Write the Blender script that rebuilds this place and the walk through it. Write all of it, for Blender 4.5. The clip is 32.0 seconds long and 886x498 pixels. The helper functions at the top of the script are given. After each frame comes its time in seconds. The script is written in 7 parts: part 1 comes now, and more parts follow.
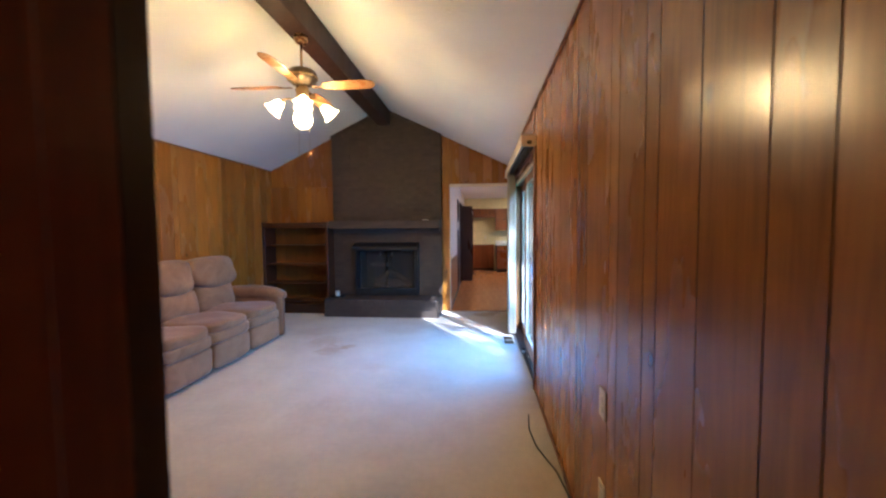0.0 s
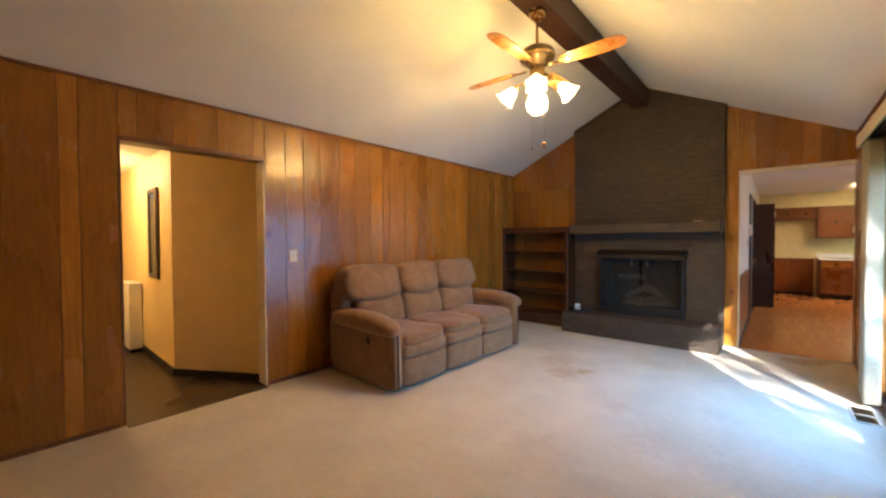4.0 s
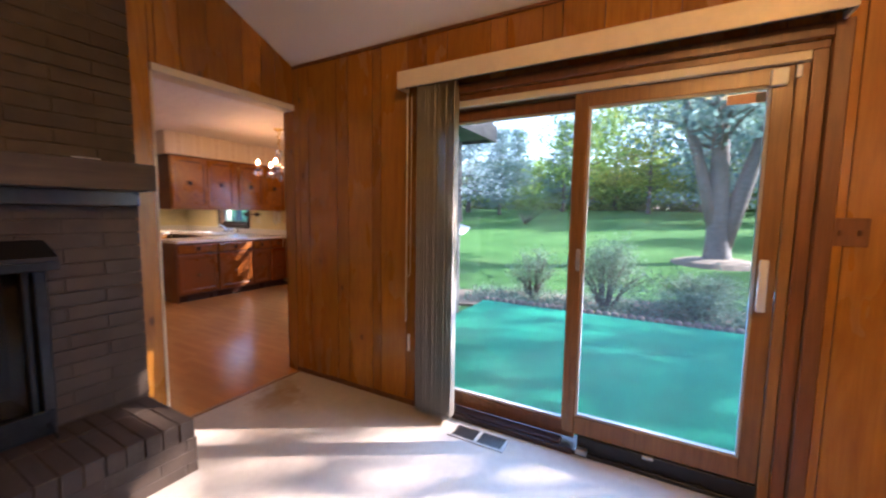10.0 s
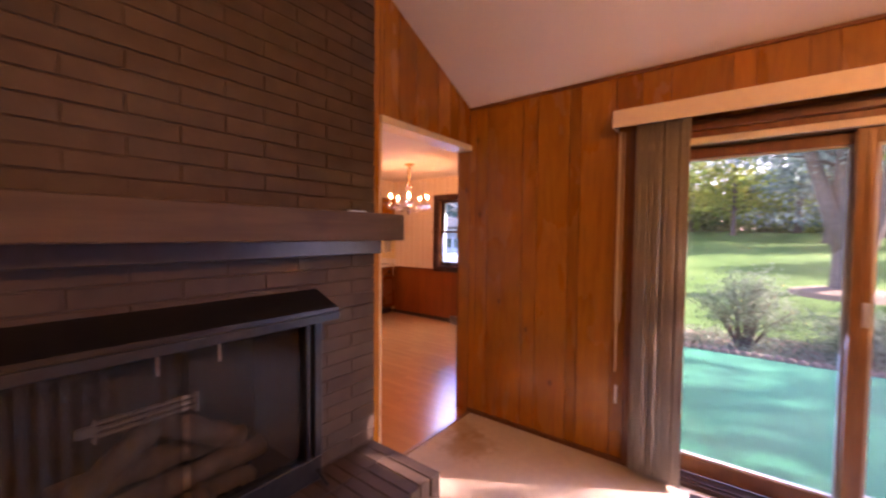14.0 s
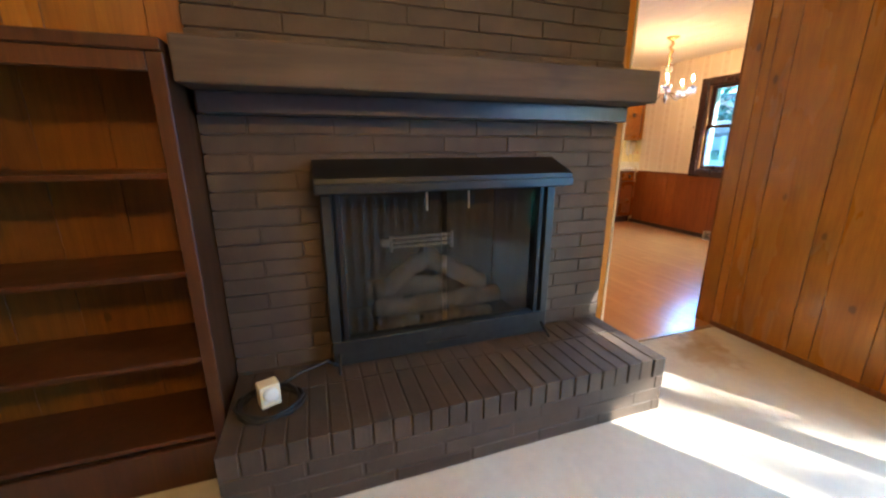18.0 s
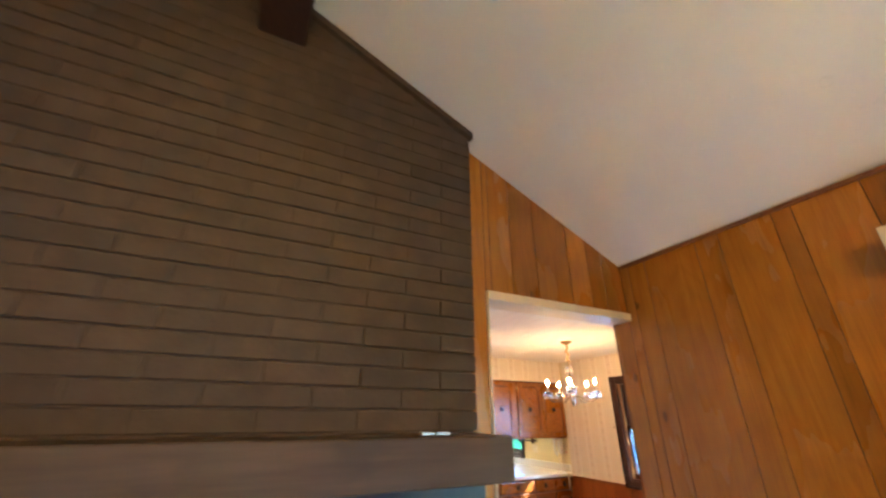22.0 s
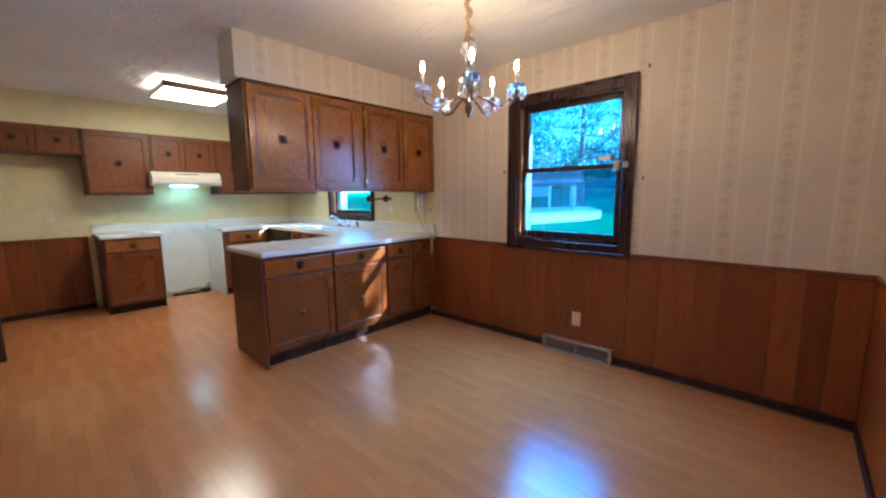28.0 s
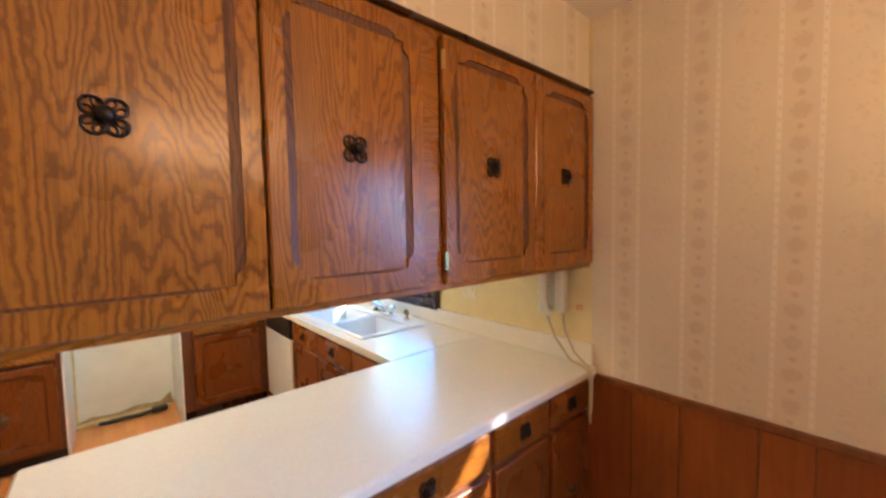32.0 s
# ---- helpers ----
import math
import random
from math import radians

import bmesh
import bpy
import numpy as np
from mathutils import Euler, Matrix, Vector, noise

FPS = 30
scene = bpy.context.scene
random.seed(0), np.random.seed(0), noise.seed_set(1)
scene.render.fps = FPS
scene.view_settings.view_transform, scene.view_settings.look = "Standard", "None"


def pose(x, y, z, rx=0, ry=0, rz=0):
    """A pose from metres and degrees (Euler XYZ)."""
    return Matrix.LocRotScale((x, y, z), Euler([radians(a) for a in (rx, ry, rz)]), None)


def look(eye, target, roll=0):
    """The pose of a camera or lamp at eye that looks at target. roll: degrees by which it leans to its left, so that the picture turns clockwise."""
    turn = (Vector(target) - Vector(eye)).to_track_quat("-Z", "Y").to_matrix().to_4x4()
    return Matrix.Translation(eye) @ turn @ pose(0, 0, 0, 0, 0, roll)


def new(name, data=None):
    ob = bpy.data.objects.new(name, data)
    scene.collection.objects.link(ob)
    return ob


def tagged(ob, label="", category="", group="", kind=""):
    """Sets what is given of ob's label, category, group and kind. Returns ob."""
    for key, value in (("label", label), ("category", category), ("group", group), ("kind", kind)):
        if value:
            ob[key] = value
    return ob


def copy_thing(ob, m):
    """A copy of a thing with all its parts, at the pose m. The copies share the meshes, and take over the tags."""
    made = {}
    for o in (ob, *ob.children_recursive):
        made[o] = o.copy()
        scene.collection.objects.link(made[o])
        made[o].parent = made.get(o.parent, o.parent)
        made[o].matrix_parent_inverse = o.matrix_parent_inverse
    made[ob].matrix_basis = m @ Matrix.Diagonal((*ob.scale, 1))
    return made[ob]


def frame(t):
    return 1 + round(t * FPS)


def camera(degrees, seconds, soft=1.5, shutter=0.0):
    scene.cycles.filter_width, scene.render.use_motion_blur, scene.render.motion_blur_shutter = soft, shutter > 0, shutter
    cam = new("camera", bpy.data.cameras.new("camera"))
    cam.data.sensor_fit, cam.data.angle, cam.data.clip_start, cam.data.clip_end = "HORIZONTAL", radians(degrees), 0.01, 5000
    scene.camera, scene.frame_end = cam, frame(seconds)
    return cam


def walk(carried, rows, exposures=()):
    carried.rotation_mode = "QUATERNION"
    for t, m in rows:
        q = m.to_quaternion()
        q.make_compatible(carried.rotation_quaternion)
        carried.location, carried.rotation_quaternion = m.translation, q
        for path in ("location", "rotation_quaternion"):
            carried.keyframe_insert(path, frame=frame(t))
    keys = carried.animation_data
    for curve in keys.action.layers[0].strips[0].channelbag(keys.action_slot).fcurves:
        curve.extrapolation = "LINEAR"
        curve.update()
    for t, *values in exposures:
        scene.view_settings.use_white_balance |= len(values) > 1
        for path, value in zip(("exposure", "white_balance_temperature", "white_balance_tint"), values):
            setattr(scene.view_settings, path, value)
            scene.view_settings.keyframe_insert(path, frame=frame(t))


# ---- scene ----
cam = camera(98.6, 32.0, 2.3, 0.5)
PATH = [
    (0, (0.106, 0.079, 1.434), (-0.086, 2.067, 1.328), -0.5),
    (0.5, (0.076, 0.216, 1.435), (-0.109, 2.205, 1.342), -0.7),
    (1, (0.054, 0.297, 1.415), (-0.224, 2.276, 1.339), -0.5),
    (1.5, (0.016, 0.375, 1.383), (-0.457, 2.318, 1.321), -0.1),
    (2, (-0.01, 0.46, 1.364), (-0.705, 2.334, 1.309), -0.3),
    (2.5, (-0.035, 0.478, 1.369), (-0.906, 2.278, 1.318), -0.3),
    (3, (-0.041, 0.495, 1.374), (-1.085, 2.2, 1.319), -0.3),
    (3.5, (-0.03, 0.552, 1.367), (-1.24, 2.145, 1.321), -0.3),
    (5.5, (-0.236, 1.49, 1.303), (-1.659, 2.894, 1.243), -0.4),
    (6, (-0.462, 1.897, 1.3), (-1.78, 3.4, 1.233), -0.5),
    (6.5, (-0.62, 2.27, 1.299), (-1.803, 3.881, 1.208), -0.4),
    (7, (-0.765, 2.601, 1.298), (-1.673, 4.379, 1.182), -0.6),
    (7.5, (-0.969, 2.823, 1.306), (-1.326, 4.787, 1.174), 0.0),
    (8, (-1.148, 3.057, 1.314), (-0.903, 5.037, 1.175), 0.3),
    (8.5, (-1.273, 3.303, 1.349), (-0.46, 5.122, 1.181), 0.4),
    (9, (-1.412, 3.545, 1.368), (-0.17, 5.102, 1.189), 0.7),
    (9.5, (-1.525, 3.799, 1.376), (0.003, 5.076, 1.198), 0.6),
    (10, (-1.564, 4.068, 1.354), (0.172, 5.043, 1.168), 0.8),
    (10.5, (-1.607, 4.291, 1.362), (0.255, 4.996, 1.171), 0.8),
    (11, (-1.667, 4.477, 1.385), (0.26, 4.979, 1.194), 0.9),
    (11.5, (-1.725, 4.624, 1.401), (0.233, 4.983, 1.204), 0.8),
    (12, (-1.78, 4.733, 1.432), (0.186, 5.043, 1.231), 0.7),
    (12.5, (-1.831, 4.812, 1.455), (0.128, 5.172, 1.266), 0.8),
    (13, (-1.911, 4.906, 1.497), (0.004, 5.458, 1.331), 0.7),
    (13.5, (-1.977, 4.923, 1.492), (-0.196, 5.825, 1.379), 0.6),
    (14, (-2.038, 4.949, 1.479), (-0.448, 6.16, 1.401), 0.5),
    (14.5, (-2.077, 4.935, 1.454), (-0.714, 6.397, 1.386), 0.4),
    (15, (-2.107, 4.914, 1.413), (-0.956, 6.548, 1.34), 0.3),
    (15.5, (-2.123, 4.875, 1.35), (-1.126, 6.605, 1.247), 0.2),
    (17.5, (-2.089, 4.807, 1.189), (-1.44, 6.631, 0.686), -0.0),
    (18, (-2.077, 4.899, 1.251), (-1.454, 6.728, 0.736), -0.1),
    (18.5, (-2.061, 4.944, 1.405), (-1.443, 6.788, 0.94), -0.2),
    (19, (-2.059, 4.946, 1.529), (-1.428, 6.833, 1.326), 0.2),
    (19.5, (-2.04, 4.944, 1.626), (-1.412, 6.84, 1.732), 0.4),
    (20, (-2.018, 4.92, 1.71), (-1.402, 6.782, 2.103), 0.2),
    (20.5, (-2.021, 4.917, 1.758), (-1.405, 6.712, 2.389), 0.0),
    (21, (-1.955, 4.944, 1.763), (-1.347, 6.686, 2.536), 0.0),
    (21.5, (-1.72, 5.023, 1.702), (-1.034, 6.718, 2.514), -0.0),
    (22, (-1.399, 5.179, 1.636), (-0.578, 6.815, 2.443), 0.2),
    (22.5, (-1.08, 5.431, 1.571), (-0.121, 7.029, 2.297), 0.3),
    (23, (-0.739, 5.687, 1.512), (0.334, 7.265, 2.112), 0.7),
    (23.5, (-0.498, 5.963, 1.496), (0.647, 7.533, 1.968), -0.9),
    (24, (-0.32, 6.233, 1.474), (0.85, 7.823, 1.795), -0.7),
    (24.5, (-0.185, 6.442, 1.437), (0.997, 8.044, 1.627), -0.9),
    (26.5, (0.054, 6.937, 1.347), (1.326, 8.478, 1.245), -0.8),
    (27, (0.082, 6.97, 1.322), (1.418, 8.45, 1.158), -0.8),
    (27.5, (0.099, 7.016, 1.316), (1.5, 8.425, 1.087), -0.7),
    (28, (0.155, 7.141, 1.311), (1.608, 8.488, 1.035), -0.6),
    (28.5, (0.3, 7.369, 1.318), (1.765, 8.696, 1.012), -0.7),
    (29, (0.436, 7.665, 1.316), (1.904, 8.988, 1.006), -0.6),
    (29.5, (0.625, 7.97, 1.331), (2.098, 9.286, 1.012), -0.6),
    (30, (0.847, 8.315, 1.367), (2.339, 9.606, 1.043), -0.5),
    (30.5, (1.084, 8.62, 1.395), (2.561, 9.93, 1.072), -0.7),
    (31, (1.299, 8.893, 1.442), (2.763, 10.222, 1.141), -0.5),
    (31.5, (1.459, 9.058, 1.492), (2.857, 10.471, 1.272), -0.5),
    (32, (1.49, 9.153, 1.549), (2.802, 10.658, 1.432), -1.1),
]
EXPOSURES = [(0, 3.4, 4600, 13), (1, 3.4, 5350, 4), (3, 3.45, 5600, 6), (6, 3.55, 6600, 8), (7, 3.5, 6900, 9), (8, 3.45, 6500, 24), (10, 2.98, 6350, 33), (12, 2.92, 6600, 41), (13, 3.05, 6500, 32),
             (14, 3.4, 8200, 72), (15, 3.75, 7000, 34), (18, 4.15, 5900, 6), (19.2, 4.4, 4850, -15), (20, 4.4, 5150, 0), (21, 4.4, 5100, -10), (22, 4.15, 5500, 5), (23, 3.8, 5700, 5), (24, 4.0, 4600, -13),
             (24.6, 3.7, 4400, -8), (27, 3.38, 4200, 0), (28.5, 3.32, 4150, 4), (30, 3.38, 5400, 17), (31, 3.3, 7000, 36), (32, 3.58, 5450, 8)]
walk(cam, [(t, look(eye, target, roll)) for t, eye, target, roll in PATH], EXPOSURES)

# ---- world and sun ----
SUN_AZ = Vector((0.629, -1.0, 0)).normalized()
SUN_EL = radians(28.8)
world = bpy.data.worlds.new("world")
scene.world = world
world.use_nodes = True
wn = world.node_tree.nodes
sky = wn.new("ShaderNodeTexSky")
sky.sky_type = "NISHITA"
sky.sun_disc = False
sky.sun_elevation = SUN_EL
sky.sun_rotation = math.atan2(SUN_AZ.x, SUN_AZ.y)
wn["Background"].inputs[1].default_value = 0.15
world.node_tree.links.new(sky.outputs[0], wn["Background"].inputs[0])
sun_data = bpy.data.lights.new("sun", "SUN")
sun_data.energy, sun_data.angle, sun_data.color = 4.2, radians(0.6), (1.0, 0.93, 0.82)
sun = new("sun", sun_data)
sun_dir = Vector((SUN_AZ.x * math.cos(SUN_EL), SUN_AZ.y * math.cos(SUN_EL), math.sin(SUN_EL)))
sun.matrix_world = look(sun_dir * 60, (0, 0, 0))

# lamp strengths, as the fixtures give them off
FAN_GLOW, CANDLE_GLOW, TUBE_GLOW, HOOD_GLOW, HALL_GLOW = 9.4, 84.0, 3.8, 1.6, 10.5
WARM, TUNGSTEN, TUBE = (1.0, 0.575, 0.165), (1.0, 0.53, 0.21), (1.0, 0.70, 0.36)


def daylight(name, at, width, height, watts, color=(0.46, 0.72, 1.0), fall=0.75):
    """Sky light entering through an opening of the east wall."""
    d = bpy.data.lights.new(name, "AREA")
    d.shape, d.size, d.size_y = "RECTANGLE", width, height
    d.energy, d.color, d.spread = watts, color, radians(140)
    ob = new(name, d)
    ob.matrix_world = look(at, (at[0] - 1, at[1], at[2] - fall))
    return ob


daylight("slider_daylight", (0.603, 4.32, 1.05), 1.50, 1.85, 4.8, (0.20, 0.52, 1.0), 0.6)
daylight("window_daylight", (3.135, 8.54, 1.49), 0.78, 1.02, 3.6, (0.34, 0.60, 1.0))
daylight("sink_daylight", (3.135, 11.57, 1.50), 0.80, 0.80, 0.6)


# ---- materials ----
class Mat:
    """A node material under construction."""

    def __init__(self, name):
        self.m = bpy.data.materials.new(name)
        self.m.use_nodes = True
        self.t = self.m.node_tree
        self.n = self.t.nodes
        self.b = self.n["Principled BSDF"]

    def add(self, kind, **values):
        node = self.n.new(kind)
        for key, value in values.items():
            setattr(node, key, value)
        return node

    def link(self, a, b):
        self.t.links.new(a, b)

    def coords(self, scale=(1, 1, 1), jitter=0.0, kind="Object"):
        c = self.add("ShaderNodeTexCoord")
        mp = self.add("ShaderNodeMapping")
        mp.inputs["Scale"].default_value = scale
        self.link(c.outputs[kind], mp.inputs["Vector"])
        if jitter:
            info = self.add("ShaderNodeObjectInfo")
            mul = self.add("ShaderNodeMath", operation="MULTIPLY")
            mul.inputs[1].default_value = jitter
            self.link(info.outputs["Random"], mul.inputs[0])
            comb = self.add("ShaderNodeCombineXYZ")
            for k in range(3):
                self.link(mul.outputs[0], comb.inputs[k])
            self.link(comb.outputs[0], mp.inputs["Location"])
        return mp.outputs[0]

    def noise(self, vec, scale, detail=4, rough=0.55, dist=0.0):
        t = self.add("ShaderNodeTexNoise")
        t.inputs["Scale"].default_value, t.inputs["Detail"].default_value = scale, detail
        t.inputs["Roughness"].default_value, t.inputs["Distortion"].default_value = rough, dist
        self.link(vec, t.inputs["Vector"])
        return t.outputs["Fac"]

    def ramp(self, fac, stops):
        r = self.add("ShaderNodeValToRGB")
        e = r.color_ramp.elements
        while len(e) < len(stops):
            e.new(0.5)
        for k, (p, c) in enumerate(stops):
            e[k].position = p
            e[k].color = (*c, 1) if len(c) == 3 else c
        self.link(fac, r.inputs[0])
        return r.outputs[0]

    def mix(self, fac, a, b, blend="MIX"):
        x = self.add("ShaderNodeMix", data_type="RGBA", blend_type=blend)
        for value, sock in ((fac, x.inputs[0]), (a, x.inputs[6]), (b, x.inputs[7])):
            if isinstance(value, (int, float)):
                sock.default_value = value
            elif isinstance(value, tuple):
                sock.default_value = (*value, 1)
            else:
                self.link(value, sock)
        return x.outputs[2]

    def math(self, op, a, b=0.0, clamp=False):
        x = self.add("ShaderNodeMath", operation=op, use_clamp=clamp)
        for value, sock in ((a, x.inputs[0]), (b, x.inputs[1])):
            if isinstance(value, (int, float)):
                sock.default_value = value
            else:
                self.link(value, sock)
        return x.outputs[0]

    def random(self):
        return self.add("ShaderNodeObjectInfo").outputs["Random"]

    def island(self):
        return self.add("ShaderNodeNewGeometry").outputs["Random Per Island"]

    def bump(self, height, strength=0.3, distance=0.01):
        x = self.add("ShaderNodeBump")
        x.inputs["Strength"].default_value, x.inputs["Distance"].default_value = strength, distance
        self.link(height, x.inputs["Height"])
        self.link(x.outputs[0], self.b.inputs["Normal"])

    def set(self, color=None, rough=None, metal=None, coat=None, spec=None, **rest):
        for value, key in ((color, "Base Color"), (rough, "Roughness"), (metal, "Metallic"), (coat, "Coat Weight"), (spec, "Specular IOR Level")):
            if value is None:
                continue
            if isinstance(value, tuple):
                self.b.inputs[key].default_value = (*value, 1)
            elif isinstance(value, (int, float)):
                self.b.inputs[key].default_value = value
            else:
                self.link(value, self.b.inputs[key])
        for key, value in rest.items():
            self.b.inputs[key.replace("_", " ")].default_value = value
        return self


def plain(name, color, rough=0.5, metal=0.0, var=0.12, scale=30, bump=0.05, coat=0.0):
    """A painted or moulded surface with slight mottling and fine relief."""
    m = Mat(name)
    v = m.coords()
    n = m.noise(v, scale, 5)
    big = m.noise(v, scale * 0.12, 3)
    dark = tuple(c * (1 - var) for c in color)
    light = tuple(min(1, c * (1 + var)) for c in color)
    c1 = m.ramp(n, [(0.3, dark), (0.7, light)])
    c2 = m.mix(m.math("MULTIPLY", big, 0.5), c1, dark)
    m.set(c2, m.ramp(big, [(0.3, (rough * 0.85,) * 3), (0.7, (min(1, rough * 1.15),) * 3)]), metal, coat)
    if bump:
        m.bump(n, bump, 0.004)
    return m.m


def panel_wood(name, dark, mid, light, rough=0.34, knots=True):
    """Varnished board with grain along z, a flame figure, knots, and a tone of its own for every board."""
    m = Mat(name)
    v = m.coords((1, 1, 0.07), 17.0)
    grain = m.noise(v, 34, 6, 0.6, 0.8)
    fine = m.noise(m.coords((1, 1, 0.02), 17.0), 160, 3)
    broad = m.noise(m.coords((1, 1, 0.3), 9.0), 2.6, 4)
    g = m.mix(0.35, grain, fine)
    c = m.ramp(g, [(0.25, dark), (0.5, mid), (0.75, light)])
    tone = m.ramp(m.random(), [(0.0, (0.74, 0.70, 0.62)), (0.35, (0.92, 0.90, 0.87)), (0.7, (1.0, 1.0, 0.99)), (1.0, (1.16, 1.15, 1.12))])
    c = m.mix(1.0, c, tone, "MULTIPLY")
    c = m.mix(m.math("MULTIPLY", broad, 0.7), c, m.mix(1.0, c, (0.60, 0.52, 0.44), "MULTIPLY"))
    field = m.noise(m.coords((1, 1, 0.16), 13.0), 3.4, 2, 0.4, 0.3)
    flame = m.math("MULTIPLY", m.math("ADD", m.math("SINE", m.math("MULTIPLY", field, 130.0)), 1.0), 0.5)
    c = m.mix(m.math("MULTIPLY", m.math("POWER", flame, 3.0), 0.15), c, m.mix(1.0, c, (0.55, 0.44, 0.36), "MULTIPLY"))
    cloud = m.ramp(m.noise(m.coords((1, 1, 0.55), 4.0), 5.5, 3, 0.6, 1.2), [(0.56, (0, 0, 0)), (0.78, (0.38, 0.38, 0.38))])
    c = m.mix(cloud, c, m.mix(1.0, c, (0.58, 0.48, 0.40), "MULTIPLY"))
    if knots:
        sep = m.add("ShaderNodeSeparateXYZ")
        m.link(m.coords((1, 1, 0.60), 5.0), sep.inputs[0])
        flat = m.add("ShaderNodeCombineXYZ")
        m.link(m.math("ADD", sep.outputs[0], sep.outputs[1]), flat.inputs[0])
        m.link(sep.outputs[2], flat.inputs[1])
        vo = m.add("ShaderNodeTexVoronoi", voronoi_dimensions="2D")
        vo.inputs["Scale"].default_value = 3.1
        m.link(flat.outputs[0], vo.inputs["Vector"])
        chosen = m.add("ShaderNodeSeparateColor")
        m.link(vo.outputs["Color"], chosen.inputs[0])
        near = m.math("ADD", vo.outputs["Distance"], m.math("MULTIPLY", m.math("SUBTRACT", grain, 0.5), 0.09))
        some = m.math("GREATER_THAN", chosen.outputs[0], 0.74)
        halo = m.ramp(near, [(0.04, (0.34, 0.34, 0.34)), (0.24, (0, 0, 0))])
        core = m.ramp(near, [(0.030, (1, 1, 1)), (0.055, (0, 0, 0))])
        c = m.mix(m.math("MULTIPLY", halo, some), c, m.mix(1.0, c, (0.62, 0.50, 0.40), "MULTIPLY"))
        c = m.mix(m.math("MULTIPLY", m.math("MULTIPLY", core, some), 0.8), c, tuple(d * 0.30 for d in dark))
    m.set(c, m.ramp(broad, [(0.3, (rough - 0.06,) * 3), (0.7, (rough + 0.1,) * 3)]), spec=0.55)
    wavy = m.noise(m.coords((1, 1, 0.05), 9.0), 11.0, 1)
    m.bump(m.math("ADD", m.math("MULTIPLY", grain, 0.025), wavy), 0.20, 0.012)
    return m.m


def oak(name, dark, mid, light, rough=0.36, along="z"):
    """Stained oak: contour bands stretched along one axis, with fine pores and wear."""
    m = Mat(name)
    sc = {"z": (1, 1, 0.16), "x": (0.16, 1, 1), "y": (1, 0.16, 1)}[along]
    field = m.noise(m.coords(sc, 11.0), 5.0, 2.0, 0.4, 0.2)
    zig = m.noise(m.coords(tuple(1.0 if k == 1 else 0.5 for k in sc), 11.0), 46, 3)
    field = m.math("ADD", field, m.math("MULTIPLY", zig, 0.034))
    bands = m.math("MULTIPLY", m.math("ADD", m.math("SINE", m.math("MULTIPLY", field, 310.0)), 1.0), 0.5)
    pores = m.noise(m.coords(tuple(1.0 if k == 1 else 0.03 for k in sc), 3.0), 260, 4)
    c = m.ramp(bands, [(0.08, dark), (0.34, mid), (0.9, light)])
    c = m.mix(0.35, c, m.ramp(field, [(0.3, mid), (0.7, light)]))
    c = m.mix(m.ramp(pores, [(0.48, (0, 0, 0)), (0.66, (0.4, 0.4, 0.4))]), c, tuple(k * 0.6 for k in dark))
    wear = m.noise(m.coords((1, 1, 1), 4.0), 3.0, 4)
    c = m.mix(m.math("MULTIPLY", wear, 0.30), c, dark)
    m.set(c, m.ramp(wear, [(0.3, (rough - 0.08,) * 3), (0.7, (rough + 0.12,) * 3)]), spec=0.5)
    m.bump(m.mix(0.5, bands, pores), 0.10, 0.002)
    return m.m


def glow(name, color, strength):
    m = Mat(name)
    m.set((0.9, 0.88, 0.82), 0.4, Emission_Strength=strength)
    m.b.inputs["Emission Color"].default_value = (*color, 1)
    return m.m


def glass(name, tint=(1, 1, 1), rough=0.0, dust_glare=0.0, gloss=0.9):
    """A thin pane: mostly clear, with a faint mirror and a dusty film that adds veiling glare."""
    m = Mat(name)
    tr = m.add("ShaderNodeBsdfTransparent")
    tr.inputs[0].default_value = (*tint, 1)
    gl = m.add("ShaderNodeBsdfGlossy")
    gl.inputs["Roughness"].default_value = rough
    fr = m.add("ShaderNodeLayerWeight")
    fr.inputs[0].default_value = 0.5
    mirror = m.math("ADD", m.math("MULTIPLY", m.math("POWER", fr.outputs["Facing"], 5.0), 0.7), 0.035)
    mx = m.add("ShaderNodeMixShader")
    m.link(m.math("MULTIPLY", mirror, gloss), mx.inputs[0])
    m.link(tr.outputs[0], mx.inputs[1])
    m.link(gl.outputs[0], mx.inputs[2])
    out = mx.outputs[0]
    # pale film for dirt on the glass and for glare over the view
    if dust_glare:
        film = m.add("ShaderNodeBsdfTranslucent")
        film.inputs[0].default_value = (*(0.8 * k for k in tint), 1)
        cover = m.add("ShaderNodeMixShader")
        m.link(m.math("MULTIPLY", m.noise(m.coords(), 2.0, 4), dust_glare * 2), cover.inputs[0])
        m.link(out, cover.inputs[1])
        m.link(film.outputs[0], cover.inputs[2])
        out = cover.outputs[0]
    m.link(out, m.n["Material Output"].inputs[0])
    return m.m


M = {}
M["panel"] = panel_wood("knotty_panelling", (0.272, 0.108, 0.012), (0.396, 0.169, 0.018), (0.486, 0.219, 0.024), 0.25)
M["wainscot"] = panel_wood("wainscot_panelling", (0.225, 0.062, 0.009), (0.320, 0.093, 0.013), (0.390, 0.120, 0.018), 0.32, False)
M["trim"] = panel_wood("stained_trim", (0.10, 0.035, 0.010), (0.20, 0.075, 0.020), (0.28, 0.11, 0.03), 0.36, False)
M["gold_trim"] = panel_wood("golden_oak_frame", (0.19, 0.088, 0.022), (0.29, 0.140, 0.038), (0.37, 0.190, 0.055), 0.32, False)
M["floor_edge"] = plain("tan_laminate_edge", (0.30, 0.19, 0.09), 0.55, var=0.3, scale=15)
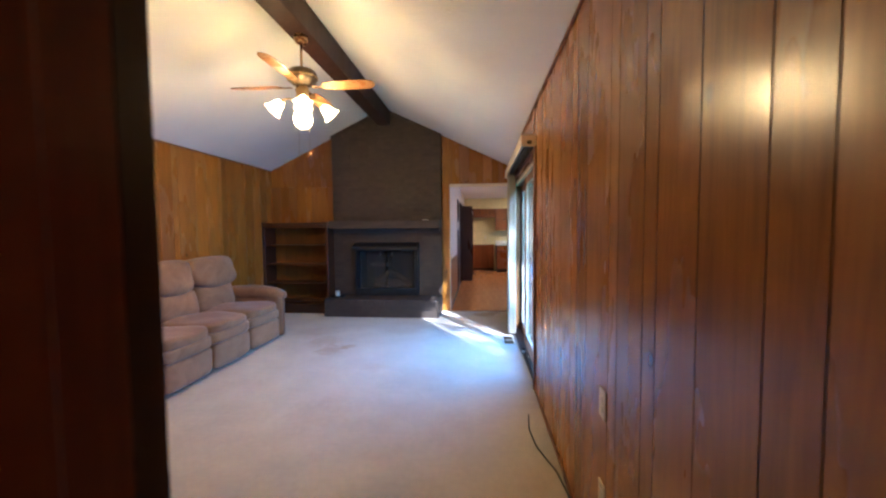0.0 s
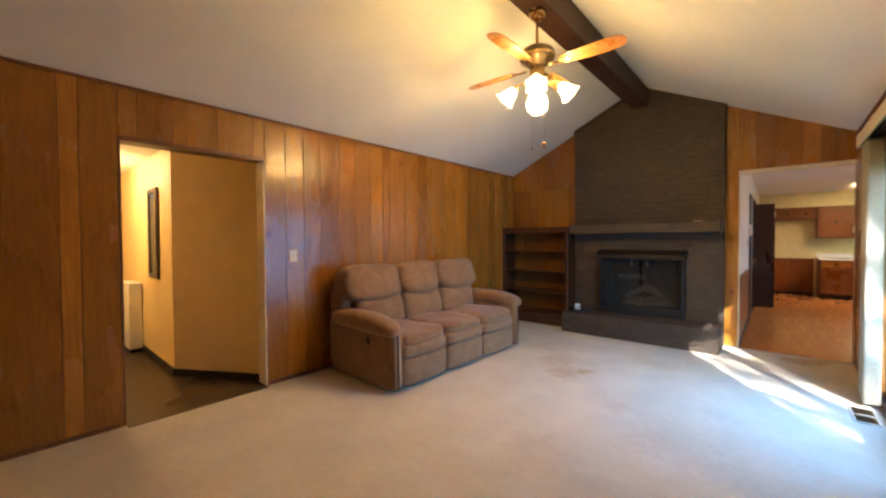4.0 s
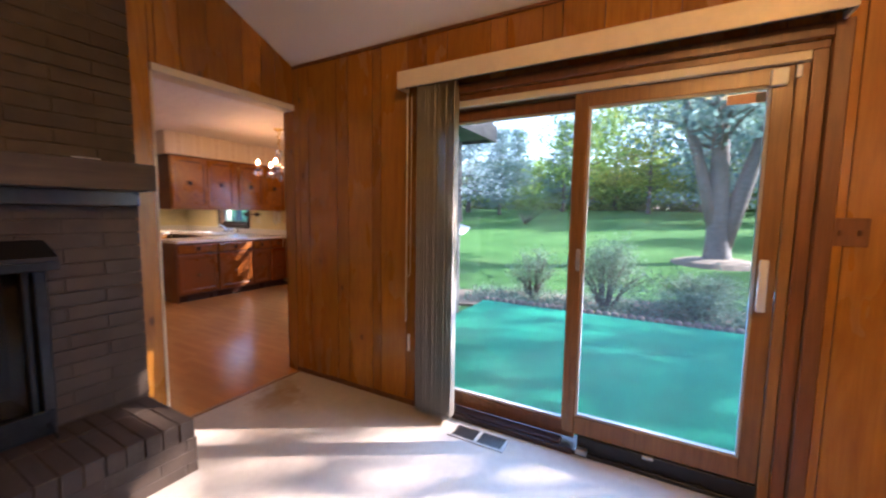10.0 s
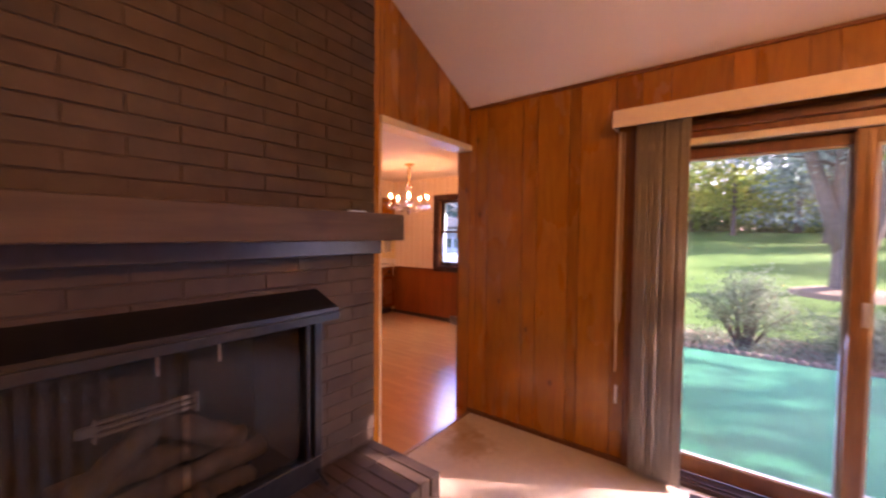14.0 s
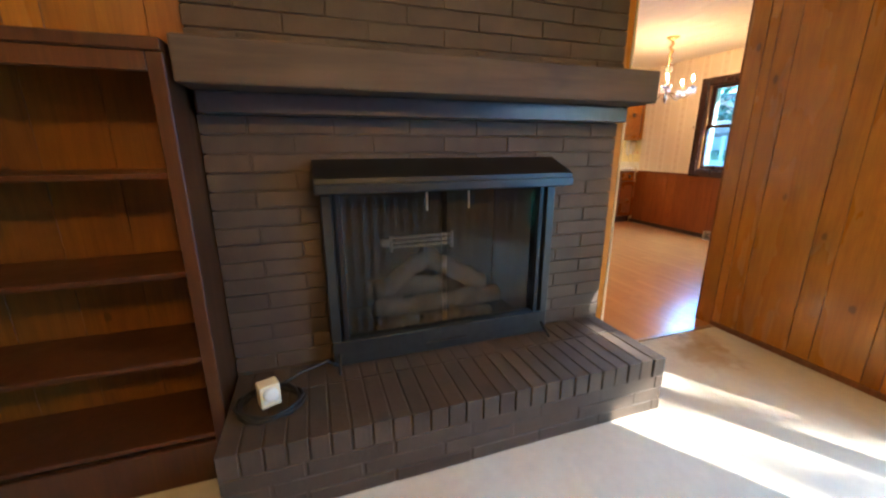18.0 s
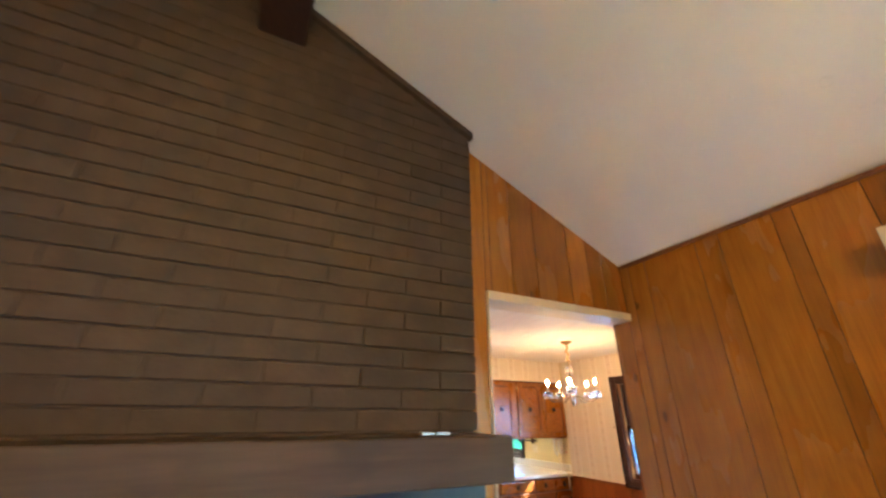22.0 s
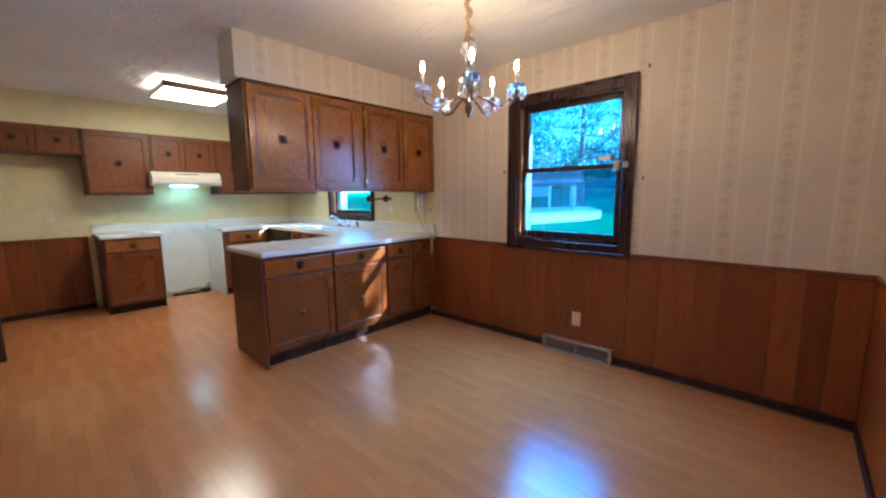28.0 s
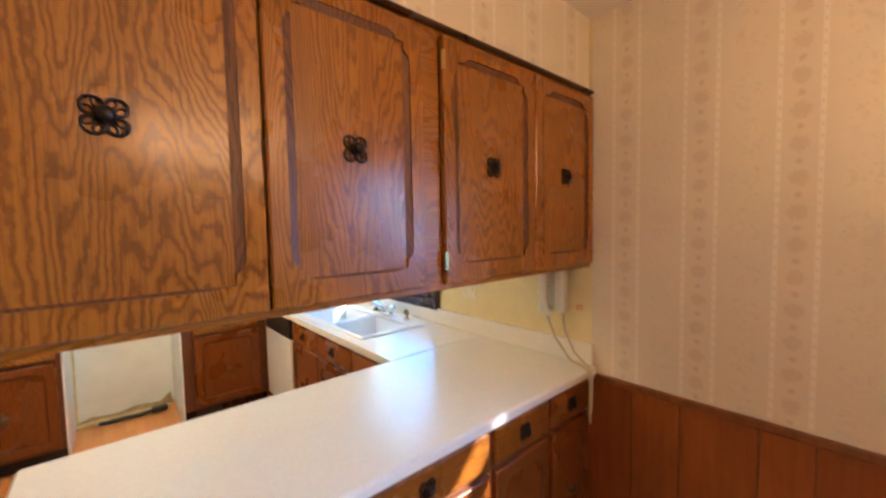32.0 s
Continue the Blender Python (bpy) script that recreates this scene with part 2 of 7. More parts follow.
M["base_mould"] = plain("dark_base_moulding", (0.034, 0.014, 0.009), 0.5, var=0.25, scale=25)
# near-black colour stands in for the shadow band under the mantel
M["ledger"] = plain("shadow_dark_ledger", (0.040, 0.040, 0.042), 0.3, var=0.25, scale=20)
M["jamb"] = panel_wood("red_stained_jamb", (0.16, 0.035, 0.006), (0.28, 0.070, 0.012), (0.36, 0.10, 0.02), 0.35, False)
M["dark_wood"] = panel_wood("dark_stained_wood", (0.022, 0.008, 0.005), (0.045, 0.016, 0.010), (0.065, 0.024, 0.014), 0.26, False)
M["beam"] = panel_wood("dark_beam_wood", (0.028, 0.010, 0.006), (0.052, 0.019, 0.011), (0.075, 0.028, 0.016), 0.5, False)
M["shelf"] = panel_wood("shelf_wood", (0.046, 0.015, 0.004), (0.085, 0.028, 0.007), (0.125, 0.044, 0.011), 0.4, False)
# wall panelling darkened in colour for the shade inside the bookshelf
M["shelf_back"] = panel_wood("shaded_shelf_panelling", (0.145, 0.055, 0.008), (0.22, 0.088, 0.011), (0.28, 0.116, 0.015), 0.36)
M["oak"] = oak("cabinet_oak", (0.130, 0.041, 0.003), (0.310, 0.112, 0.009), (0.415, 0.163, 0.014), 0.27)
M["oak_h"] = oak("cabinet_oak_rails", (0.180, 0.058, 0.006), (0.300, 0.112, 0.011), (0.385, 0.158, 0.018), 0.27, "x")
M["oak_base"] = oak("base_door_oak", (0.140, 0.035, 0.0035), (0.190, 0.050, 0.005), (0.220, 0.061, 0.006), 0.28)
M["oak_drawer"] = oak("drawer_front_oak", (0.150, 0.041, 0.004), (0.240, 0.074, 0.007), (0.300, 0.098, 0.010), 0.26, "x")
M["bronze"] = plain("worn_bronze", (0.085, 0.050, 0.028), 0.35, 0.8, var=0.35)
M["oak_body"] = oak("cabinet_body_oak", (0.07, 0.022, 0.009), (0.13, 0.042, 0.015), (0.19, 0.065, 0.022), 0.4)
M["oak_groove"] = oak("cabinet_groove_stain", (0.060, 0.018, 0.006), (0.125, 0.041, 0.011), (0.18, 0.064, 0.017), 0.45)
M["soft_groove"] = plain("panel_groove_stain", (0.26, 0.102, 0.014), 0.55, var=0.3, scale=12)
M["groove"] = plain("dark_groove_stain", (0.16, 0.062, 0.011), 0.6, var=0.3, scale=12)
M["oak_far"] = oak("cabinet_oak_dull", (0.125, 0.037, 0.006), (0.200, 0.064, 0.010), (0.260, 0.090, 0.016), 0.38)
M["white_plastic"] = plain("white_plastic", (0.72, 0.70, 0.64), 0.4, var=0.05)
M["cream_plastic"] = plain("aged_cream_plastic", (0.76, 0.68, 0.47), 0.4, var=0.08)
M["cream_trim"] = plain("cream_painted_trim", (0.72, 0.64, 0.48), 0.45, var=0.08, scale=14)
M["counter"] = plain("white_countertop_laminate", (0.78, 0.76, 0.70), 0.23, var=0.04, scale=70, bump=0.02)
M["enamel"] = plain("white_enamel", (0.80, 0.81, 0.80), 0.15, var=0.03, bump=0.0)
M["hood_paint"] = plain("almond_enamel", (0.74, 0.68, 0.55), 0.3, var=0.04, bump=0.0)
M["white_wall"] = plain("white_board", (0.76, 0.76, 0.71), 0.5, var=0.06, scale=8)
M["yellow_wall"] = plain("pale_yellow_wall_paint", (0.74, 0.64, 0.33), 0.6, var=0.07, scale=9)
M["cream_wall"] = plain("cream_wall_paint", (0.74, 0.66, 0.48), 0.6, var=0.06, scale=9)
M["hall_wall"] = plain("warm_yellow_hall_paint", (0.80, 0.60, 0.26), 0.55, var=0.05, scale=6)
M["hall_door"] = plain("cream_door_paint", (0.60, 0.48, 0.26), 0.45, var=0.04, scale=10)
M["hall_floor"] = plain("dark_brown_vinyl", (0.055, 0.030, 0.012), 0.3, var=0.25, scale=5)
M["black_metal"] = plain("black_painted_metal", (0.012, 0.012, 0.013), 0.38, 0.2, var=0.2)
M["blue_black"] = plain("dark_grey_metal", (0.040, 0.046, 0.050), 0.32, 0.6, var=0.2)
M["soot"] = plain("sooty_firebrick", (0.045, 0.042, 0.036), 0.85, var=0.4, scale=14, bump=0.3)
M["brass"] = plain("aged_brass", (0.55, 0.38, 0.16), 0.28, 1.0, var=0.15)
M["bronze"] = plain("antique_bronze", (0.20, 0.145, 0.085), 0.34, 1.0, var=0.25)
M["chrome"] = plain("chrome", (0.75, 0.75, 0.75), 0.1, 1.0, var=0.03, bump=0.0)
M["vent_paint"] = plain("beige_vent_paint", (0.50, 0.45, 0.36), 0.45, 0.1, var=0.15)
M["steel"] = plain("brushed_aluminium", (0.62, 0.60, 0.56), 0.32, 1.0, var=0.08)
M["ceramic_bar"] = plain("pale_metal_grill", (0.62, 0.60, 0.54), 0.4, 0.3, var=0.1)
M["rubber"] = plain("black_rubber", (0.014, 0.014, 0.013), 0.55, var=0.2)
M["cardboard"] = plain("torn_brown_edge", (0.42, 0.31, 0.15), 0.8, var=0.3, scale=18)
M["blind"] = plain("grey_beige_blind", (0.44, 0.41, 0.35), 0.6, var=0.14, scale=60)
M["valance"] = plain("cream_valance", (0.74, 0.64, 0.47), 0.45, var=0.06, scale=20)
M["holder"] = panel_wood("red_brown_turned_wood", (0.045, 0.012, 0.008), (0.075, 0.020, 0.013), (0.11, 0.03, 0.018), 0.3, False)
M["fan_wood"] = panel_wood("fan_blade_wood", (0.22, 0.09, 0.02), (0.40, 0.19, 0.05), (0.5, 0.26, 0.08), 0.3, False)
M["candle"] = plain("pale_candle_sleeve", (0.40, 0.40, 0.36), 0.4, var=0.04)
M["cord"] = plain("beige_cord", (0.52, 0.44, 0.30), 0.5, var=0.08)
M["fabric_cord"] = plain("gold_chain_sleeve", (0.50, 0.36, 0.18), 0.7, var=0.2, scale=80, bump=0.3)
M["knob_iron"] = plain("black_iron", (0.030, 0.022, 0.018), 0.34, 0.7, var=0.3)
M["log"] = plain("ceramic_log", (0.46, 0.36, 0.23), 0.85, var=0.55, scale=12, bump=0.6)
M["sticker_red"] = plain("pale_orange_sticker", (0.70, 0.38, 0.22), 0.5)
M["sticker_dark"] = plain("dark_sticker", (0.05, 0.05, 0.07), 0.5)
M["pane"] = glass("window_pane", (0.86, 0.95, 1.0), dust_glare=0.007)
# blue cast of the daylight is put into this glass colour
M["blue_pane"] = glass("daylight_tinted_pane", (0.62, 0.84, 1.0), dust_glare=0.010, gloss=0.55)
M["screen"] = glass("insect_screen", (0.74, 0.77, 0.80), dust_glare=0.002)
M["fire_glass"] = glass("smoked_fire_glass", (0.80, 0.78, 0.74), gloss=0.4)
M["fan_bulb"] = glow("lit_bulb", WARM, FAN_GLOW * 7.5)
m = Mat("lit_frosted_glass")
m.set((0.9, 0.88, 0.82), 0.3, Emission_Strength=FAN_GLOW * 0.36)
m.b.inputs["Emission Color"].default_value = (*WARM, 1)
clear = m.add("ShaderNodeBsdfTransparent")
mx = m.add("ShaderNodeMixShader")
mx.inputs[0].default_value = 0.45
m.link(clear.outputs[0], mx.inputs[1])
m.link(m.b.outputs[0], mx.inputs[2])
m.link(mx.outputs[0], m.n["Material Output"].inputs[0])
M["lit_shade"] = m.m
M["candle_glow"] = glow("lit_flame_bulb", TUNGSTEN, CANDLE_GLOW)
M["tube_glow"] = glow("lit_diffuser", TUBE, TUBE_GLOW)
M["hood_glow"] = glow("lit_hood_lens", (0.62, 1.0, 0.90), HOOD_GLOW)
M["hall_glow"] = glow("lit_hall_glass", (1.0, 0.66, 0.30), HALL_GLOW)

m = Mat("cut_crystal")
m.set((0.97, 0.98, 1.0), 0.03, Transmission_Weight=0.92, IOR=1.45)
M["crystal"] = m.m

m = Mat("fire_screen_mesh")
tr = m.add("ShaderNodeBsdfTransparent")
mx = m.add("ShaderNodeMixShader")
fold = m.noise(m.coords((1, 1, 0.02)), 22, 2)
m.set(m.ramp(fold, [(0.3, (0.100, 0.090, 0.072)), (0.7, (0.135, 0.122, 0.098))]), 0.5, 0.5)
m.link(m.math("ADD", m.math("MULTIPLY", fold, 0.18), 0.46), mx.inputs[0])
m.link(tr.outputs[0], mx.inputs[1])
m.link(m.b.outputs[0], mx.inputs[2])
m.link(mx.outputs[0], m.n["Material Output"].inputs[0])
M["mesh"] = m.m

# painted brick, dark grey-brown
m = Mat("painted_brick")
v = m.coords((1, 1, 1), 3.0)
n1, n2 = m.noise(v, 55, 6), m.noise(v, 7, 4)
c = m.ramp(n2, [(0.3, (0.045, 0.0310, 0.0215)), (0.7, (0.071, 0.0490, 0.0340))])
c = m.mix(1.0, c, m.ramp(m.random(), [(0, (0.92, 0.92, 0.92)), (1, (1.08, 1.07, 1.06))]), "MULTIPLY")
m.set(c, 0.62, spec=0.4)
m.bump(n1, 0.35, 0.004)
M["brick"] = m.m
m = Mat("painted_mortar")
v = m.coords()
m.set(m.ramp(m.noise(v, 30, 5), [(0.3, (0.043, 0.030, 0.0210)), (0.7, (0.066, 0.046, 0.0325))]), 0.75)
m.bump(m.noise(v, 120, 4), 0.4, 0.004)
M["mortar"] = m.m
m = Mat("painted_mantel_timber")
v = m.coords((0.08, 1, 1))
n1 = m.noise(v, 30, 6)
c = m.ramp(n1, [(0.3, (0.056, 0.039, 0.0265)), (0.7, (0.090, 0.063, 0.043))])
spot = m.ramp(m.noise(m.coords((1, 1, 1.6)), 3.2, 3), [(0.62, (0, 0, 0)), (0.72, (0.6, 0.6, 0.6))])
m.set(m.mix(spot, c, (0.045, 0.035, 0.030)), 0.6, spec=0.25)
m.bump(n1, 0.2, 0.004)
M["mantel"] = m.m

# exterior brick
m = Mat("outdoor_brick")
v = m.coords()
c = m.ramp(m.noise(v, 40, 5), [(0.3, (0.080, 0.073, 0.072)), (0.7, (0.130, 0.116, 0.112))])
c = m.mix(1.0, c, m.ramp(m.island(), [(0, (0.7, 0.7, 0.72)), (1, (1.15, 1.1, 1.05))]), "MULTIPLY")
m.set(c, 0.85)
m.bump(m.noise(v, 140, 4), 0.4, 0.004)
M["out_brick"] = m.m
M["out_mortar"] = plain("outdoor_mortar", (0.25, 0.24, 0.235), 0.9, scale=60, bump=0.3)
M["soffit"] = plain("grey_brown_soffit_paint", (0.115, 0.10, 0.088), 0.7, scale=12)

# plaster with stomped relief
m = Mat("textured_plaster")
v = m.coords((1, 1, 1))
n0, n1, n2 = m.noise(v, 0.8, 3), m.noise(v, 26, 6, 0.65, 1.6), m.noise(v, 7, 5, 0.6, 1.0)
vo = m.add("ShaderNodeTexVoronoi")
vo.inputs["Scale"].default_value = 15.0
m.link(v, vo.inputs["Vector"])
pick = m.add("ShaderNodeSeparateColor")
m.link(vo.outputs["Color"], pick.inputs[0])
arc = m.ramp(m.math("ABSOLUTE", m.math("SUBTRACT", vo.outputs["Distance"], 0.30)), [(0.03, (1, 1, 1)), (0.12, (0, 0, 0))])
some = m.math("GREATER_THAN", m.math("ADD", m.math("MULTIPLY", pick.outputs[0], 0.45), m.noise(m.coords((1, 1, 1), 31.0), 1.3, 2)), 0.84)
crescent = m.math("MULTIPLY", m.math("MULTIPLY", arc, some), m.ramp(m.noise(v, 17, 2), [(0.55, (0, 0, 0)), (0.62, (1, 1, 1))]))
m.set(m.ramp(n0, [(0.3, (0.78, 0.775, 0.735)), (0.7, (0.86, 0.855, 0.815))]), 0.9)
m.bump(m.math("ADD", m.math("MULTIPLY", m.mix(0.4, m.ramp(n1, [(0.42, (0, 0, 0)), (0.62, (1, 1, 1))]), n2), 0.35), m.math("MULTIPLY", crescent, 0.8)), 0.34, 0.012)
M["ceiling"] = m.m
m = Mat("swirled_plaster")
v = m.coords((1, 1, 1))
n1, n2 = m.noise(m.coords((1, 0.45, 1)), 9, 5, 0.6, 0.5), m.noise(v, 2.6, 4, 0.5, 0.6)
m.set(m.ramp(m.noise(v, 0.9, 3), [(0.3, (0.75, 0.735, 0.70)), (0.7, (0.85, 0.835, 0.80))]), 0.9)
m.bump(m.mix(0.45, m.ramp(n1, [(0.38, (0, 0, 0)), (0.66, (1, 1, 1))]), n2), 0.40, 0.022)
M["ceiling_kitchen"] = m.m

# carpet with its brown stains
m = Mat("beige_carpet")
v = m.coords()
n1, n2, n3 = m.noise(v, 260, 3), m.noise(v, 3.0, 4), m.noise(v, 22, 5)
c = m.ramp(m.mix(0.6, n3, n2), [(0.30, (0.49, 0.435, 0.35)), (0.7, (0.64, 0.58, 0.48))])
c = m.mix(m.ramp(n1, [(0.35, (0.4, 0.4, 0.4)), (0.6, (0, 0, 0))]), c, (0.38, 0.34, 0.275))
for sx, sy, size, deep in ((-1.69, 4.42, 0.19, 0.6), (-1.90, 4.76, 0.22, 0.42), (-1.50, 4.55, 0.09, 0.7), (0.17, 6.42, 0.17, 0.75), (0.33, 6.55, 0.12, 0.65),
                           (-1.2, 2.9, 0.25, 0.22), (-1.0, 5.3, 0.22, 0.25), (-0.55, 3.6, 0.3, 0.2), (-2.2, 5.2, 0.3, 0.3), (-1.0, 3.9, 0.12, 0.3)):
    d = m.add("ShaderNodeVectorMath", operation="DISTANCE")
    d.inputs[1].default_value = (sx * 0.84 + 0.08, sy * 0.84 + 0.08, 0.08)
    m.link(m.mix(0.16, v, m.add("ShaderNodeTexNoise").outputs["Color"]), d.inputs[0])
    ragged = m.math("ADD", d.outputs["Value"], m.math("MULTIPLY", m.math("SUBTRACT", m.noise(v, 14, 4), 0.5), size * 1.6))
    spot = m.ramp(ragged, [(size * 0.45, (deep,) * 3), (size * 1.05, (0, 0, 0))])
    c = m.mix(m.math("MULTIPLY", spot, 0.78), c, (0.32, 0.205, 0.095))
m.set(c, 0.95, spec=0.15)
m.bump(m.mix(0.3, n1, n3), 0.45, 0.006)
M["carpet"] = m.m

# beech laminate with narrow strips
m = Mat("beech_laminate")
v = m.coords((1, 0.12, 1), 6.0)
strip = m.add("ShaderNodeTexBrick", offset=0.37, squash=1.0)
strip.inputs["Color1"].default_value, strip.inputs["Color2"].default_value = (0.515, 0.206, 0.052, 1), (0.600, 0.250, 0.064, 1)
strip.inputs["Mortar"].default_value = (0.485, 0.190, 0.047, 1)
strip.inputs["Scale"].default_value, strip.inputs["Mortar Size"].default_value = 1.0, 0.0015
strip.inputs["Brick Width"].default_value, strip.inputs["Row Height"].default_value = 0.42, 0.0633
turn = m.add("ShaderNodeMapping")
turn.inputs["Rotation"].default_value = (0, 0, radians(90))
m.link(m.add("ShaderNodeTexCoord").outputs["Object"], turn.inputs["Vector"])
m.link(turn.outputs[0], strip.inputs["Vector"])
g = m.noise(v, 60, 5, 0.6, 0.6)
c = m.mix(m.math("MULTIPLY", g, 0.30), strip.outputs["Color"], (0.36, 0.14, 0.042))
c = m.mix(1.0, c, m.ramp(m.random(), [(0, (0.965, 0.96, 0.955)), (1, (1.03, 1.03, 1.03))]), "MULTIPLY")
m.set(c, m.ramp(m.noise(m.coords(), 4, 4), [(0.3, (0.16,) * 3), (0.7, (0.27,) * 3)]), spec=0.5)
m.bump(g, 0.03, 0.001)
M["laminate"] = m.m


def wallpaper(name, along):
    """Cream paper with pale stripes, dotted lines and rows of small flower sprays; along: the wall's long axis."""
    m = Mat(name)
    sep = m.add("ShaderNodeSeparateXYZ")
    m.link(m.add("ShaderNodeTexCoord").outputs["Object"], sep.inputs[0])
    u, z = sep.outputs[along], sep.outputs[2]

    def band(value, period, centre, half):
        f = m.math("FRACT", m.math("DIVIDE", m.math("SUBTRACT", value, centre), period))
        near = m.math("MULTIPLY", m.math("ABSOLUTE", m.math("SUBTRACT", m.math("FRACT", m.math("ADD", f, 0.5)), 0.5)), period)
        return near

    period = 0.265
    c = m.mix(m.noise(m.coords(), 3, 4), (0.70, 0.62, 0.49), (0.765, 0.69, 0.56))
    for centre in (0.0, 0.1):
        stripe = m.math("LESS_THAN", band(u, period, centre, 0), 0.0062)
        c = m.mix(m.math("MULTIPLY", stripe, 0.72), c, (0.86, 0.81, 0.72))
        dots = m.math("MULTIPLY", m.math("LESS_THAN", band(u, period, centre, 0), 0.0025), m.math("LESS_THAN", band(z, 0.034, 0, 0), 0.006))
        c = m.mix(m.math("MULTIPLY", dots, 0.35), c, (0.45, 0.34, 0.26))
    rag = m.noise(m.coords(), 130, 4, 0.7)
    du, dz = band(u, period, 0.05, 0), band(z, 0.105, 0.0, 0)
    r = m.math("SQRT", m.math("ADD", m.math("MULTIPLY", du, du), m.math("MULTIPLY", dz, dz)))
    spray = m.math("LESS_THAN", m.math("ADD", r, m.math("MULTIPLY", m.math("SUBTRACT", rag, 0.5), 0.055)), 0.024)
    c = m.mix(m.math("MULTIPLY", spray, 0.27), c, (0.47, 0.34, 0.26))
    dz2 = band(z, 0.105, 0.0525, 0)
    r2 = m.math("SQRT", m.math("ADD", m.math("MULTIPLY", du, du), m.math("MULTIPLY", dz2, dz2)))
    c = m.mix(m.math("MULTIPLY", m.math("LESS_THAN", m.math("ADD", r2, m.math("MULTIPLY", m.math("SUBTRACT", rag, 0.5), 0.03)), 0.009), 0.4), c, (0.50, 0.36, 0.28))
    du3, dz3 = band(u, period, 0.18, 0), band(z, 0.15, 0.03, 0)
    r3 = m.math("SQRT", m.math("ADD", m.math("MULTIPLY", du3, du3), m.math("MULTIPLY", dz3, m.math("MULTIPLY", dz3, 0.5))))
    twig = m.math("MULTIPLY", m.math("LESS_THAN", r3, 0.045), m.math("GREATER_THAN", m.noise(m.coords(), 60, 3, 0.5, 1.0), 0.585))
    c = m.mix(m.math("MULTIPLY", twig, 0.22), c, (0.50, 0.38, 0.27))
    stain = m.ramp(m.noise(m.coords(), 1.7, 4), [(0.55, (0, 0, 0)), (0.8, (0.3, 0.3, 0.3))])
    m.set(m.mix(stain, c, (0.52, 0.38, 0.28)), 0.6, spec=0.3)
    return m.m


M["paper_y"] = wallpaper("striped_wallpaper", 1)
M["paper_x"] = wallpaper("striped_wallpaper_cross", 0)

# brushed suede of the sofa
m = Mat("tan_microsuede")
v = m.coords((1, 1, 1), 2.0)
n1, n2, n3 = m.noise(v, 420, 3), m.noise(v, 6, 5, 0.6, 1.0), m.noise(v, 45, 4)
c = m.ramp(n2, [(0.25, (0.198, 0.104, 0.048)), (0.75, (0.310, 0.178, 0.090))])
m.set(c, 0.85, spec=0.2, Sheen_Weight=0.25, Sheen_Roughness=0.5)
m.bump(m.mix(0.3, n1, n3), 0.3, 0.004)
M["suede"] = m.m

# outdoors
m = Mat("green_turf_carpet")
v = m.coords()
c = m.ramp(m.noise(v, 2.2, 4), [(0.3, (0.0, 0.190, 0.108)), (0.7, (0.0, 0.270, 0.152))])
m.set(m.mix(m.ramp(m.noise(v, 45, 5), [(0.4, (0.35,) * 3), (0.6, (0, 0, 0))]), c, (0.0, 0.125, 0.078)), 0.9, spec=0.08)
m.bump(m.noise(v, 45, 4), 0.25, 0.006)
M["turf"] = m.m
m = Mat("lawn_grass")
v = m.coords()
c = m.ramp(m.noise(v, 0.35, 5), [(0.3, (0.034, 0.112, 0.024)), (0.55, (0.058, 0.160, 0.038)), (0.75, (0.105, 0.190, 0.052))])
m.set(m.mix(m.ramp(m.noise(v, 40, 4), [(0.35, (0.6,) * 3), (0.6, (0, 0, 0))]), c, (0.02, 0.070, 0.018)), 0.9, spec=0.1)
m.bump(m.noise(v, 60, 4), 0.8, 0.03)
M["grass"] = m.m
M["mulch"] = plain("leafy_mulch", (0.17, 0.12, 0.075), 0.95, var=0.5, scale=35, bump=0.8)
M["bark"] = plain("grey_bark", (0.115, 0.092, 0.078), 0.9, var=0.45, scale=16, bump=0.9)
M["edging"] = plain("scalloped_concrete", (0.24, 0.17, 0.14), 0.9, var=0.3, scale=25, bump=0.4)
M["drive"] = plain("pale_concrete", (0.70, 0.68, 0.64), 0.9, var=0.12, scale=3)
M["shingle"] = plain("brown_shingle", (0.14, 0.11, 0.09), 0.9, var=0.3, scale=20, bump=0.4)
M["siding"] = plain("pale_siding", (0.62, 0.60, 0.56), 0.7, var=0.06, scale=6)
M["dark_pane"] = plain("dark_house_pane", (0.05, 0.06, 0.07), 0.12, var=0.1, bump=0.0)


def leaf(name, dark, light):
    m = Mat(name)
    c = m.ramp(m.island(), [(0.0, dark), (1.0, light)])
    m.set(c, 0.6, spec=0.15)
    tl = m.add("ShaderNodeBsdfTranslucent")
    m.link(c, tl.inputs[0])
    mx = m.add("ShaderNodeMixShader")
    mx.inputs[0].default_value = 0.45
    m.link(m.b.outputs[0], mx.inputs[1])
    m.link(tl.outputs[0], mx.inputs[2])
    m.link(mx.outputs[0], m.n["Material Output"].inputs[0])
    return m.m


M["leaf"] = leaf("broad_leaf", (0.06, 0.14, 0.035), (0.26, 0.40, 0.10))
M["leaf_blue"] = leaf("blue_green_needle", (0.07, 0.14, 0.13), (0.23, 0.35, 0.31))
# pale needle colour carries the sun's brightness on the boughs
M["leaf_sun_pale"] = leaf("sunlit_spruce_needle", (0.20, 0.27, 0.27), (0.62, 0.72, 0.70))
# lighter yellow-green leaf: the sunlit look is put into the colour
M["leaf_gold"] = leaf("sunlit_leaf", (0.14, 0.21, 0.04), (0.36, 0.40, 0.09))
M["leaf_bush"] = leaf("bush_leaf", (0.085, 0.15, 0.095), (0.25, 0.345, 0.235))


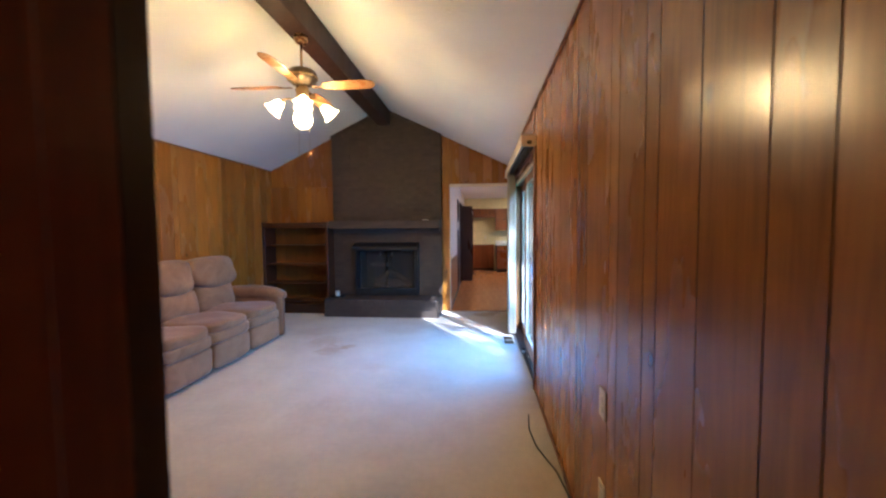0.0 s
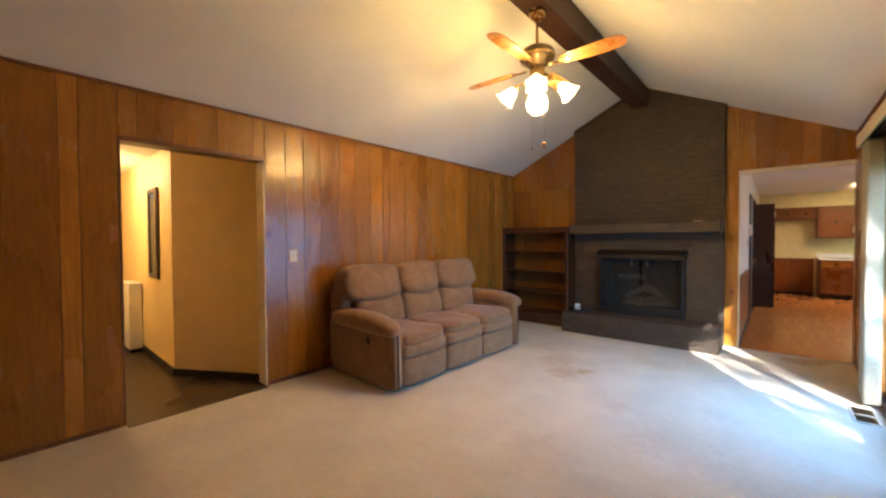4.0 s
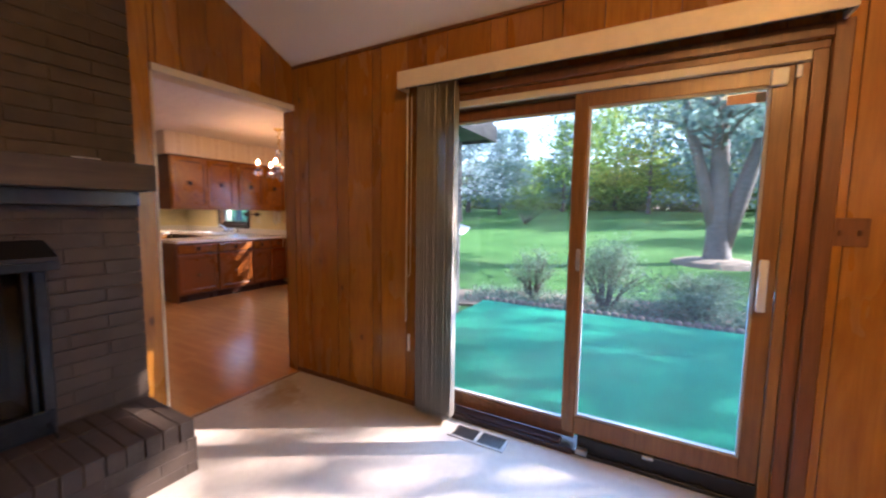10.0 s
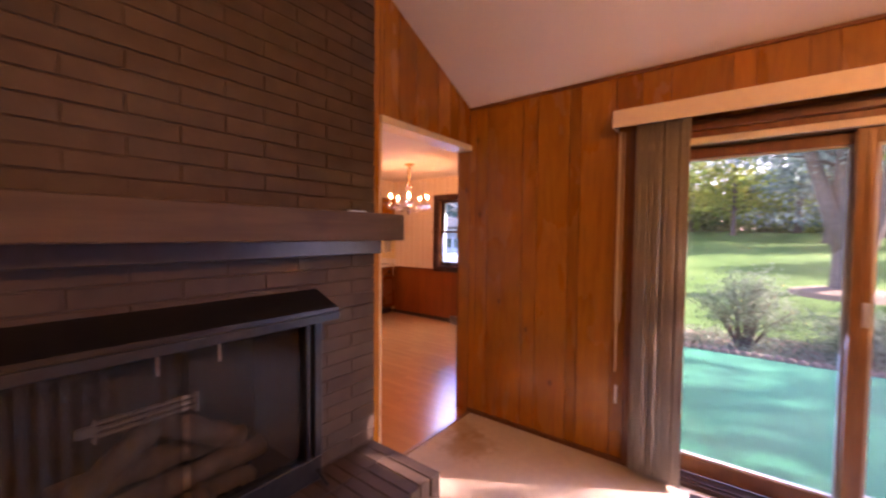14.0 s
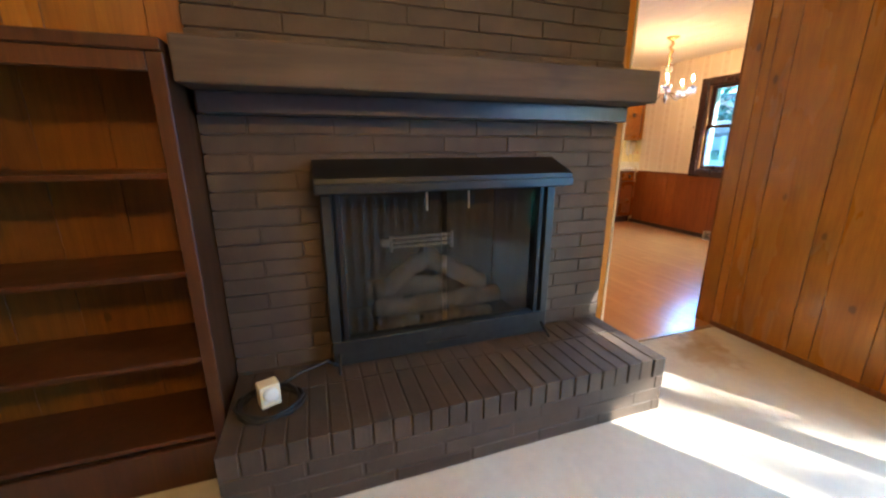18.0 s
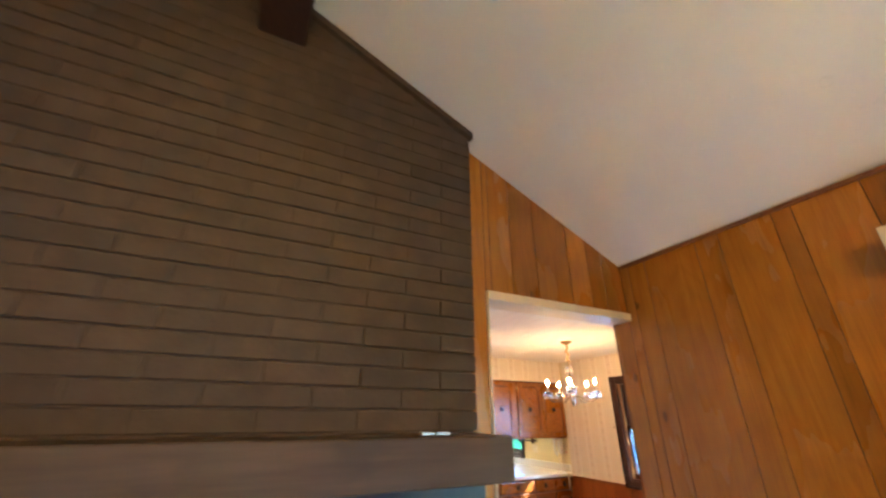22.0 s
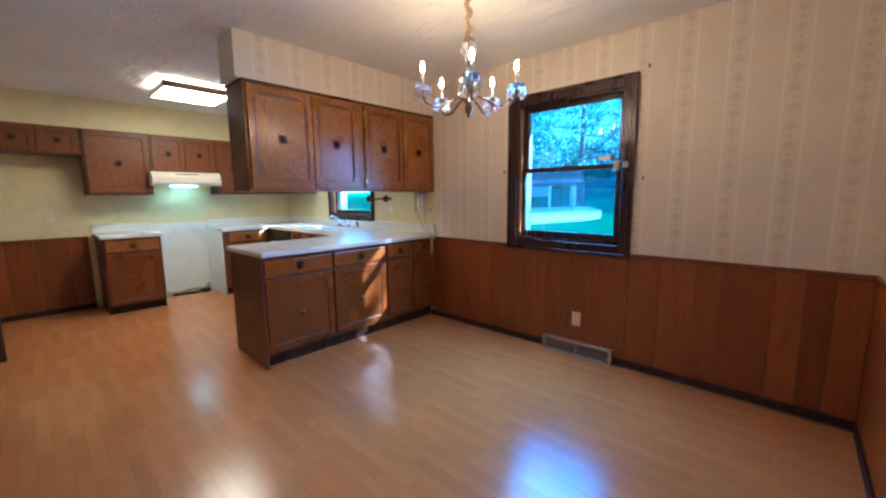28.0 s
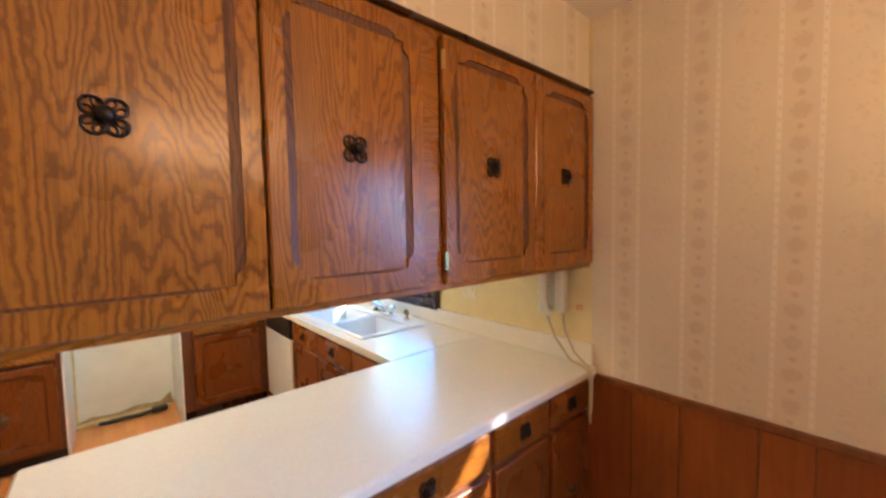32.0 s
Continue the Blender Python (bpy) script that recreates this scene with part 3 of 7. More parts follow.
# ---- building helpers ----
def solid(bm, x0, x1, y0, y1, z0, z1, bevel=0.0, seg=1):
    """Adds a box, with its edges eased if asked."""
    vs = [bm.verts.new((x, y, z)) for x in (x0, x1) for y in (y0, y1) for z in (z0, z1)]
    faces = [bm.faces.new([vs[i] for i in f]) for f in ((0, 1, 3, 2), (4, 6, 7, 5), (0, 4, 5, 1), (2, 3, 7, 6), (0, 2, 6, 4), (1, 5, 7, 3))]
    if bevel:
        edges = {e for f in faces for e in f.edges}
        bmesh.ops.bevel(bm, geom=list(edges), offset=bevel, segments=seg, affect="EDGES", profile=0.5)
    return bm


def box(x0, x1, y0, y1, z0, z1, bevel=0.0, seg=1):
    return solid(bmesh.new(), x0, x1, y0, y1, z0, z1, bevel, seg)


def boxes(rows, bevel=0.0):
    bm = bmesh.new()
    for r in rows:
        solid(bm, *r, bevel=bevel)
    return bm


def mesh_of(name, bm, material, smooth=False):
    bmesh.ops.recalc_face_normals(bm, faces=bm.faces[:])
    me = bpy.data.meshes.new(name)
    bm.to_mesh(me)
    bm.free()
    me.materials.append(material)
    if smooth:
        me.shade_smooth()
    return me


def part(name, bm, material, parent=None, label="", smooth=False):
    ob = new(name, mesh_of(name, bm, material, smooth))
    ob.parent = parent
    return tagged(ob, label)


def thing(name, label, category, at=(0, 0, 0), group="", turn=0.0):
    ob = new(name)
    ob.matrix_world = pose(*at, 0, 0, turn)
    ob.empty_display_size = 0.1
    return tagged(ob, label, category, group)


def setting(name, bm, material, label, category):
    return tagged(part(name, bm, material), label, category, kind="structure")


def lathe(profile, steps=20, at=(0, 0, 0), bm=None):
    """Turns (radius, height) pairs round the z axis."""
    bm = bm or bmesh.new()
    rings = []
    for r, z in profile:
        rings.append([bm.verts.new((at[0] + r * math.cos(2 * math.pi * k / steps), at[1] + r * math.sin(2 * math.pi * k / steps), at[2] + z)) for k in range(steps)])
    for a, b in zip(rings, rings[1:]):
        for k in range(steps):
            bm.faces.new((a[k], a[(k + 1) % steps], b[(k + 1) % steps], b[k]))
    for ring, r in ((rings[0], profile[0][0]), (rings[-1], profile[-1][0])):
        if r > 1e-4:
            bm.faces.new(ring)
    return bm


def tube(points, radius, steps=8, bm=None):
    """A round bar along a line of points; radius may be a list."""
    bm = bm or bmesh.new()
    pts = [Vector(p) for p in points]
    radii = radius if isinstance(radius, (list, tuple)) else [radius] * len(pts)
    rings, side = [], None
    for k, p in enumerate(pts):
        ahead = (pts[min(k + 1, len(pts) - 1)] - pts[max(k - 1, 0)]).normalized()
        side = ahead.orthogonal().normalized() if side is None else (side - ahead * side.dot(ahead)).normalized()
        up = ahead.cross(side)
        rings.append([bm.verts.new(p + (side * math.cos(a) + up * math.sin(a)) * radii[k]) for a in (2 * math.pi * j / steps for j in range(steps))])
    for a, b in zip(rings, rings[1:]):
        for j in range(steps):
            bm.faces.new((a[j], a[(j + 1) % steps], b[(j + 1) % steps], b[j]))
    bm.faces.new(rings[0][::-1])
    bm.faces.new(rings[-1])
    return bm


def pillow(x0, x1, y0, y1, z0, z1, power=5.0, cuts=9, bulge=(0, 0, 0)):
    """A stuffed block: a rounded box whose faces swell."""
    bm = bmesh.new()
    bmesh.ops.create_cube(bm, size=2.0)
    bmesh.ops.subdivide_edges(bm, edges=bm.edges[:], cuts=cuts, use_grid_fill=True)
    c = Vector(((x0 + x1) / 2, (y0 + y1) / 2, (z0 + z1) / 2))
    h = Vector(((x1 - x0) / 2, (y1 - y0) / 2, (z1 - z0) / 2))
    for v in bm.verts:
        u = v.co.copy()
        top = max(abs(k) for k in u)
        norm = sum(abs(k) ** power for k in u) ** (1 / power)
        p = u * (top / norm)
        swell = [1 + bulge[k] * (1 - p[(k + 1) % 3] ** 2) * (1 - p[(k + 2) % 3] ** 2) for k in range(3)]
        v.co = Vector((c.x + p.x * h.x * swell[0], c.y + p.y * h.y * swell[1], c.z + p.z * h.z * swell[2]))
    return bm


def prism(outline, depth, axis="y", at=0.0, bm=None):
    """Extrudes an outline (pairs) along an axis from at to at + depth."""
    bm = bm or bmesh.new()
    put = {"y": lambda a, b, d: (a, d, b), "x": lambda a, b, d: (d, a, b), "z": lambda a, b, d: (a, b, d)}[axis]
    near = [bm.verts.new(put(a, b, at)) for a, b in outline]
    far = [bm.verts.new(put(a, b, at + depth)) for a, b in outline]
    bm.faces.new(near)
    bm.faces.new(far[::-1])
    for k in range(len(outline)):
        j = (k + 1) % len(outline)
        bm.faces.new((near[k], far[k], far[j], near[j]))
    return bm


def board(parent, axis, a0, a1, z0, z1, face, thick, material, name="board", slope=None, soft=False):
    """One upright board with eased edges on a wall. axis: the wall's long axis; face: the board's front; thick: signed, from front to back."""
    g, c = 0.0006, 0.0016
    a0, a1 = min(a0, a1) + g, max(a0, a1) - g
    back = face + thick
    step = face + (c if thick > 0 else -c)
    cols = [(a0, back), (a0, step), (a0 + c, face), (a1 - c, face), (a1, step), (a1, back)]
    top = (lambda a: z1) if slope is None else slope
    put = (lambda a, d, z: (a, d, z)) if axis == "x" else (lambda a, d, z: (d, a, z))
    verts = [put(a, d, z0) for a, d in cols] + [put(a, d, top(a)) for a, d in cols]
    faces = [(k, k + 1, k + 7, k + 6) for k in range(5)] + [(5, 0, 6, 11), (0, 5, 4, 3, 2, 1), (6, 7, 8, 9, 10, 11)]
    me = bpy.data.meshes.new(name)
    me.from_pydata(verts, [], faces)
    me.materials.append(material)
    me.materials.append(M["soft_groove"] if soft else M["groove"])
    for k in (0, 1, 3, 4):
        me.polygons[k].material_index = 1
    ob = new(name, me)
    ob.parent = parent
    return ob


def panelled(parent, axis, edges, z0, z1, face, thick, material, slope=None, soft=False):
    for a, b in zip(edges, edges[1:]):
        board(parent, axis, a, b, z0, z1, face, thick, material, slope=slope, soft=soft)


def steps_of(start, end, widths):
    """Board edges from start to end with widths taken in turn."""
    out, k = [start], 0
    sign = 1 if end > start else -1
    while (end - out[-1]) * sign > widths[k % len(widths)] + 0.06:
        out.append(out[-1] + sign * widths[k % len(widths)])
        k += 1
    return out + [end]


WIDTHS = (0.30, 0.115, 0.23, 0.09, 0.225, 0.29, 0.10, 0.205, 0.106, 0.21)

# ---- the house: plan in metres ----
XL, XR = -3.63, 0.59          # living room, west and east faces
YS, YN = 0.288, 6.68          # south and north faces
EAVE, RIDGE_X = 2.50, -1.52   # ceiling at the walls, ridge line
PITCH = 0.475
KW, KE, KN, KS = -0.40, 3.11, 13.35, 6.80  # kitchen faces
KH = 2.44
T = 0.012                     # board thickness


def ceiling_z(x):
    return EAVE + PITCH * ((x - XL) if x < RIDGE_X else (XR - x))


RIDGE_Z = ceiling_z(RIDGE_X)

# floors
setting("floor_living", box(XL - 0.004, XR + 0.16, -1.6, 6.66, -0.12, 0.0), M["carpet"], "light beige cut-pile carpet with brown stains", "carpet")
floor_kitchen = setting("floor_kitchen", box(KW - 0.7, KE + 0.3, 6.66, KN + 0.1, -0.13, -0.009), M["oak_body"], "orange beech laminate plank floor with a soft shine", "floor")
setting("floor_hall", box(-8.0, XL - 0.005, 0.2, 3.2, -0.12, -0.004), M["hall_floor"], "dark brown sheet floor of the hall", "floor")
setting("hall_threshold", box(XL - 0.003, XL + 0.065, 1.2145, 2.235, -0.004, 0.005, 0.002), M["hall_floor"], "edge of the dark sheet floor laid over the carpet line", "threshold")
setting("threshold", box(-0.41, XR, 6.645, 6.675, -0.005, 0.006, 0.002), M["gold_trim"], "narrow wooden strip between carpet and laminate", "threshold")

# living room walls
wall_west = setting("wall_west", boxes([(XL - 0.15, XL - T, -0.1, 1.2, -0.1, 2.62), (XL - 0.15, XL - T, 2.25, 6.9, -0.1, 2.62), (XL - 0.15, XL - T, 1.2, 2.25, 2.11, 2.62)]),
                    M["trim"], "wall of honey-brown knotty wood panelling", "wall")
wall_east = setting("wall_east", boxes([(XR + T, XR + 0.16, -1.6, 3.50, -0.1, 2.62), (XR + T, XR + 0.16, 5.42, KS - T, -0.1, 2.62), (XR + T, XR + 0.16, 3.50, 5.42, 2.08, 2.62)]),
                    M["trim"], "wall of reddish-brown wood panelling beside the sliding door", "wall")
bm = boxes([(XL - 0.1, -2.05, YN + T, KS - T, -0.1, 2.44), (-0.95, -0.41, YN + T, KS - T, -0.1, 2.44), (-2.05, -0.95, YN + T, KS - T, 1.12, 2.44), (-0.41, XR + T, YN + T, KS - T, 2.20, 2.44)])
prism([(XL - 0.1, 2.44), (XR + 0.1, 2.44), (RIDGE_X, RIDGE_Z + 0.12)], KS - YN - 2 * T, "y", YN + T, bm)
wall_north = setting("wall_north", bm, M["trim"], "gable wall of wood panelling round the brick chimney", "wall")
bm = boxes([(XL - 0.1, -0.084, 0.17, YS - T, -0.1, 2.5), (-0.084, XR + 0.01, 0.17, YS - T, 2.12, 2.5)])
prism([(XL - 0.1, 2.5), (XR + 0.1, 2.5), (RIDGE_X, RIDGE_Z + 0.12)], YS - T - 0.17, "y", 0.17, bm)
wall_south = setting("wall_south", bm, M["trim"], "panelled wall with the doorway into the room", "wall")

east_edges = [YN, 6.62, 6.51, 6.21, 6.095, 5.863, 5.788, 5.565]
panelled(wall_east, "y", east_edges + [5.42], 0.0, 2.50, XR, T, M["panel"])
panelled(wall_east, "y", [5.42, 5.266, 4.978, 4.877, 4.675, 4.569, 4.359, 4.155, 4.028, 3.746, 3.645, 3.50], 2.08, 2.50, XR, T, M["panel"])
panelled(wall_east, "y", [3.50, 3.405, 3.12, 3.085, 2.968, 2.76, 2.67, 2.44, 2.15, 2.05, 1.862, 1.562, 1.473, 1.261, 1.176, 0.978, 0.774, 0.653, 0.45, 0.12, -0.1, -0.4, -0.7, -1.0, -1.3, -1.6], 0.0, 2.50, XR, T, M["panel"])
board(wall_east, "x", XR, XR + 0.16, 0.0, 2.46, KS, -T, M["panel"])
board(wall_east, "y", YN + 0.001, KS - T - 0.001, 0.0, 2.19, XR, T - 0.001, M["panel"])
panelled(wall_west, "y", steps_of(YS, 1.2, WIDTHS[3:]), 0.0, 2.50, XL, -T, M["panel"], soft=True)
panelled(wall_west, "y", steps_of(1.2, 2.25, WIDTHS[1:]), 2.13, 2.50, XL, -T, M["panel"], soft=True)
west_edges = [2.25, 2.45, 2.638, 2.826, 3.05, 3.264, 3.47, 3.66, 3.763, 4.019, 4.24, 4.428, 4.517, 4.82, 5.03, 5.325, 5.44, 5.67, 5.876, 6.10, 6.32, 6.5, YN]
panelled(wall_west, "y", west_edges, 0.0, 2.50, XL, -T, M["panel"], soft=True)
panelled(wall_north, "x", [XL, -3.46, -3.30, -3.17, -2.988, -2.881, -2.585, -2.44], 0.0, 2.196, YN, T, M["panel"], soft=True)
panelled(wall_north, "x", [XL, -3.40, -3.21, -3.02, -2.82, -2.70, -2.44], 2.199, 0, YN, T, M["panel"], slope=lambda a: ceiling_z(a) - 0.002, soft=True)
panelled(wall_north, "x", [-0.555, -0.41], 0.0, 0, YN, T, M["panel"], slope=lambda a: ceiling_z(a) - 0.002)
panelled(wall_north, "x", [-0.41, -0.375, -0.241, -0.073, 0.164, 0.314, 0.43, XR], 2.20, 0, YN, T, M["panel"], slope=lambda a: ceiling_z(a) - 0.002)
panelled(wall_south, "x", steps_of(XL, -0.084, WIDTHS), 0.0, 0, YS, -T, M["panel"], slope=lambda a: ceiling_z(a) - 0.002)

# ceilings and roof beam
bm = prism([(XL - 0.16, ceiling_z(XL - 0.16)), (RIDGE_X, RIDGE_Z), (RIDGE_X, RIDGE_Z + 0.15), (XL - 0.16, ceiling_z(XL - 0.16) + 0.15)], KS - 0.17, "y", 0.17)
prism([(RIDGE_X, RIDGE_Z), (XR + 0.17, ceiling_z(XR + 0.17)), (XR + 0.17, ceiling_z(XR + 0.17) + 0.15), (RIDGE_X, RIDGE_Z + 0.15)], KS - 0.17, "y", 0.17, bm)
setting("ceiling_living", bm, M["ceiling"], "white textured vaulted ceiling", "ceiling")
bm = boxes([(KW - 1.0, KE + 0.3, KS - 0.01, KN + 0.1, KH, KH + 0.15)])
setting("ceiling_kitchen", bm, M["ceiling_kitchen"], "white swirled plaster ceiling of the kitchen", "ceiling")
setting("ceiling_hall", box(-8.0, XL - 0.1, 0.2, 3.2, 2.33, 2.45), M["ceiling"], "white plaster ceiling of the hall", "ceiling")
setting("ridge_beam", box(RIDGE_X - 0.100, RIDGE_X + 0.102, YS, 6.585, 3.205, RIDGE_Z + 0.02, 0.006), M["beam"], "dark stained wooden ridge beam along the vault", "beam")

# entry behind the doorway
setting("wall_entry", boxes([(-1.3, -1.15, -1.6, 0.17, -0.1, 2.5), (-1.3, XR + 0.16, -1.75, -1.6, -0.1, 2.5)]), M["cream_wall"], "plain cream wall of the entry", "wall")
setting("ceiling_entry", box(-1.3, XR + 0.16, -1.75, 0.17, 2.40, 2.52), M["ceiling"], "plain white ceiling of the entry", "ceiling")
door_jamb = tagged(thing("door_jamb", "dark red-brown stained door jamb at the room's entrance", "door frame", (-0.084, 0.23, 0)), kind="structure")
part("casing", box(-0.013, 0.001, 0.032, 0.060, 0, 2.12, 0.003), M["dark_wood"], door_jamb)
part("jamb", box(0.0, 0.006, -0.062, 0.031, 0, 2.12, 0.002), M["jamb"], door_jamb)
part("stop", box(0.006, 0.018, -0.055, -0.012, 0, 2.12, 0.003), M["jamb"], door_jamb)
part("rear_casing", box(-0.07, 0.012, -0.078, -0.063, 0, 2.14, 0.003), M["jamb"], door_jamb)

# baseboards and the narrow mould under the vault
def strip(name, rows, mat, label):
    return setting(name, boxes(rows, 0.002), mat, label, "trim")


strip("baseboard_living", [(XR - 0.010, XR, 5.42, YN, 0, 0.035), (XR - 0.010, XR, YS, 3.46, 0, 0.035), (XL, XL + 0.010, 2.27, YN - 0.36, 0, 0.035), (XL, XL + 0.010, YS, 1.18, 0, 0.035)], M["trim"], "narrow stained wooden base moulding")
strip("crown_living", [(XR - 0.014, XR, YS, YN, 2.478, 2.497), (XL, XL + 0.014, YS, YN, 2.478, 2.497)], M["trim"], "narrow stained wooden moulding under the ceiling")

# cased opening to the kitchen
opening_trim = tagged(thing("door_1", "cream-painted lining of the open doorway to the kitchen", "doorway"), kind="structure")
part("header", box(-0.41, XR - 0.002, YN - 0.022, KS + 0.004, 2.155, 2.199, 0.003), M["cream_trim"], opening_trim)
part("jamb", box(-0.4095, -0.397, YN - 0.006, 6.735, 0, 2.155, 0.003), M["cream_trim"], opening_trim)
# cased opening to the hall
hall_trim = tagged(thing("door_2", "wooden lining of the open doorway to the hall", "doorway"), kind="structure")
part("header", box(XL - 0.152, XL + 0.006, 1.2, 2.25, 2.096, 2.129, 0.003), M["trim"], hall_trim)
part("jamb", box(XL - 0.152, XL + 0.004, 2.236, 2.2495, 0, 2.096, 0.003), M["cream_trim"], hall_trim)
part("jamb", box(XL - 0.152, XL + 0.004, 1.2005, 1.214, 0, 2.096, 0.003), M["trim"], hall_trim)

# hall
wall_hall = setting("wall_hall", boxes([(-7.35, -7.2, 0.3, 1.02, -0.1, 2.4), (-7.35, -7.2, 1.62, 3.2, -0.1, 2.4), (-7.35, -7.2, 1.02, 1.62, 2.08, 2.4), (-7.35, -4.6, 1.75, 1.87, -0.1, 2.4), (-7.35, XL - 0.15, 0.30, 0.42, -0.1, 2.4)]),
                    M["hall_wall"], "warm yellow painted wall of the hall", "wall")
bm = bmesh.new()
prism([(-3.781, 2.252), (-4.60, 1.745), (-4.60, 1.88), (-3.781, 2.40)], 2.42, "z", -0.05, bm)
setting("wall_hall_corner", bm, M["hall_wall"], "warm yellow slanting wall of the hall with a black base", "wall")
bm = bmesh.new()
prism([(-3.79, 2.238), (-4.60, 1.735), (-4.60, 1.745), (-3.79, 2.248)], 0.075, "z", 0.0, bm)
solid(bm, -7.2, -4.62, 1.738, 1.75, 0, 0.075)
setting("baseboard_hall", bm, M["black_metal"], "black vinyl base moulding", "trim")
hall_door = tagged(thing("door_3", "plain cream hall door, closed, in a dark frame", "door", (-7.19, 1.32, 0)), kind="structure")
part("leaf", box(-0.04, 0.0, -0.29, 0.29, 0.01, 2.06, 0.003), M["hall_door"], hall_door)
for side in (-1, 1):
    part("casing", box(-0.01, 0.018, side * 0.325 - 0.032, side * 0.325 + 0.032, 0, 2.08, 0.003), M["dark_wood"], hall_door)
part("casing", box(-0.01, 0.018, -0.357, 0.357, 2.08, 2.14, 0.003), M["dark_wood"], hall_door)
part("door_handle", lathe([(0.001, 0.0), (0.012, 0.002), (0.010, 0.025), (0.024, 0.04), (0.026, 0.055), (0.001, 0.066)], 12), M["brass"], hall_door, "round brass knob", True).matrix_basis = pose(0.0, 0.22, 0.98, 0, 90, 0)
panel = thing("wall_mirror", "tall dark-framed panel hung on the hall wall", "mirror", (-5.3, 1.742, 1.45))
part("frame", boxes([(-0.2, 0.2, -0.02, 0.0, 0.45, 0.5), (-0.2, 0.2, -0.02, 0.0, -0.5, -0.45), (-0.2, -0.15, -0.02, 0.0, -0.45, 0.45), (0.15, 0.2, -0.02, 0.0, -0.45, 0.45)], 0.002), M["dark_wood"], panel)
part("panel", box(-0.15, 0.15, -0.008, 0.0, -0.45, 0.45), M["dark_pane"], panel)
cab = thing("hall_cabinet", "low white cabinet against the hall wall", "cabinet", (-6.2, 1.61, 0))
part("body", box(-0.25, 0.25, 0.0, 0.13, 0.04, 0.85, 0.006), M["white_plastic"], cab)
part("plinth", box(-0.24, 0.24, 0.01, 0.12, 0.0, 0.04), M["black_metal"], cab)

# kitchen walls
setting("wall_kitchen_west", boxes([(KW - 0.16, KW - 0.008, 6.736, 8.91, -0.1, 2.5), (KW - 0.16, KW - 0.008, 8.91, 9.89, 2.06, 2.5), (KW - 0.16, KW - 0.008, 9.89, 10.36, -0.1, 2.5), (KW - 0.16, KW - 0.008, 10.36, 11.80, 2.06, 2.5),
                                    (KW - 0.16, KW - 0.008, 11.80, KN + 0.1, -0.1, 2.5)]), M["paper_y"], "cream striped wallpaper above wood panelling", "wall")
wall_ke = setting("wall_kitchen_east", boxes([(KE + 0.008, KE + 0.25, KS - T, 8.10, -0.3, 2.5), (KE + 0.008, KE + 0.25, 8.98, 10.0, -0.3, 2.5), (KE + 0.008, KE + 0.25, 8.10, 8.98, -0.3, 0.93), (KE + 0.008, KE + 0.25, 8.10, 8.98, 2.06, 2.5)]),
                  M["paper_y"], "cream wallpaper with pale stripes and small flowers", "wall")
setting("wall_kitchen_sink", boxes([(KE + 0.008, KE + 0.25, 10.0, 11.12, -0.3, 2.5), (KE + 0.008, KE + 0.25, 12.03, KN + 0.1, -0.3, 2.5), (KE + 0.008, KE + 0.25, 11.12, 12.03, -0.3, 1.06), (KE + 0.008, KE + 0.25, 11.12, 12.03, 1.95, 2.5)]),
        M["yellow_wall"], "pale yellow wall behind the sink", "wall")
wall_kn = setting("wall_kitchen_north", box(KW - 0.7, KE + 0.25, KN + 0.008, KN + 0.12, -0.1, 2.5), M["yellow_wall"], "pale yellow wall behind the stove space", "wall")
wall_ks = setting("wall_kitchen_south", box(XR + 0.16, KE + 0.008, KS - 0.13, KS - 0.008, -0.3, 2.5), M["paper_x"], "cream striped wallpaper above wood panelling", "wall")
setting("wall_kitchen_chimney", boxes([(-3.7, KW - 0.16, 7.26, 7.4, -0.1, 2.5), (-3.8, -3.7, KS - T, 7.4, -0.1, 2.5)]), M["soot"], "plain back of the chimney", "wall")
setting("wall_closet", boxes([(-1.1, -1.0, 10.2, 11.95, -0.1, 2.5), (-1.0, KW - 0.16, 10.2, 10.3, -0.1, 2.5), (-1.0, KW - 0.16, 11.86, 11.95, -0.1, 2.5)]), M["cream_wall"], "plain cream closet wall", "wall")
bm = boxes([(1.20, KE + 0.006, 10.015, 10.30, 2.128, KH)])
setting("soffit_peninsula", bm, M["paper_x"], "wallpapered soffit above the hanging cabinets", "soffit")
setting("soffit_far", boxes([(KW, KE + 0.006, 13.06, KN + 0.008, 2.10, KH)]), M["yellow_wall"], "pale yellow soffit above the far cabinets", "soffit")

RAIL = 0.865
w_edges = [KS, 6.944, 7.062, 7.199, 7.456, 7.593, 7.811, 8.016, 8.223, 8.334, 8.476, 8.68, 8.862, 9.022, 9.259, 9.40, 9.64, 9.82, 10.02]
panelled(wall_ke, "y", w_edges, 0.0, RAIL - 0.015, KE, 0.008, M["wainscot"])
panelled(wall_ks, "x", steps_of(XR + 0.17, KE, WIDTHS), 0.0, RAIL - 0.015, KS, -0.008, M["wainscot"])
panelled(wall_kn, "x", steps_of(KW, 0.60, WIDTHS[2:]), 0.0, RAIL - 0.015, KN, 0.008, M["wainscot"])
kw = tagged(thing("wainscot_west", "reddish wood panelling along the lower wall", "panelling"), kind="structure")
panelled(kw, "y", steps_of(6.74, 8.85, WIDTHS), 0.0, RAIL - 0.015, KW, -0.008, M["wainscot"])
panelled(kw, "y", [9.95, 10.12, 10.29], 0.0, RAIL - 0.015, KW, -0.008, M["wainscot"])
panelled(kw, "y", steps_of(11.87, KN, WIDTHS), 0.0, RAIL - 0.015, KW, -0.008, M["wainscot"])
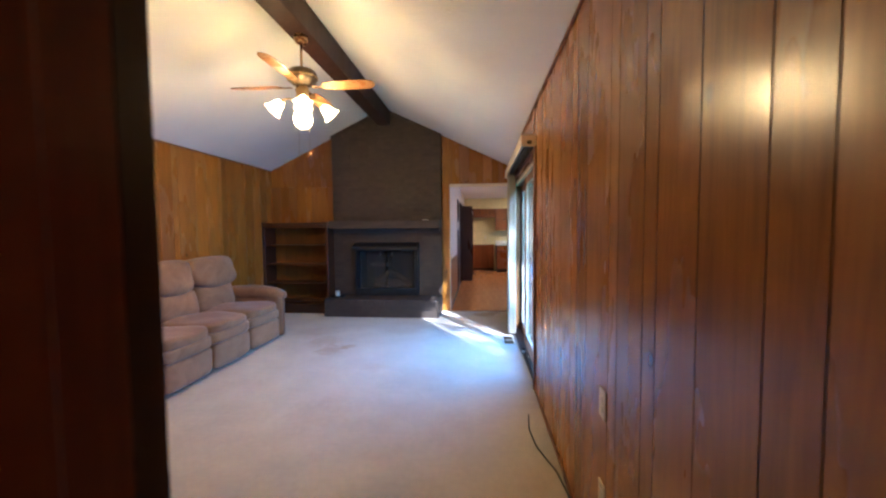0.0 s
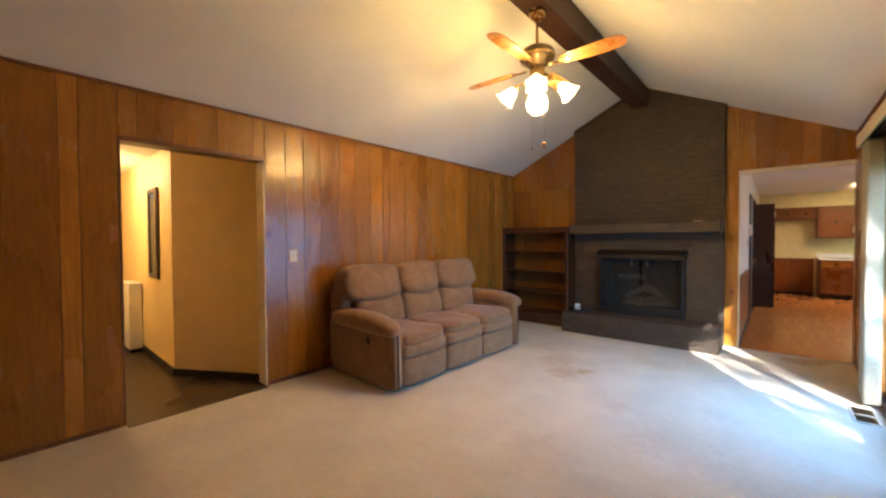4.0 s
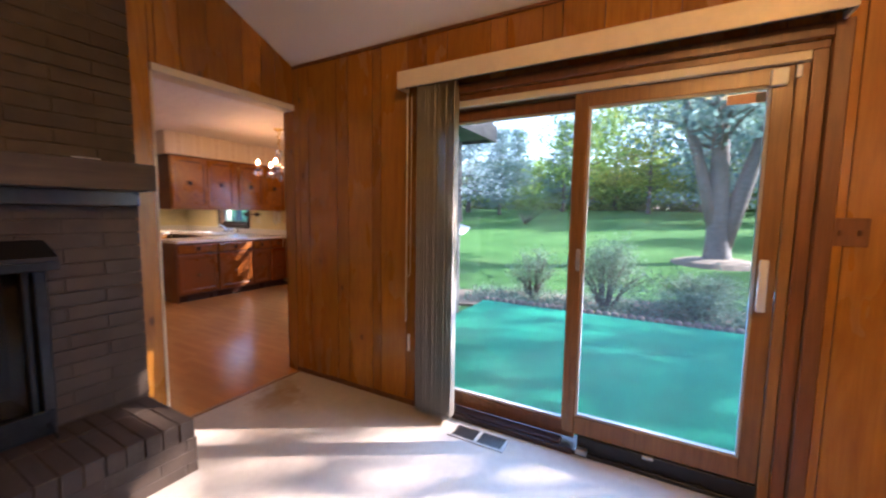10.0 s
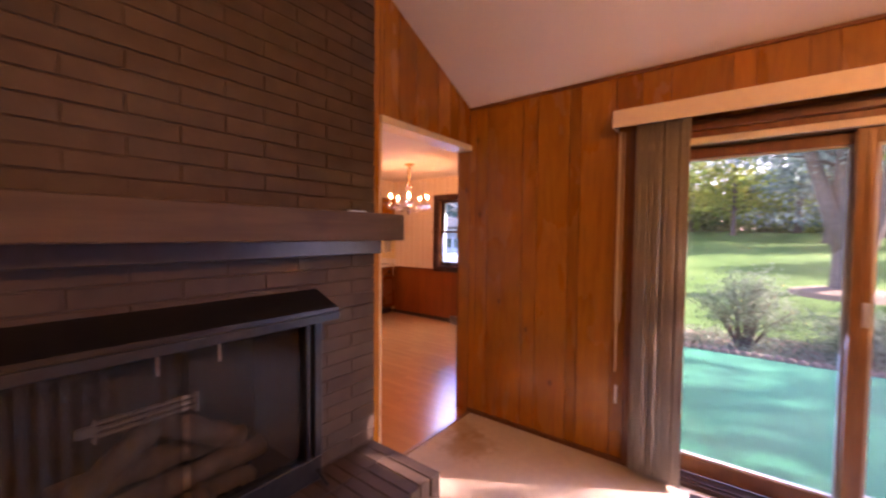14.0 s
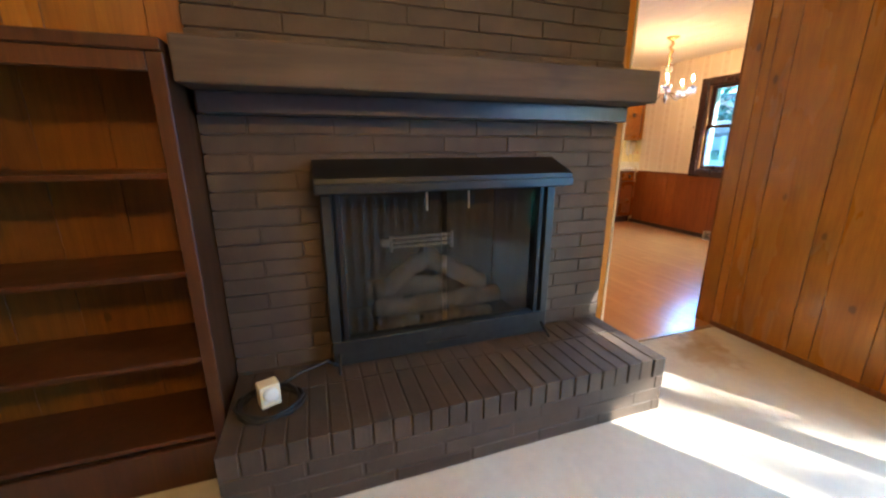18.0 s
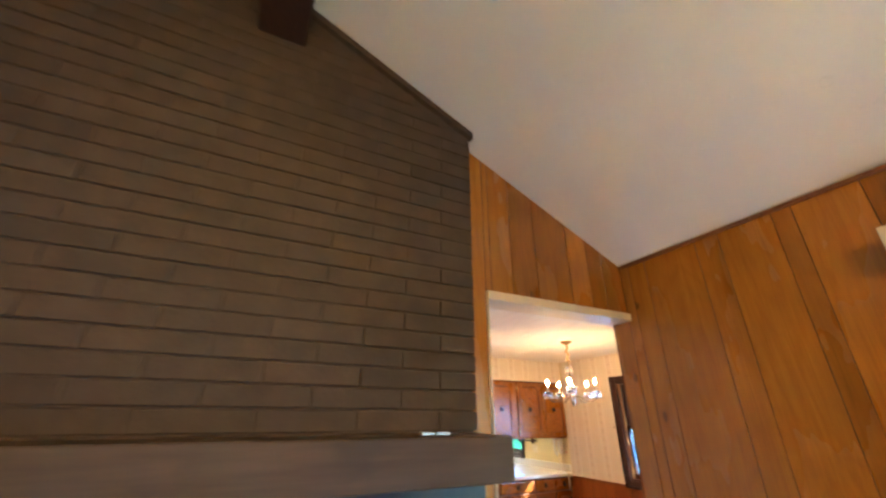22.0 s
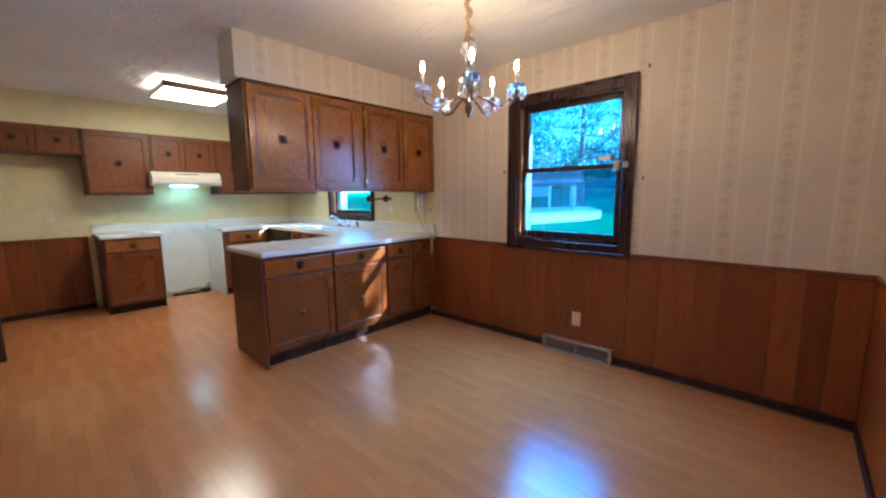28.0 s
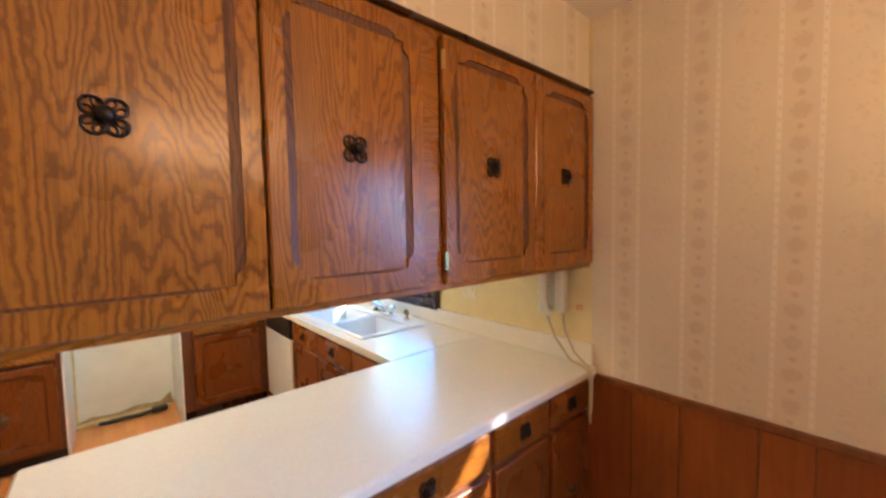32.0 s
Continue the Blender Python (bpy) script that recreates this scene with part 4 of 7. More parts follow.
strip("chair_rail", [(KE - 0.012, KE + 0.006, KS, 8.01, RAIL - 0.015, RAIL + 0.012), (KE - 0.012, KE + 0.006, 9.07, 9.975, RAIL - 0.015, RAIL + 0.012), (KW - 0.006, KW + 0.012, 6.74, 8.85, RAIL - 0.015, RAIL + 0.012), (KW - 0.006, KW + 0.012, 9.95, 10.29, RAIL - 0.015, RAIL + 0.012),
                     (KW, 0.60, KN - 0.012, KN + 0.006, RAIL - 0.015, RAIL + 0.012), (XR + 0.17, KE - 0.012, KS - 0.006, KS + 0.012, RAIL - 0.015, RAIL + 0.012)], M["trim"], "stained wooden rail on top of the panelling")
strip("baseboard_kitchen", [(KE - 0.016, KE - 0.001, KS + 0.001, 10.06, 0, 0.06), (KW + 0.001, KW + 0.012, 6.74, 8.85, 0, 0.06), (KW + 0.013, 0.60, KN - 0.012, KN - 0.001, 0, 0.06), (XR + 0.17, KE - 0.013, KS + 0.001, KS + 0.012, 0, 0.06)], M["base_mould"], "dark brown base moulding")
strip("floor_edge", [(KE - 0.026, KE - 0.0165, KS + 0.032, 8.085, 0.0, 0.008), (KE - 0.026, KE - 0.0165, 8.665, 9.98, 0.0, 0.008)], M["floor_edge"], "thin tan edge strip of the laminate floor")

# outer shell: eave, roof slab, brick wing
setting("roof", boxes([(-8.2, 0.55, -1.9, 6.9, 3.68, 3.8), (XR + 0.17, 3.88, 6.30, 6.9, 2.62, 2.74), (-1.6, 3.88, 6.9, 14.0, 2.62, 2.74)]), M["shingle"], "brown shingled roof slab of the house", "roof")
eave = setting("eave", boxes([(XR + 0.165, 1.30, -1.9, 6.30, 2.46, 2.60), (1.30, 1.36, -1.9, 6.30, 2.42, 2.66)]), M["soffit"], "grey-brown eave board above the patio door", "eave")
setting("eave_wing", boxes([(1.36, 3.84, 6.30, 6.70, 2.46, 2.60), (KE + 0.25, 3.84, 6.70, 14.0, 2.46, 2.60), (1.36, 3.90, 6.24, 6.30, 2.42, 2.66), (3.84, 3.90, 6.30, 14.0, 2.42, 2.66)]), M["soffit"], "grey-brown eave of the brick wing", "eave")
wing = setting("wall_wing", boxes([(XR + 0.165, KE + 0.36, 6.62, 6.695, -0.3, 2.46), (KE + 0.255, KE + 0.36, 6.70, 7.95, -0.3, 2.46)]), M["out_mortar"], "grey-brown brick outer wall of the wing", "wall")
verts, faces = [], []
for row in range(36):
    off = 0.11 if row % 2 else 0.0
    z = -0.28 + row * 0.0745
    x = XR + 0.17 - off
    while x < KE + 0.36:
        a, b = max(x, XR + 0.17), min(x + 0.205, KE + 0.365)
        if b - a > 0.03:
            base = len(verts)
            verts += [(p, q, r) for p in (a, b) for q in (6.611, 6.64) for r in (z, z + 0.064)]
            faces += [tuple(base + i for i in f) for f in ((0, 1, 3, 2), (4, 6, 7, 5), (0, 4, 5, 1), (2, 3, 7, 6), (0, 2, 6, 4), (1, 5, 7, 3))]
        x += 0.218
me = bpy.data.meshes.new("bricks")
me.from_pydata(verts, [], faces)
me.materials.append(M["out_brick"])
bricks = tagged(new("bricks", me), "rows of grey-brown bricks", kind="stuff")
bricks.parent = wing


# ---- chimney, hearth and mantel ----
CX0, CX1, CY = -2.455, -0.543, 6.58
FX0, FX1, FZ0, FZ1 = -2.04, -0.96, 0.29, 1.12
bm = boxes([(CX0 + 0.012, FX0, CY + 0.005, YN + T, 0, 2.45), (FX1, CX1 - 0.012, CY + 0.005, YN + T, 0, 2.45), (FX0, FX1, CY + 0.005, YN + T, FZ1, 2.45), (FX0, FX1, CY + 0.012, YN + T, 0, 0.27)])
prism([(CX0 + 0.012, 2.45), (CX1 - 0.012, 2.45), (CX1 - 0.012, ceiling_z(CX1) - 0.005), (RIDGE_X, RIDGE_Z - 0.005), (CX0 + 0.012, ceiling_z(CX0) - 0.005)], YN + T - CY - 0.005, "y", CY + 0.005, bm)
chimney = setting("chimney", bm, M["mortar"], "chimney breast of dark grey-brown painted brick", "chimney")
firebox = setting("firebox", boxes([(FX0 - 0.1, FX0, YN, 7.25, 0.2, 1.3), (FX1, FX1 + 0.1, YN, 7.25, 0.2, 1.3), (FX0, FX1, 7.15, 7.25, 0.2, 1.3), (FX0, FX1, CY + 0.02, 7.15, 0.2, 0.289), (FX0, FX1, YN, 7.15, 1.2, 1.3)]), M["soot"], "soot-black inside of the fireplace", "firebox")


def brick_mesh(w, d, h):
    """A brick with eased front edges; its origin is the lower left front corner, the front at y = 0."""
    e = 0.0022
    out = [(0, e), (e, 0), (w - e, 0), (w, e), (w, h - e), (w - e, h), (e, h), (0, h - e)]
    verts = [(a, e, b) for a, b in out] + [(min(max(a, e), w - e), 0, min(max(b, e), h - e)) for a, b in out] + [(a, d, b) for a, b in out]
    faces = [tuple(range(8, 16))] + [(k, (k + 1) % 8, 8 + (k + 1) % 8, 8 + k) for k in range(8)] + [(k, 16 + k, 16 + (k + 1) % 8, (k + 1) % 8) for k in range(8)]
    me = bpy.data.meshes.new("brick")
    me.from_pydata(verts, [], faces)
    me.materials.append(M["brick"])
    return me


def lay(parent, me, x, y, z, turn=0.0):
    ob = new("brick", me)
    ob.parent = parent
    ob.matrix_basis = pose(x, y, z, 0, 0, turn)
    return ob


PITCH_Z, PITCH_X = 0.0717, 0.3165
row, made = 0, {}
while True:
    z = 0.012 + row * PITCH_Z
    if z > RIDGE_Z:
        break
    x = -2.608 - (PITCH_X / 2 if row % 2 else 0)
    while x < CX1:
        a, b = max(x + 0.003, CX0), min(x + PITCH_X - 0.003, CX1)
        a, b = CX0 if a - CX0 < 0.055 else a, CX1 if CX1 - b < 0.055 else b
        h = PITCH_Z - 0.006
        x += PITCH_X
        if b - a < 0.056 or min(ceiling_z(a), ceiling_z(b)) < z + h + 0.012:
            continue
        if z + h > FZ0 - 0.02 and z < FZ1 - 0.03 and b > FX0 and a < FX1:
            if a < FX0 - 0.03:
                b = FX0
            elif b > FX1 + 0.03:
                a = FX1
            else:
                continue
        key = round(b - a, 3)
        made[key] = made.get(key) or brick_mesh(key, 0.09, h)
        lay(chimney, made[key], a, CY + random.uniform(-0.0025, 0.0015), z)
    row += 1

bm = prism([(CX0 - 0.012, ceiling_z(CX0) - 0.045), (RIDGE_X, RIDGE_Z - 0.045), (RIDGE_X, RIDGE_Z - 0.004), (CX0 - 0.012, ceiling_z(CX0) - 0.010)], 0.035, "y", CY - 0.025)
prism([(RIDGE_X, RIDGE_Z - 0.045), (CX1 + 0.012, ceiling_z(CX1) - 0.045), (CX1 + 0.012, ceiling_z(CX1) - 0.010), (RIDGE_X, RIDGE_Z - 0.004)], 0.035, "y", CY - 0.025, bm)
setting("chimney_trim", bm, M["mantel"], "dark brown moulding along the top of the chimney", "trim")

HX0, HX1, HY, HZ = -2.45, -0.545, 6.085, 0.288
hearth = tagged(new("hearth", mesh_of("hearth", box(HX0 + 0.012, HX1 - 0.012, HY + 0.009, CY - 0.004, 0, HZ - 0.004), M["mortar"])), "raised hearth of dark grey-brown painted brick", "hearth", kind="structure")
rowlock_f, rowlock_b, cap = brick_mesh(0.066, 0.298, 0.094), brick_mesh(0.066, 0.185, 0.094), brick_mesh(0.30, 0.09, 0.0617)
half = brick_mesh(0.145, 0.09, 0.0617)
k = 0
while HX0 + 0.073 * k + 0.066 < HX1 + 0.01:
    lay(hearth, rowlock_f, HX0 + 0.073 * k, HY + random.uniform(-0.003, 0.003), HZ - 0.094)
    lay(hearth, rowlock_b, HX0 + 0.073 * k, HY + 0.306, HZ - 0.094 + random.uniform(-0.002, 0.001))
    k += 1
for row in range(3):
    z = row * 0.0645
    h = 0.058
    stretcher = brick_mesh(0.305, 0.09, h)
    x = HX0 - (0.158 if row % 2 else 0.04)
    while x < HX1:
        a, b = max(x, HX0), min(x + 0.305, HX1)
        if b - a > 0.03:
            lay(hearth, stretcher if b - a > 0.3 else brick_mesh(b - a, 0.09, h), a, HY + 0.006 + random.uniform(-0.003, 0.003), z)
        x += 0.316
    for side_x, side_y, turn in ((HX1, HY + 0.10, 90), (HX0, CY - 0.01, -90)):
        lay(hearth, brick_mesh(0.22, 0.09, h), side_x, side_y, z, turn)
        lay(hearth, brick_mesh(0.22, 0.09, h), side_x, side_y + (0.23 if turn > 0 else -0.23), z, turn)

mantel = thing("mantel", "thick timber mantel shelf painted dark grey-brown on the chimney", "mantel", (-1.5, 6.45, 1.51))
part("shelf", box(-0.945, 0.945, -0.115, 0.128, -0.066, 0.070, 0.006, 2), M["mantel"], mantel)
# dark strip laid where the shelf's shadow falls on the brick
part("ledger", box(-0.93, 0.93, 0.04, 0.128, -0.14, -0.067, 0.004), M["ledger"], mantel)
for dx in (0.02, 0.075):
    mount = thing("mantel_bracket", "small silver metal clip lying on the mantel", "clip", (-0.85 + dx, 6.42, 1.58))
    part("clip", box(-0.025, 0.025, -0.008, 0.008, 0.0, 0.012, 0.003), M["steel"], mount)

# fireplace front
fire = thing("fireplace_screen", "dark metal fireplace front with hood, glass and mesh curtains", "fireplace", (-1.5, 6.52, 0))
bm = bmesh.new()
prism([(6.40 - 6.52, 1.100), (6.405 - 6.52, 1.137), (6.575 - 6.52, 1.205), (6.575 - 6.52, 1.108)], 1.14, "x", -0.57, bm)
part("hood", bm, M["black_metal"], fire, "matt black sloping hood")
part("hood_lip", box(-0.572, 0.572, -0.128, -0.105, 1.080, 1.118, 0.003), M["blue_black"], fire)
part("top_rail", box(-0.55, 0.55, -0.02, 0.05, 1.065, 1.107, 0.004), M["blue_black"], fire)
part("bottom_rail", box(-0.55, 0.55, -0.02, 0.05, 0.292, 0.41, 0.004), M["blue_black"], fire)
for s in (-1, 1):
    part("side_rail", box(s * 0.53 - 0.022, s * 0.53 + 0.022, -0.02, 0.05, 0.41, 1.065, 0.004), M["blue_black"], fire)
    part("inner_rail", box(s * 0.485 - 0.012, s * 0.485 + 0.012, -0.008, 0.03, 0.41, 1.065, 0.003), M["black_metal"], fire)
    part("screen_pull", tube([(s * 0.10, 0.0, 1.06), (s * 0.10, -0.004, 0.98)], 0.004, 6), M["steel"], fire)
    part("foot", tube([(s * 0.52, -0.02, 0.35), (s * 0.53, -0.09, 0.293)], 0.007, 6), M["black_metal"], fire)
    bm = bmesh.new()
    cols = []
    for k in range(61):
        x = s * (0.015 + 0.46 * k / 60)
        y = 0.05 + 0.012 * math.sin(k * 1.05 + s) + 0.004 * math.sin(k * 2.3)
        cols.append([bm.verts.new((x, y, z)) for z in (0.405, 0.62, 0.84, 1.07)])
    for a, b in zip(cols, cols[1:]):
        for j in range(3):
            bm.faces.new((a[j], b[j], b[j + 1], a[j + 1]))
    part("mesh_curtain", bm, M["mesh"], fire, "sooty metal mesh curtain", True)
part("latch", box(-0.12, 0.09, -0.028, -0.02, 0.335, 0.347, 0.003), M["black_metal"], fire)
pane = part("glass", box(-0.47, 0.47, 0.012, 0.017, 0.41, 1.065), M["fire_glass"], fire)
pane.visible_shadow = False
grate = thing("gas_log_set", "pale ceramic logs on an iron grate in the fireplace", "fire logs", (-1.5, 6.85, 0.289))
for (x, y, z, length, r, turn, tilt) in ((0.0, 0.12, 0.17, 0.66, 0.060, 3, 1), (0.04, -0.06, 0.135, 0.70, 0.052, -3, -2), (-0.13, 0.02, 0.290, 0.36, 0.055, 14, -30), (0.15, 0.02, 0.285, 0.38, 0.058, -12, 29), (-0.20, -0.13, 0.075, 0.20, 0.040, 12, 0), (0.02, -0.14, 0.072, 0.20, 0.040, -4, 0), (0.20, -0.13, 0.075, 0.22, 0.042, -8, 0)):
    bm = tube([(length * (k / 8 - 0.5), 0.012 * math.sin(k * 1.7), 0.008 * math.cos(k * 2.1)) for k in range(9)], [r * (0.8 + 0.25 * math.sin(k * 1.3 + length * 9) ** 2) for k in range(9)], 9)
    part("log", bm, M["log"], grate, "", True).matrix_basis = pose(x, y, z, 0, tilt, turn)
for k in range(9):
    part("grate_bar", tube([(-0.32 + 0.08 * k, 0.15, 0.05), (-0.32 + 0.08 * k, -0.12, 0.05), (-0.32 + 0.08 * k, -0.15, 0.10)], 0.007, 6), M["black_metal"], grate)
for s in (-0.3, 0.3):
    for y in (-0.08, 0.12):
        part("leg", box(s - 0.01, s + 0.01, y - 0.01, y + 0.01, 0.0, 0.05), M["black_metal"], grate)
rack = thing("slotted_handle", "white slotted metal grill hanging inside the fireplace glass", "grill", (-1.602, 6.60, 0.797))
for z in (0.0, 0.022, 0.044):
    part("bar", box(-0.15, 0.15, -0.008, 0.008, z, z + 0.010, 0.002), M["ceramic_bar"], rack)
for x in (-0.15, 0.15):
    part("end_plate", box(x - 0.006, x + 0.006, -0.010, 0.010, -0.018, 0.062, 0.002), M["ceramic_bar"], rack)
part("plug", box(-0.20, -0.157, -0.012, 0.012, 0.012, 0.044, 0.003), M["ceramic_bar"], rack)
timer = thing("timer_plug", "cream plug-in timer with a dial lying on the hearth", "timer", (-2.30, 6.31, 0.288), turn=20)
part("body", box(-0.037, 0.037, -0.03, 0.03, 0.015, 0.105, 0.006, 2), M["cream_plastic"], timer)
part("dial", lathe([(0.028, 0), (0.028, 0.006), (0.02, 0.010), (0.001, 0.010)], 16), M["white_plastic"], timer, "", True).matrix_basis = pose(0, -0.03, 0.070, 90, 0, 0)
for s in (-0.018, 0.018):
    part("socket", box(s - 0.008, s + 0.008, -0.033, -0.029, 0.035, 0.055, 0.001), M["white_plastic"], timer)
pts = [(-2.03, 6.50, 0.30), (-2.08, 6.50, 0.33), (-2.18, 6.44, 0.335), (-2.26, 6.42, 0.31)]
pts += [(-2.30 + (0.115 + 0.012 * math.sin(k * 0.7)) * math.cos(k * 0.45), 6.31 + (0.10 + 0.01 * math.cos(k)) * math.sin(k * 0.45), 0.298 + 0.010 * (1 + math.sin(k * 0.31))) for k in range(4, 60)]
cable = thing("coiled_cable", "black power cable coiled on the hearth round the timer", "cable", (0, 0, 0))
part("cord", tube(pts, 0.006, 6), M["rubber"], cable, "", True)

# built-in shelves beside the chimney
SX0, SX1, SY = XL + 0.002, -2.459, 6.325
shelves = thing("bookshelf", "low built-in bookshelf of dark brown wood, empty", "bookshelf", (0, 0, 0))
# boards added over the wall panelling to hold the shelves' shade
for a, b in ((SX0 + 0.046, -3.40), (-3.40, -3.19), (-3.19, -2.98), (-2.98, -2.76), (-2.76, SX1 - 0.046)):
    board(shelves, "x", a, b, 0.172, 1.522, YN - 0.010, 0.008, M["shelf_back"], "back_board")
part("top", box(SX0, SX1, SY - 0.012, YN - 0.001, 1.525, 1.56, 0.003), M["shelf"], shelves)
for z in (1.175, 0.845, 0.525, 0.205):
    part("shelf", box(SX0 + 0.046, SX1 - 0.046, SY + 0.012, YN - 0.011, z - 0.018, z, 0.002), M["shelf"], shelves)
part("upright", box(SX0, SX0 + 0.045, SY, YN - 0.001, 0.0, 1.524, 0.003), M["shelf"], shelves)
part("upright", box(SX1 - 0.045, SX1, SY, YN - 0.001, 0.0, 1.524, 0.003), M["shelf"], shelves)
part("top_rail", box(SX0 + 0.046, SX1 - 0.046, SY, SY + 0.02, 1.47, 1.524, 0.002), M["shelf"], shelves)
part("plinth", box(SX0 + 0.046, SX1 - 0.046, SY + 0.006, SY + 0.026, 0.0, 0.17, 0.002), M["shelf"], shelves)


# ---- patio door ----
door = tagged(thing("sliding_door", "golden oak framed sliding patio door, closed", "patio door"), kind="structure")
DY0, DY1, DZ = 3.50, 5.42, 2.08
fx0, fx1 = XR + 0.010, XR + 0.145
part("head", box(fx0, fx1, DY0, DY1, DZ - 0.035, DZ - 0.001, 0.003), M["trim"], door)
part("head_filler", box(fx0 + 0.031, fx1, DY0 + 0.053, DY1 - 0.033, DZ - 0.0775, DZ - 0.0355), M["trim"], door)
part("track_cover", box(fx0 - 0.006, fx0 + 0.03, DY0 + 0.054, DY1, DZ - 0.075, DZ - 0.036, 0.003), M["cream_trim"], door, "cream strip over the top track")
part("jamb", box(fx0, fx1, DY0 + 0.001, DY0 + 0.052, 0.0, DZ - 0.036, 0.003), M["trim"], door)
part("jamb_stop", box(fx0 + 0.012, fx1, DY0 + 0.053, DY0 + 0.096, 0.0, DZ - 0.079, 0.004), M["gold_trim"], door)
part("jamb", box(fx0, fx1, DY1 - 0.032, DY1 - 0.001, 0.0, DZ - 0.036, 0.003), M["gold_trim"], door)
part("sill", box(fx0 - 0.004, fx1 + 0.03, DY0 + 0.097, DY1 - 0.033, -0.02, 0.022, 0.003), M["black_metal"], door, "dark metal track")
part("sill_wood", box(XR - 0.012, fx0 - 0.005, 4.42, DY1, 0.0, 0.036, 0.004), M["base_mould"], door)
part("track_bed", box(fx0 - 0.004, XR + 0.084, 4.495, DY1 - 0.034, 0.0225, 0.046, 0.003), M["base_mould"], door)
part("track_riser", box(fx0 + 0.012, fx0 + 0.075, DY0 + 0.098, 4.40, 0.0225, 0.104, 0.003), M["black_metal"], door, "dark metal track under the sliding leaf")
part("roller", box(fx0 + 0.002, fx0 + 0.012, 4.02, 4.07, 0.085, 0.103, 0.003), M["steel"], door)


def sash(y0, y1, x, stile, mat, wide, z0):
    """One glazed leaf: two stiles, two rails and a pane."""
    z1 = DZ - 0.080
    leaf_ob = part("sash", boxes([(x, x + 0.04, y0, y0 + stile, z0, z1), (x, x + 0.04, y1 - stile, y1, z0, z1), (x, x + 0.04, y0 + stile, y1 - stile, z0, z0 + wide), (x, x + 0.04, y0 + stile, y1 - stile, z1 - stile, z1)], 0.003), mat, door)
    seal = boxes([(x + 0.006, x + 0.034, y0 + stile, y0 + stile + 0.012, z0 + wide, z1 - stile), (x + 0.006, x + 0.034, y1 - stile - 0.012, y1 - stile, z0 + wide, z1 - stile),
                  (x + 0.006, x + 0.034, y0 + stile + 0.012, y1 - stile - 0.012, z0 + wide, z0 + wide + 0.012), (x + 0.006, x + 0.034, y0 + stile + 0.012, y1 - stile - 0.012, z1 - stile - 0.012, z1 - stile)])
    part("seal", seal, M["blind"], leaf_ob)
    g = part("pane", box(x + 0.017, x + 0.022, y0 + stile + 0.01, y1 - stile - 0.01, z0 + wide + 0.01, z1 - stile - 0.01), M["pane"], leaf_ob)
    g.visible_shadow = False
    return leaf_ob


near = sash(3.598, 4.492, XR + 0.030, 0.072, M["gold_trim"], 0.105, 0.108)
far = sash(4.43, 5.388, XR + 0.085, 0.064, M["trim"], 0.095, 0.047)
part("meeting_stile", box(XR + 0.022, XR + 0.029, 4.425, 4.455, 0.11, DZ - 0.082, 0.002), M["gold_trim"], door)
part("handle", boxes([(XR - 0.006, XR + 0.029, 3.638, 3.664, 0.955, 0.98), (XR - 0.006, XR + 0.029, 3.638, 3.664, 1.125, 1.15), (XR - 0.020, XR - 0.004, 3.634, 3.668, 0.935, 1.17)], 0.005), M["white_plastic"], door, "white pull handle")
part("latch", box(XR + 0.016, XR + 0.022, 4.428, 4.450, 1.05, 1.17, 0.003), M["steel"], door)
part("sensor", box(XR + 0.005, XR + 0.029, 3.622, 3.680, 1.918, 1.990, 0.004), M["white_plastic"], door, "white alarm sensor")
part("sensor", box(XR - 0.004, XR + 0.009, 3.582, 3.602, 1.94, 1.99, 0.003), M["white_plastic"], door)
part("sticker", box(XR + 0.0415, XR + 0.0435, 3.685, 3.825, 1.862, 1.905), M["sticker_red"], door, "small orange alarm sticker")
part("sticker", box(XR + 0.0405, XR + 0.0415, 3.687, 3.722, 1.864, 1.903), M["sticker_dark"], door)
part("stop_block", box(XR - 0.02, XR + 0.02, 4.34, 4.40, 0.02, 0.05, 0.004), M["steel"], door)
for y0, y1, z0, z1 in ((3.44, 3.499, 0.0, 2.14), (5.421, 5.48, 0.0, 2.14)):
    part("casing", box(XR - 0.016, XR - 0.001, y0, y1, z0, z1, 0.004), M["trim"], door)
part("casing", box(XR - 0.016, XR - 0.001, 3.499, 5.421, 2.082, 2.14, 0.004), M["trim"], door)

valance = thing("blind_valance", "cream boxed valance of the vertical blind", "valance", (XR, 4.513, 2.188))
part("front", box(-0.125, -0.112, -1.047, 1.047, -0.052, 0.052, 0.003), M["valance"], valance)
part("top", box(-0.112, 0.0, -1.047, 1.047, 0.038, 0.050, 0.002), M["valance"], valance)
for s in (-1, 1):
    part("return", box(-0.112, 0.0, s * 1.047 - (0.012 if s > 0 else 0), s * 1.047 + (0 if s > 0 else 0.012), -0.052, 0.037, 0.002), M["valance"], valance)
part("rail", box(-0.075, -0.035, -1.05, 1.05, -0.03, 0.0, 0.002), M["black_metal"], valance)
blind = thing("vertical_blind", "grey-beige vertical blind drawn aside in a stack", "blind", (XR - 0.055, 0, 0))
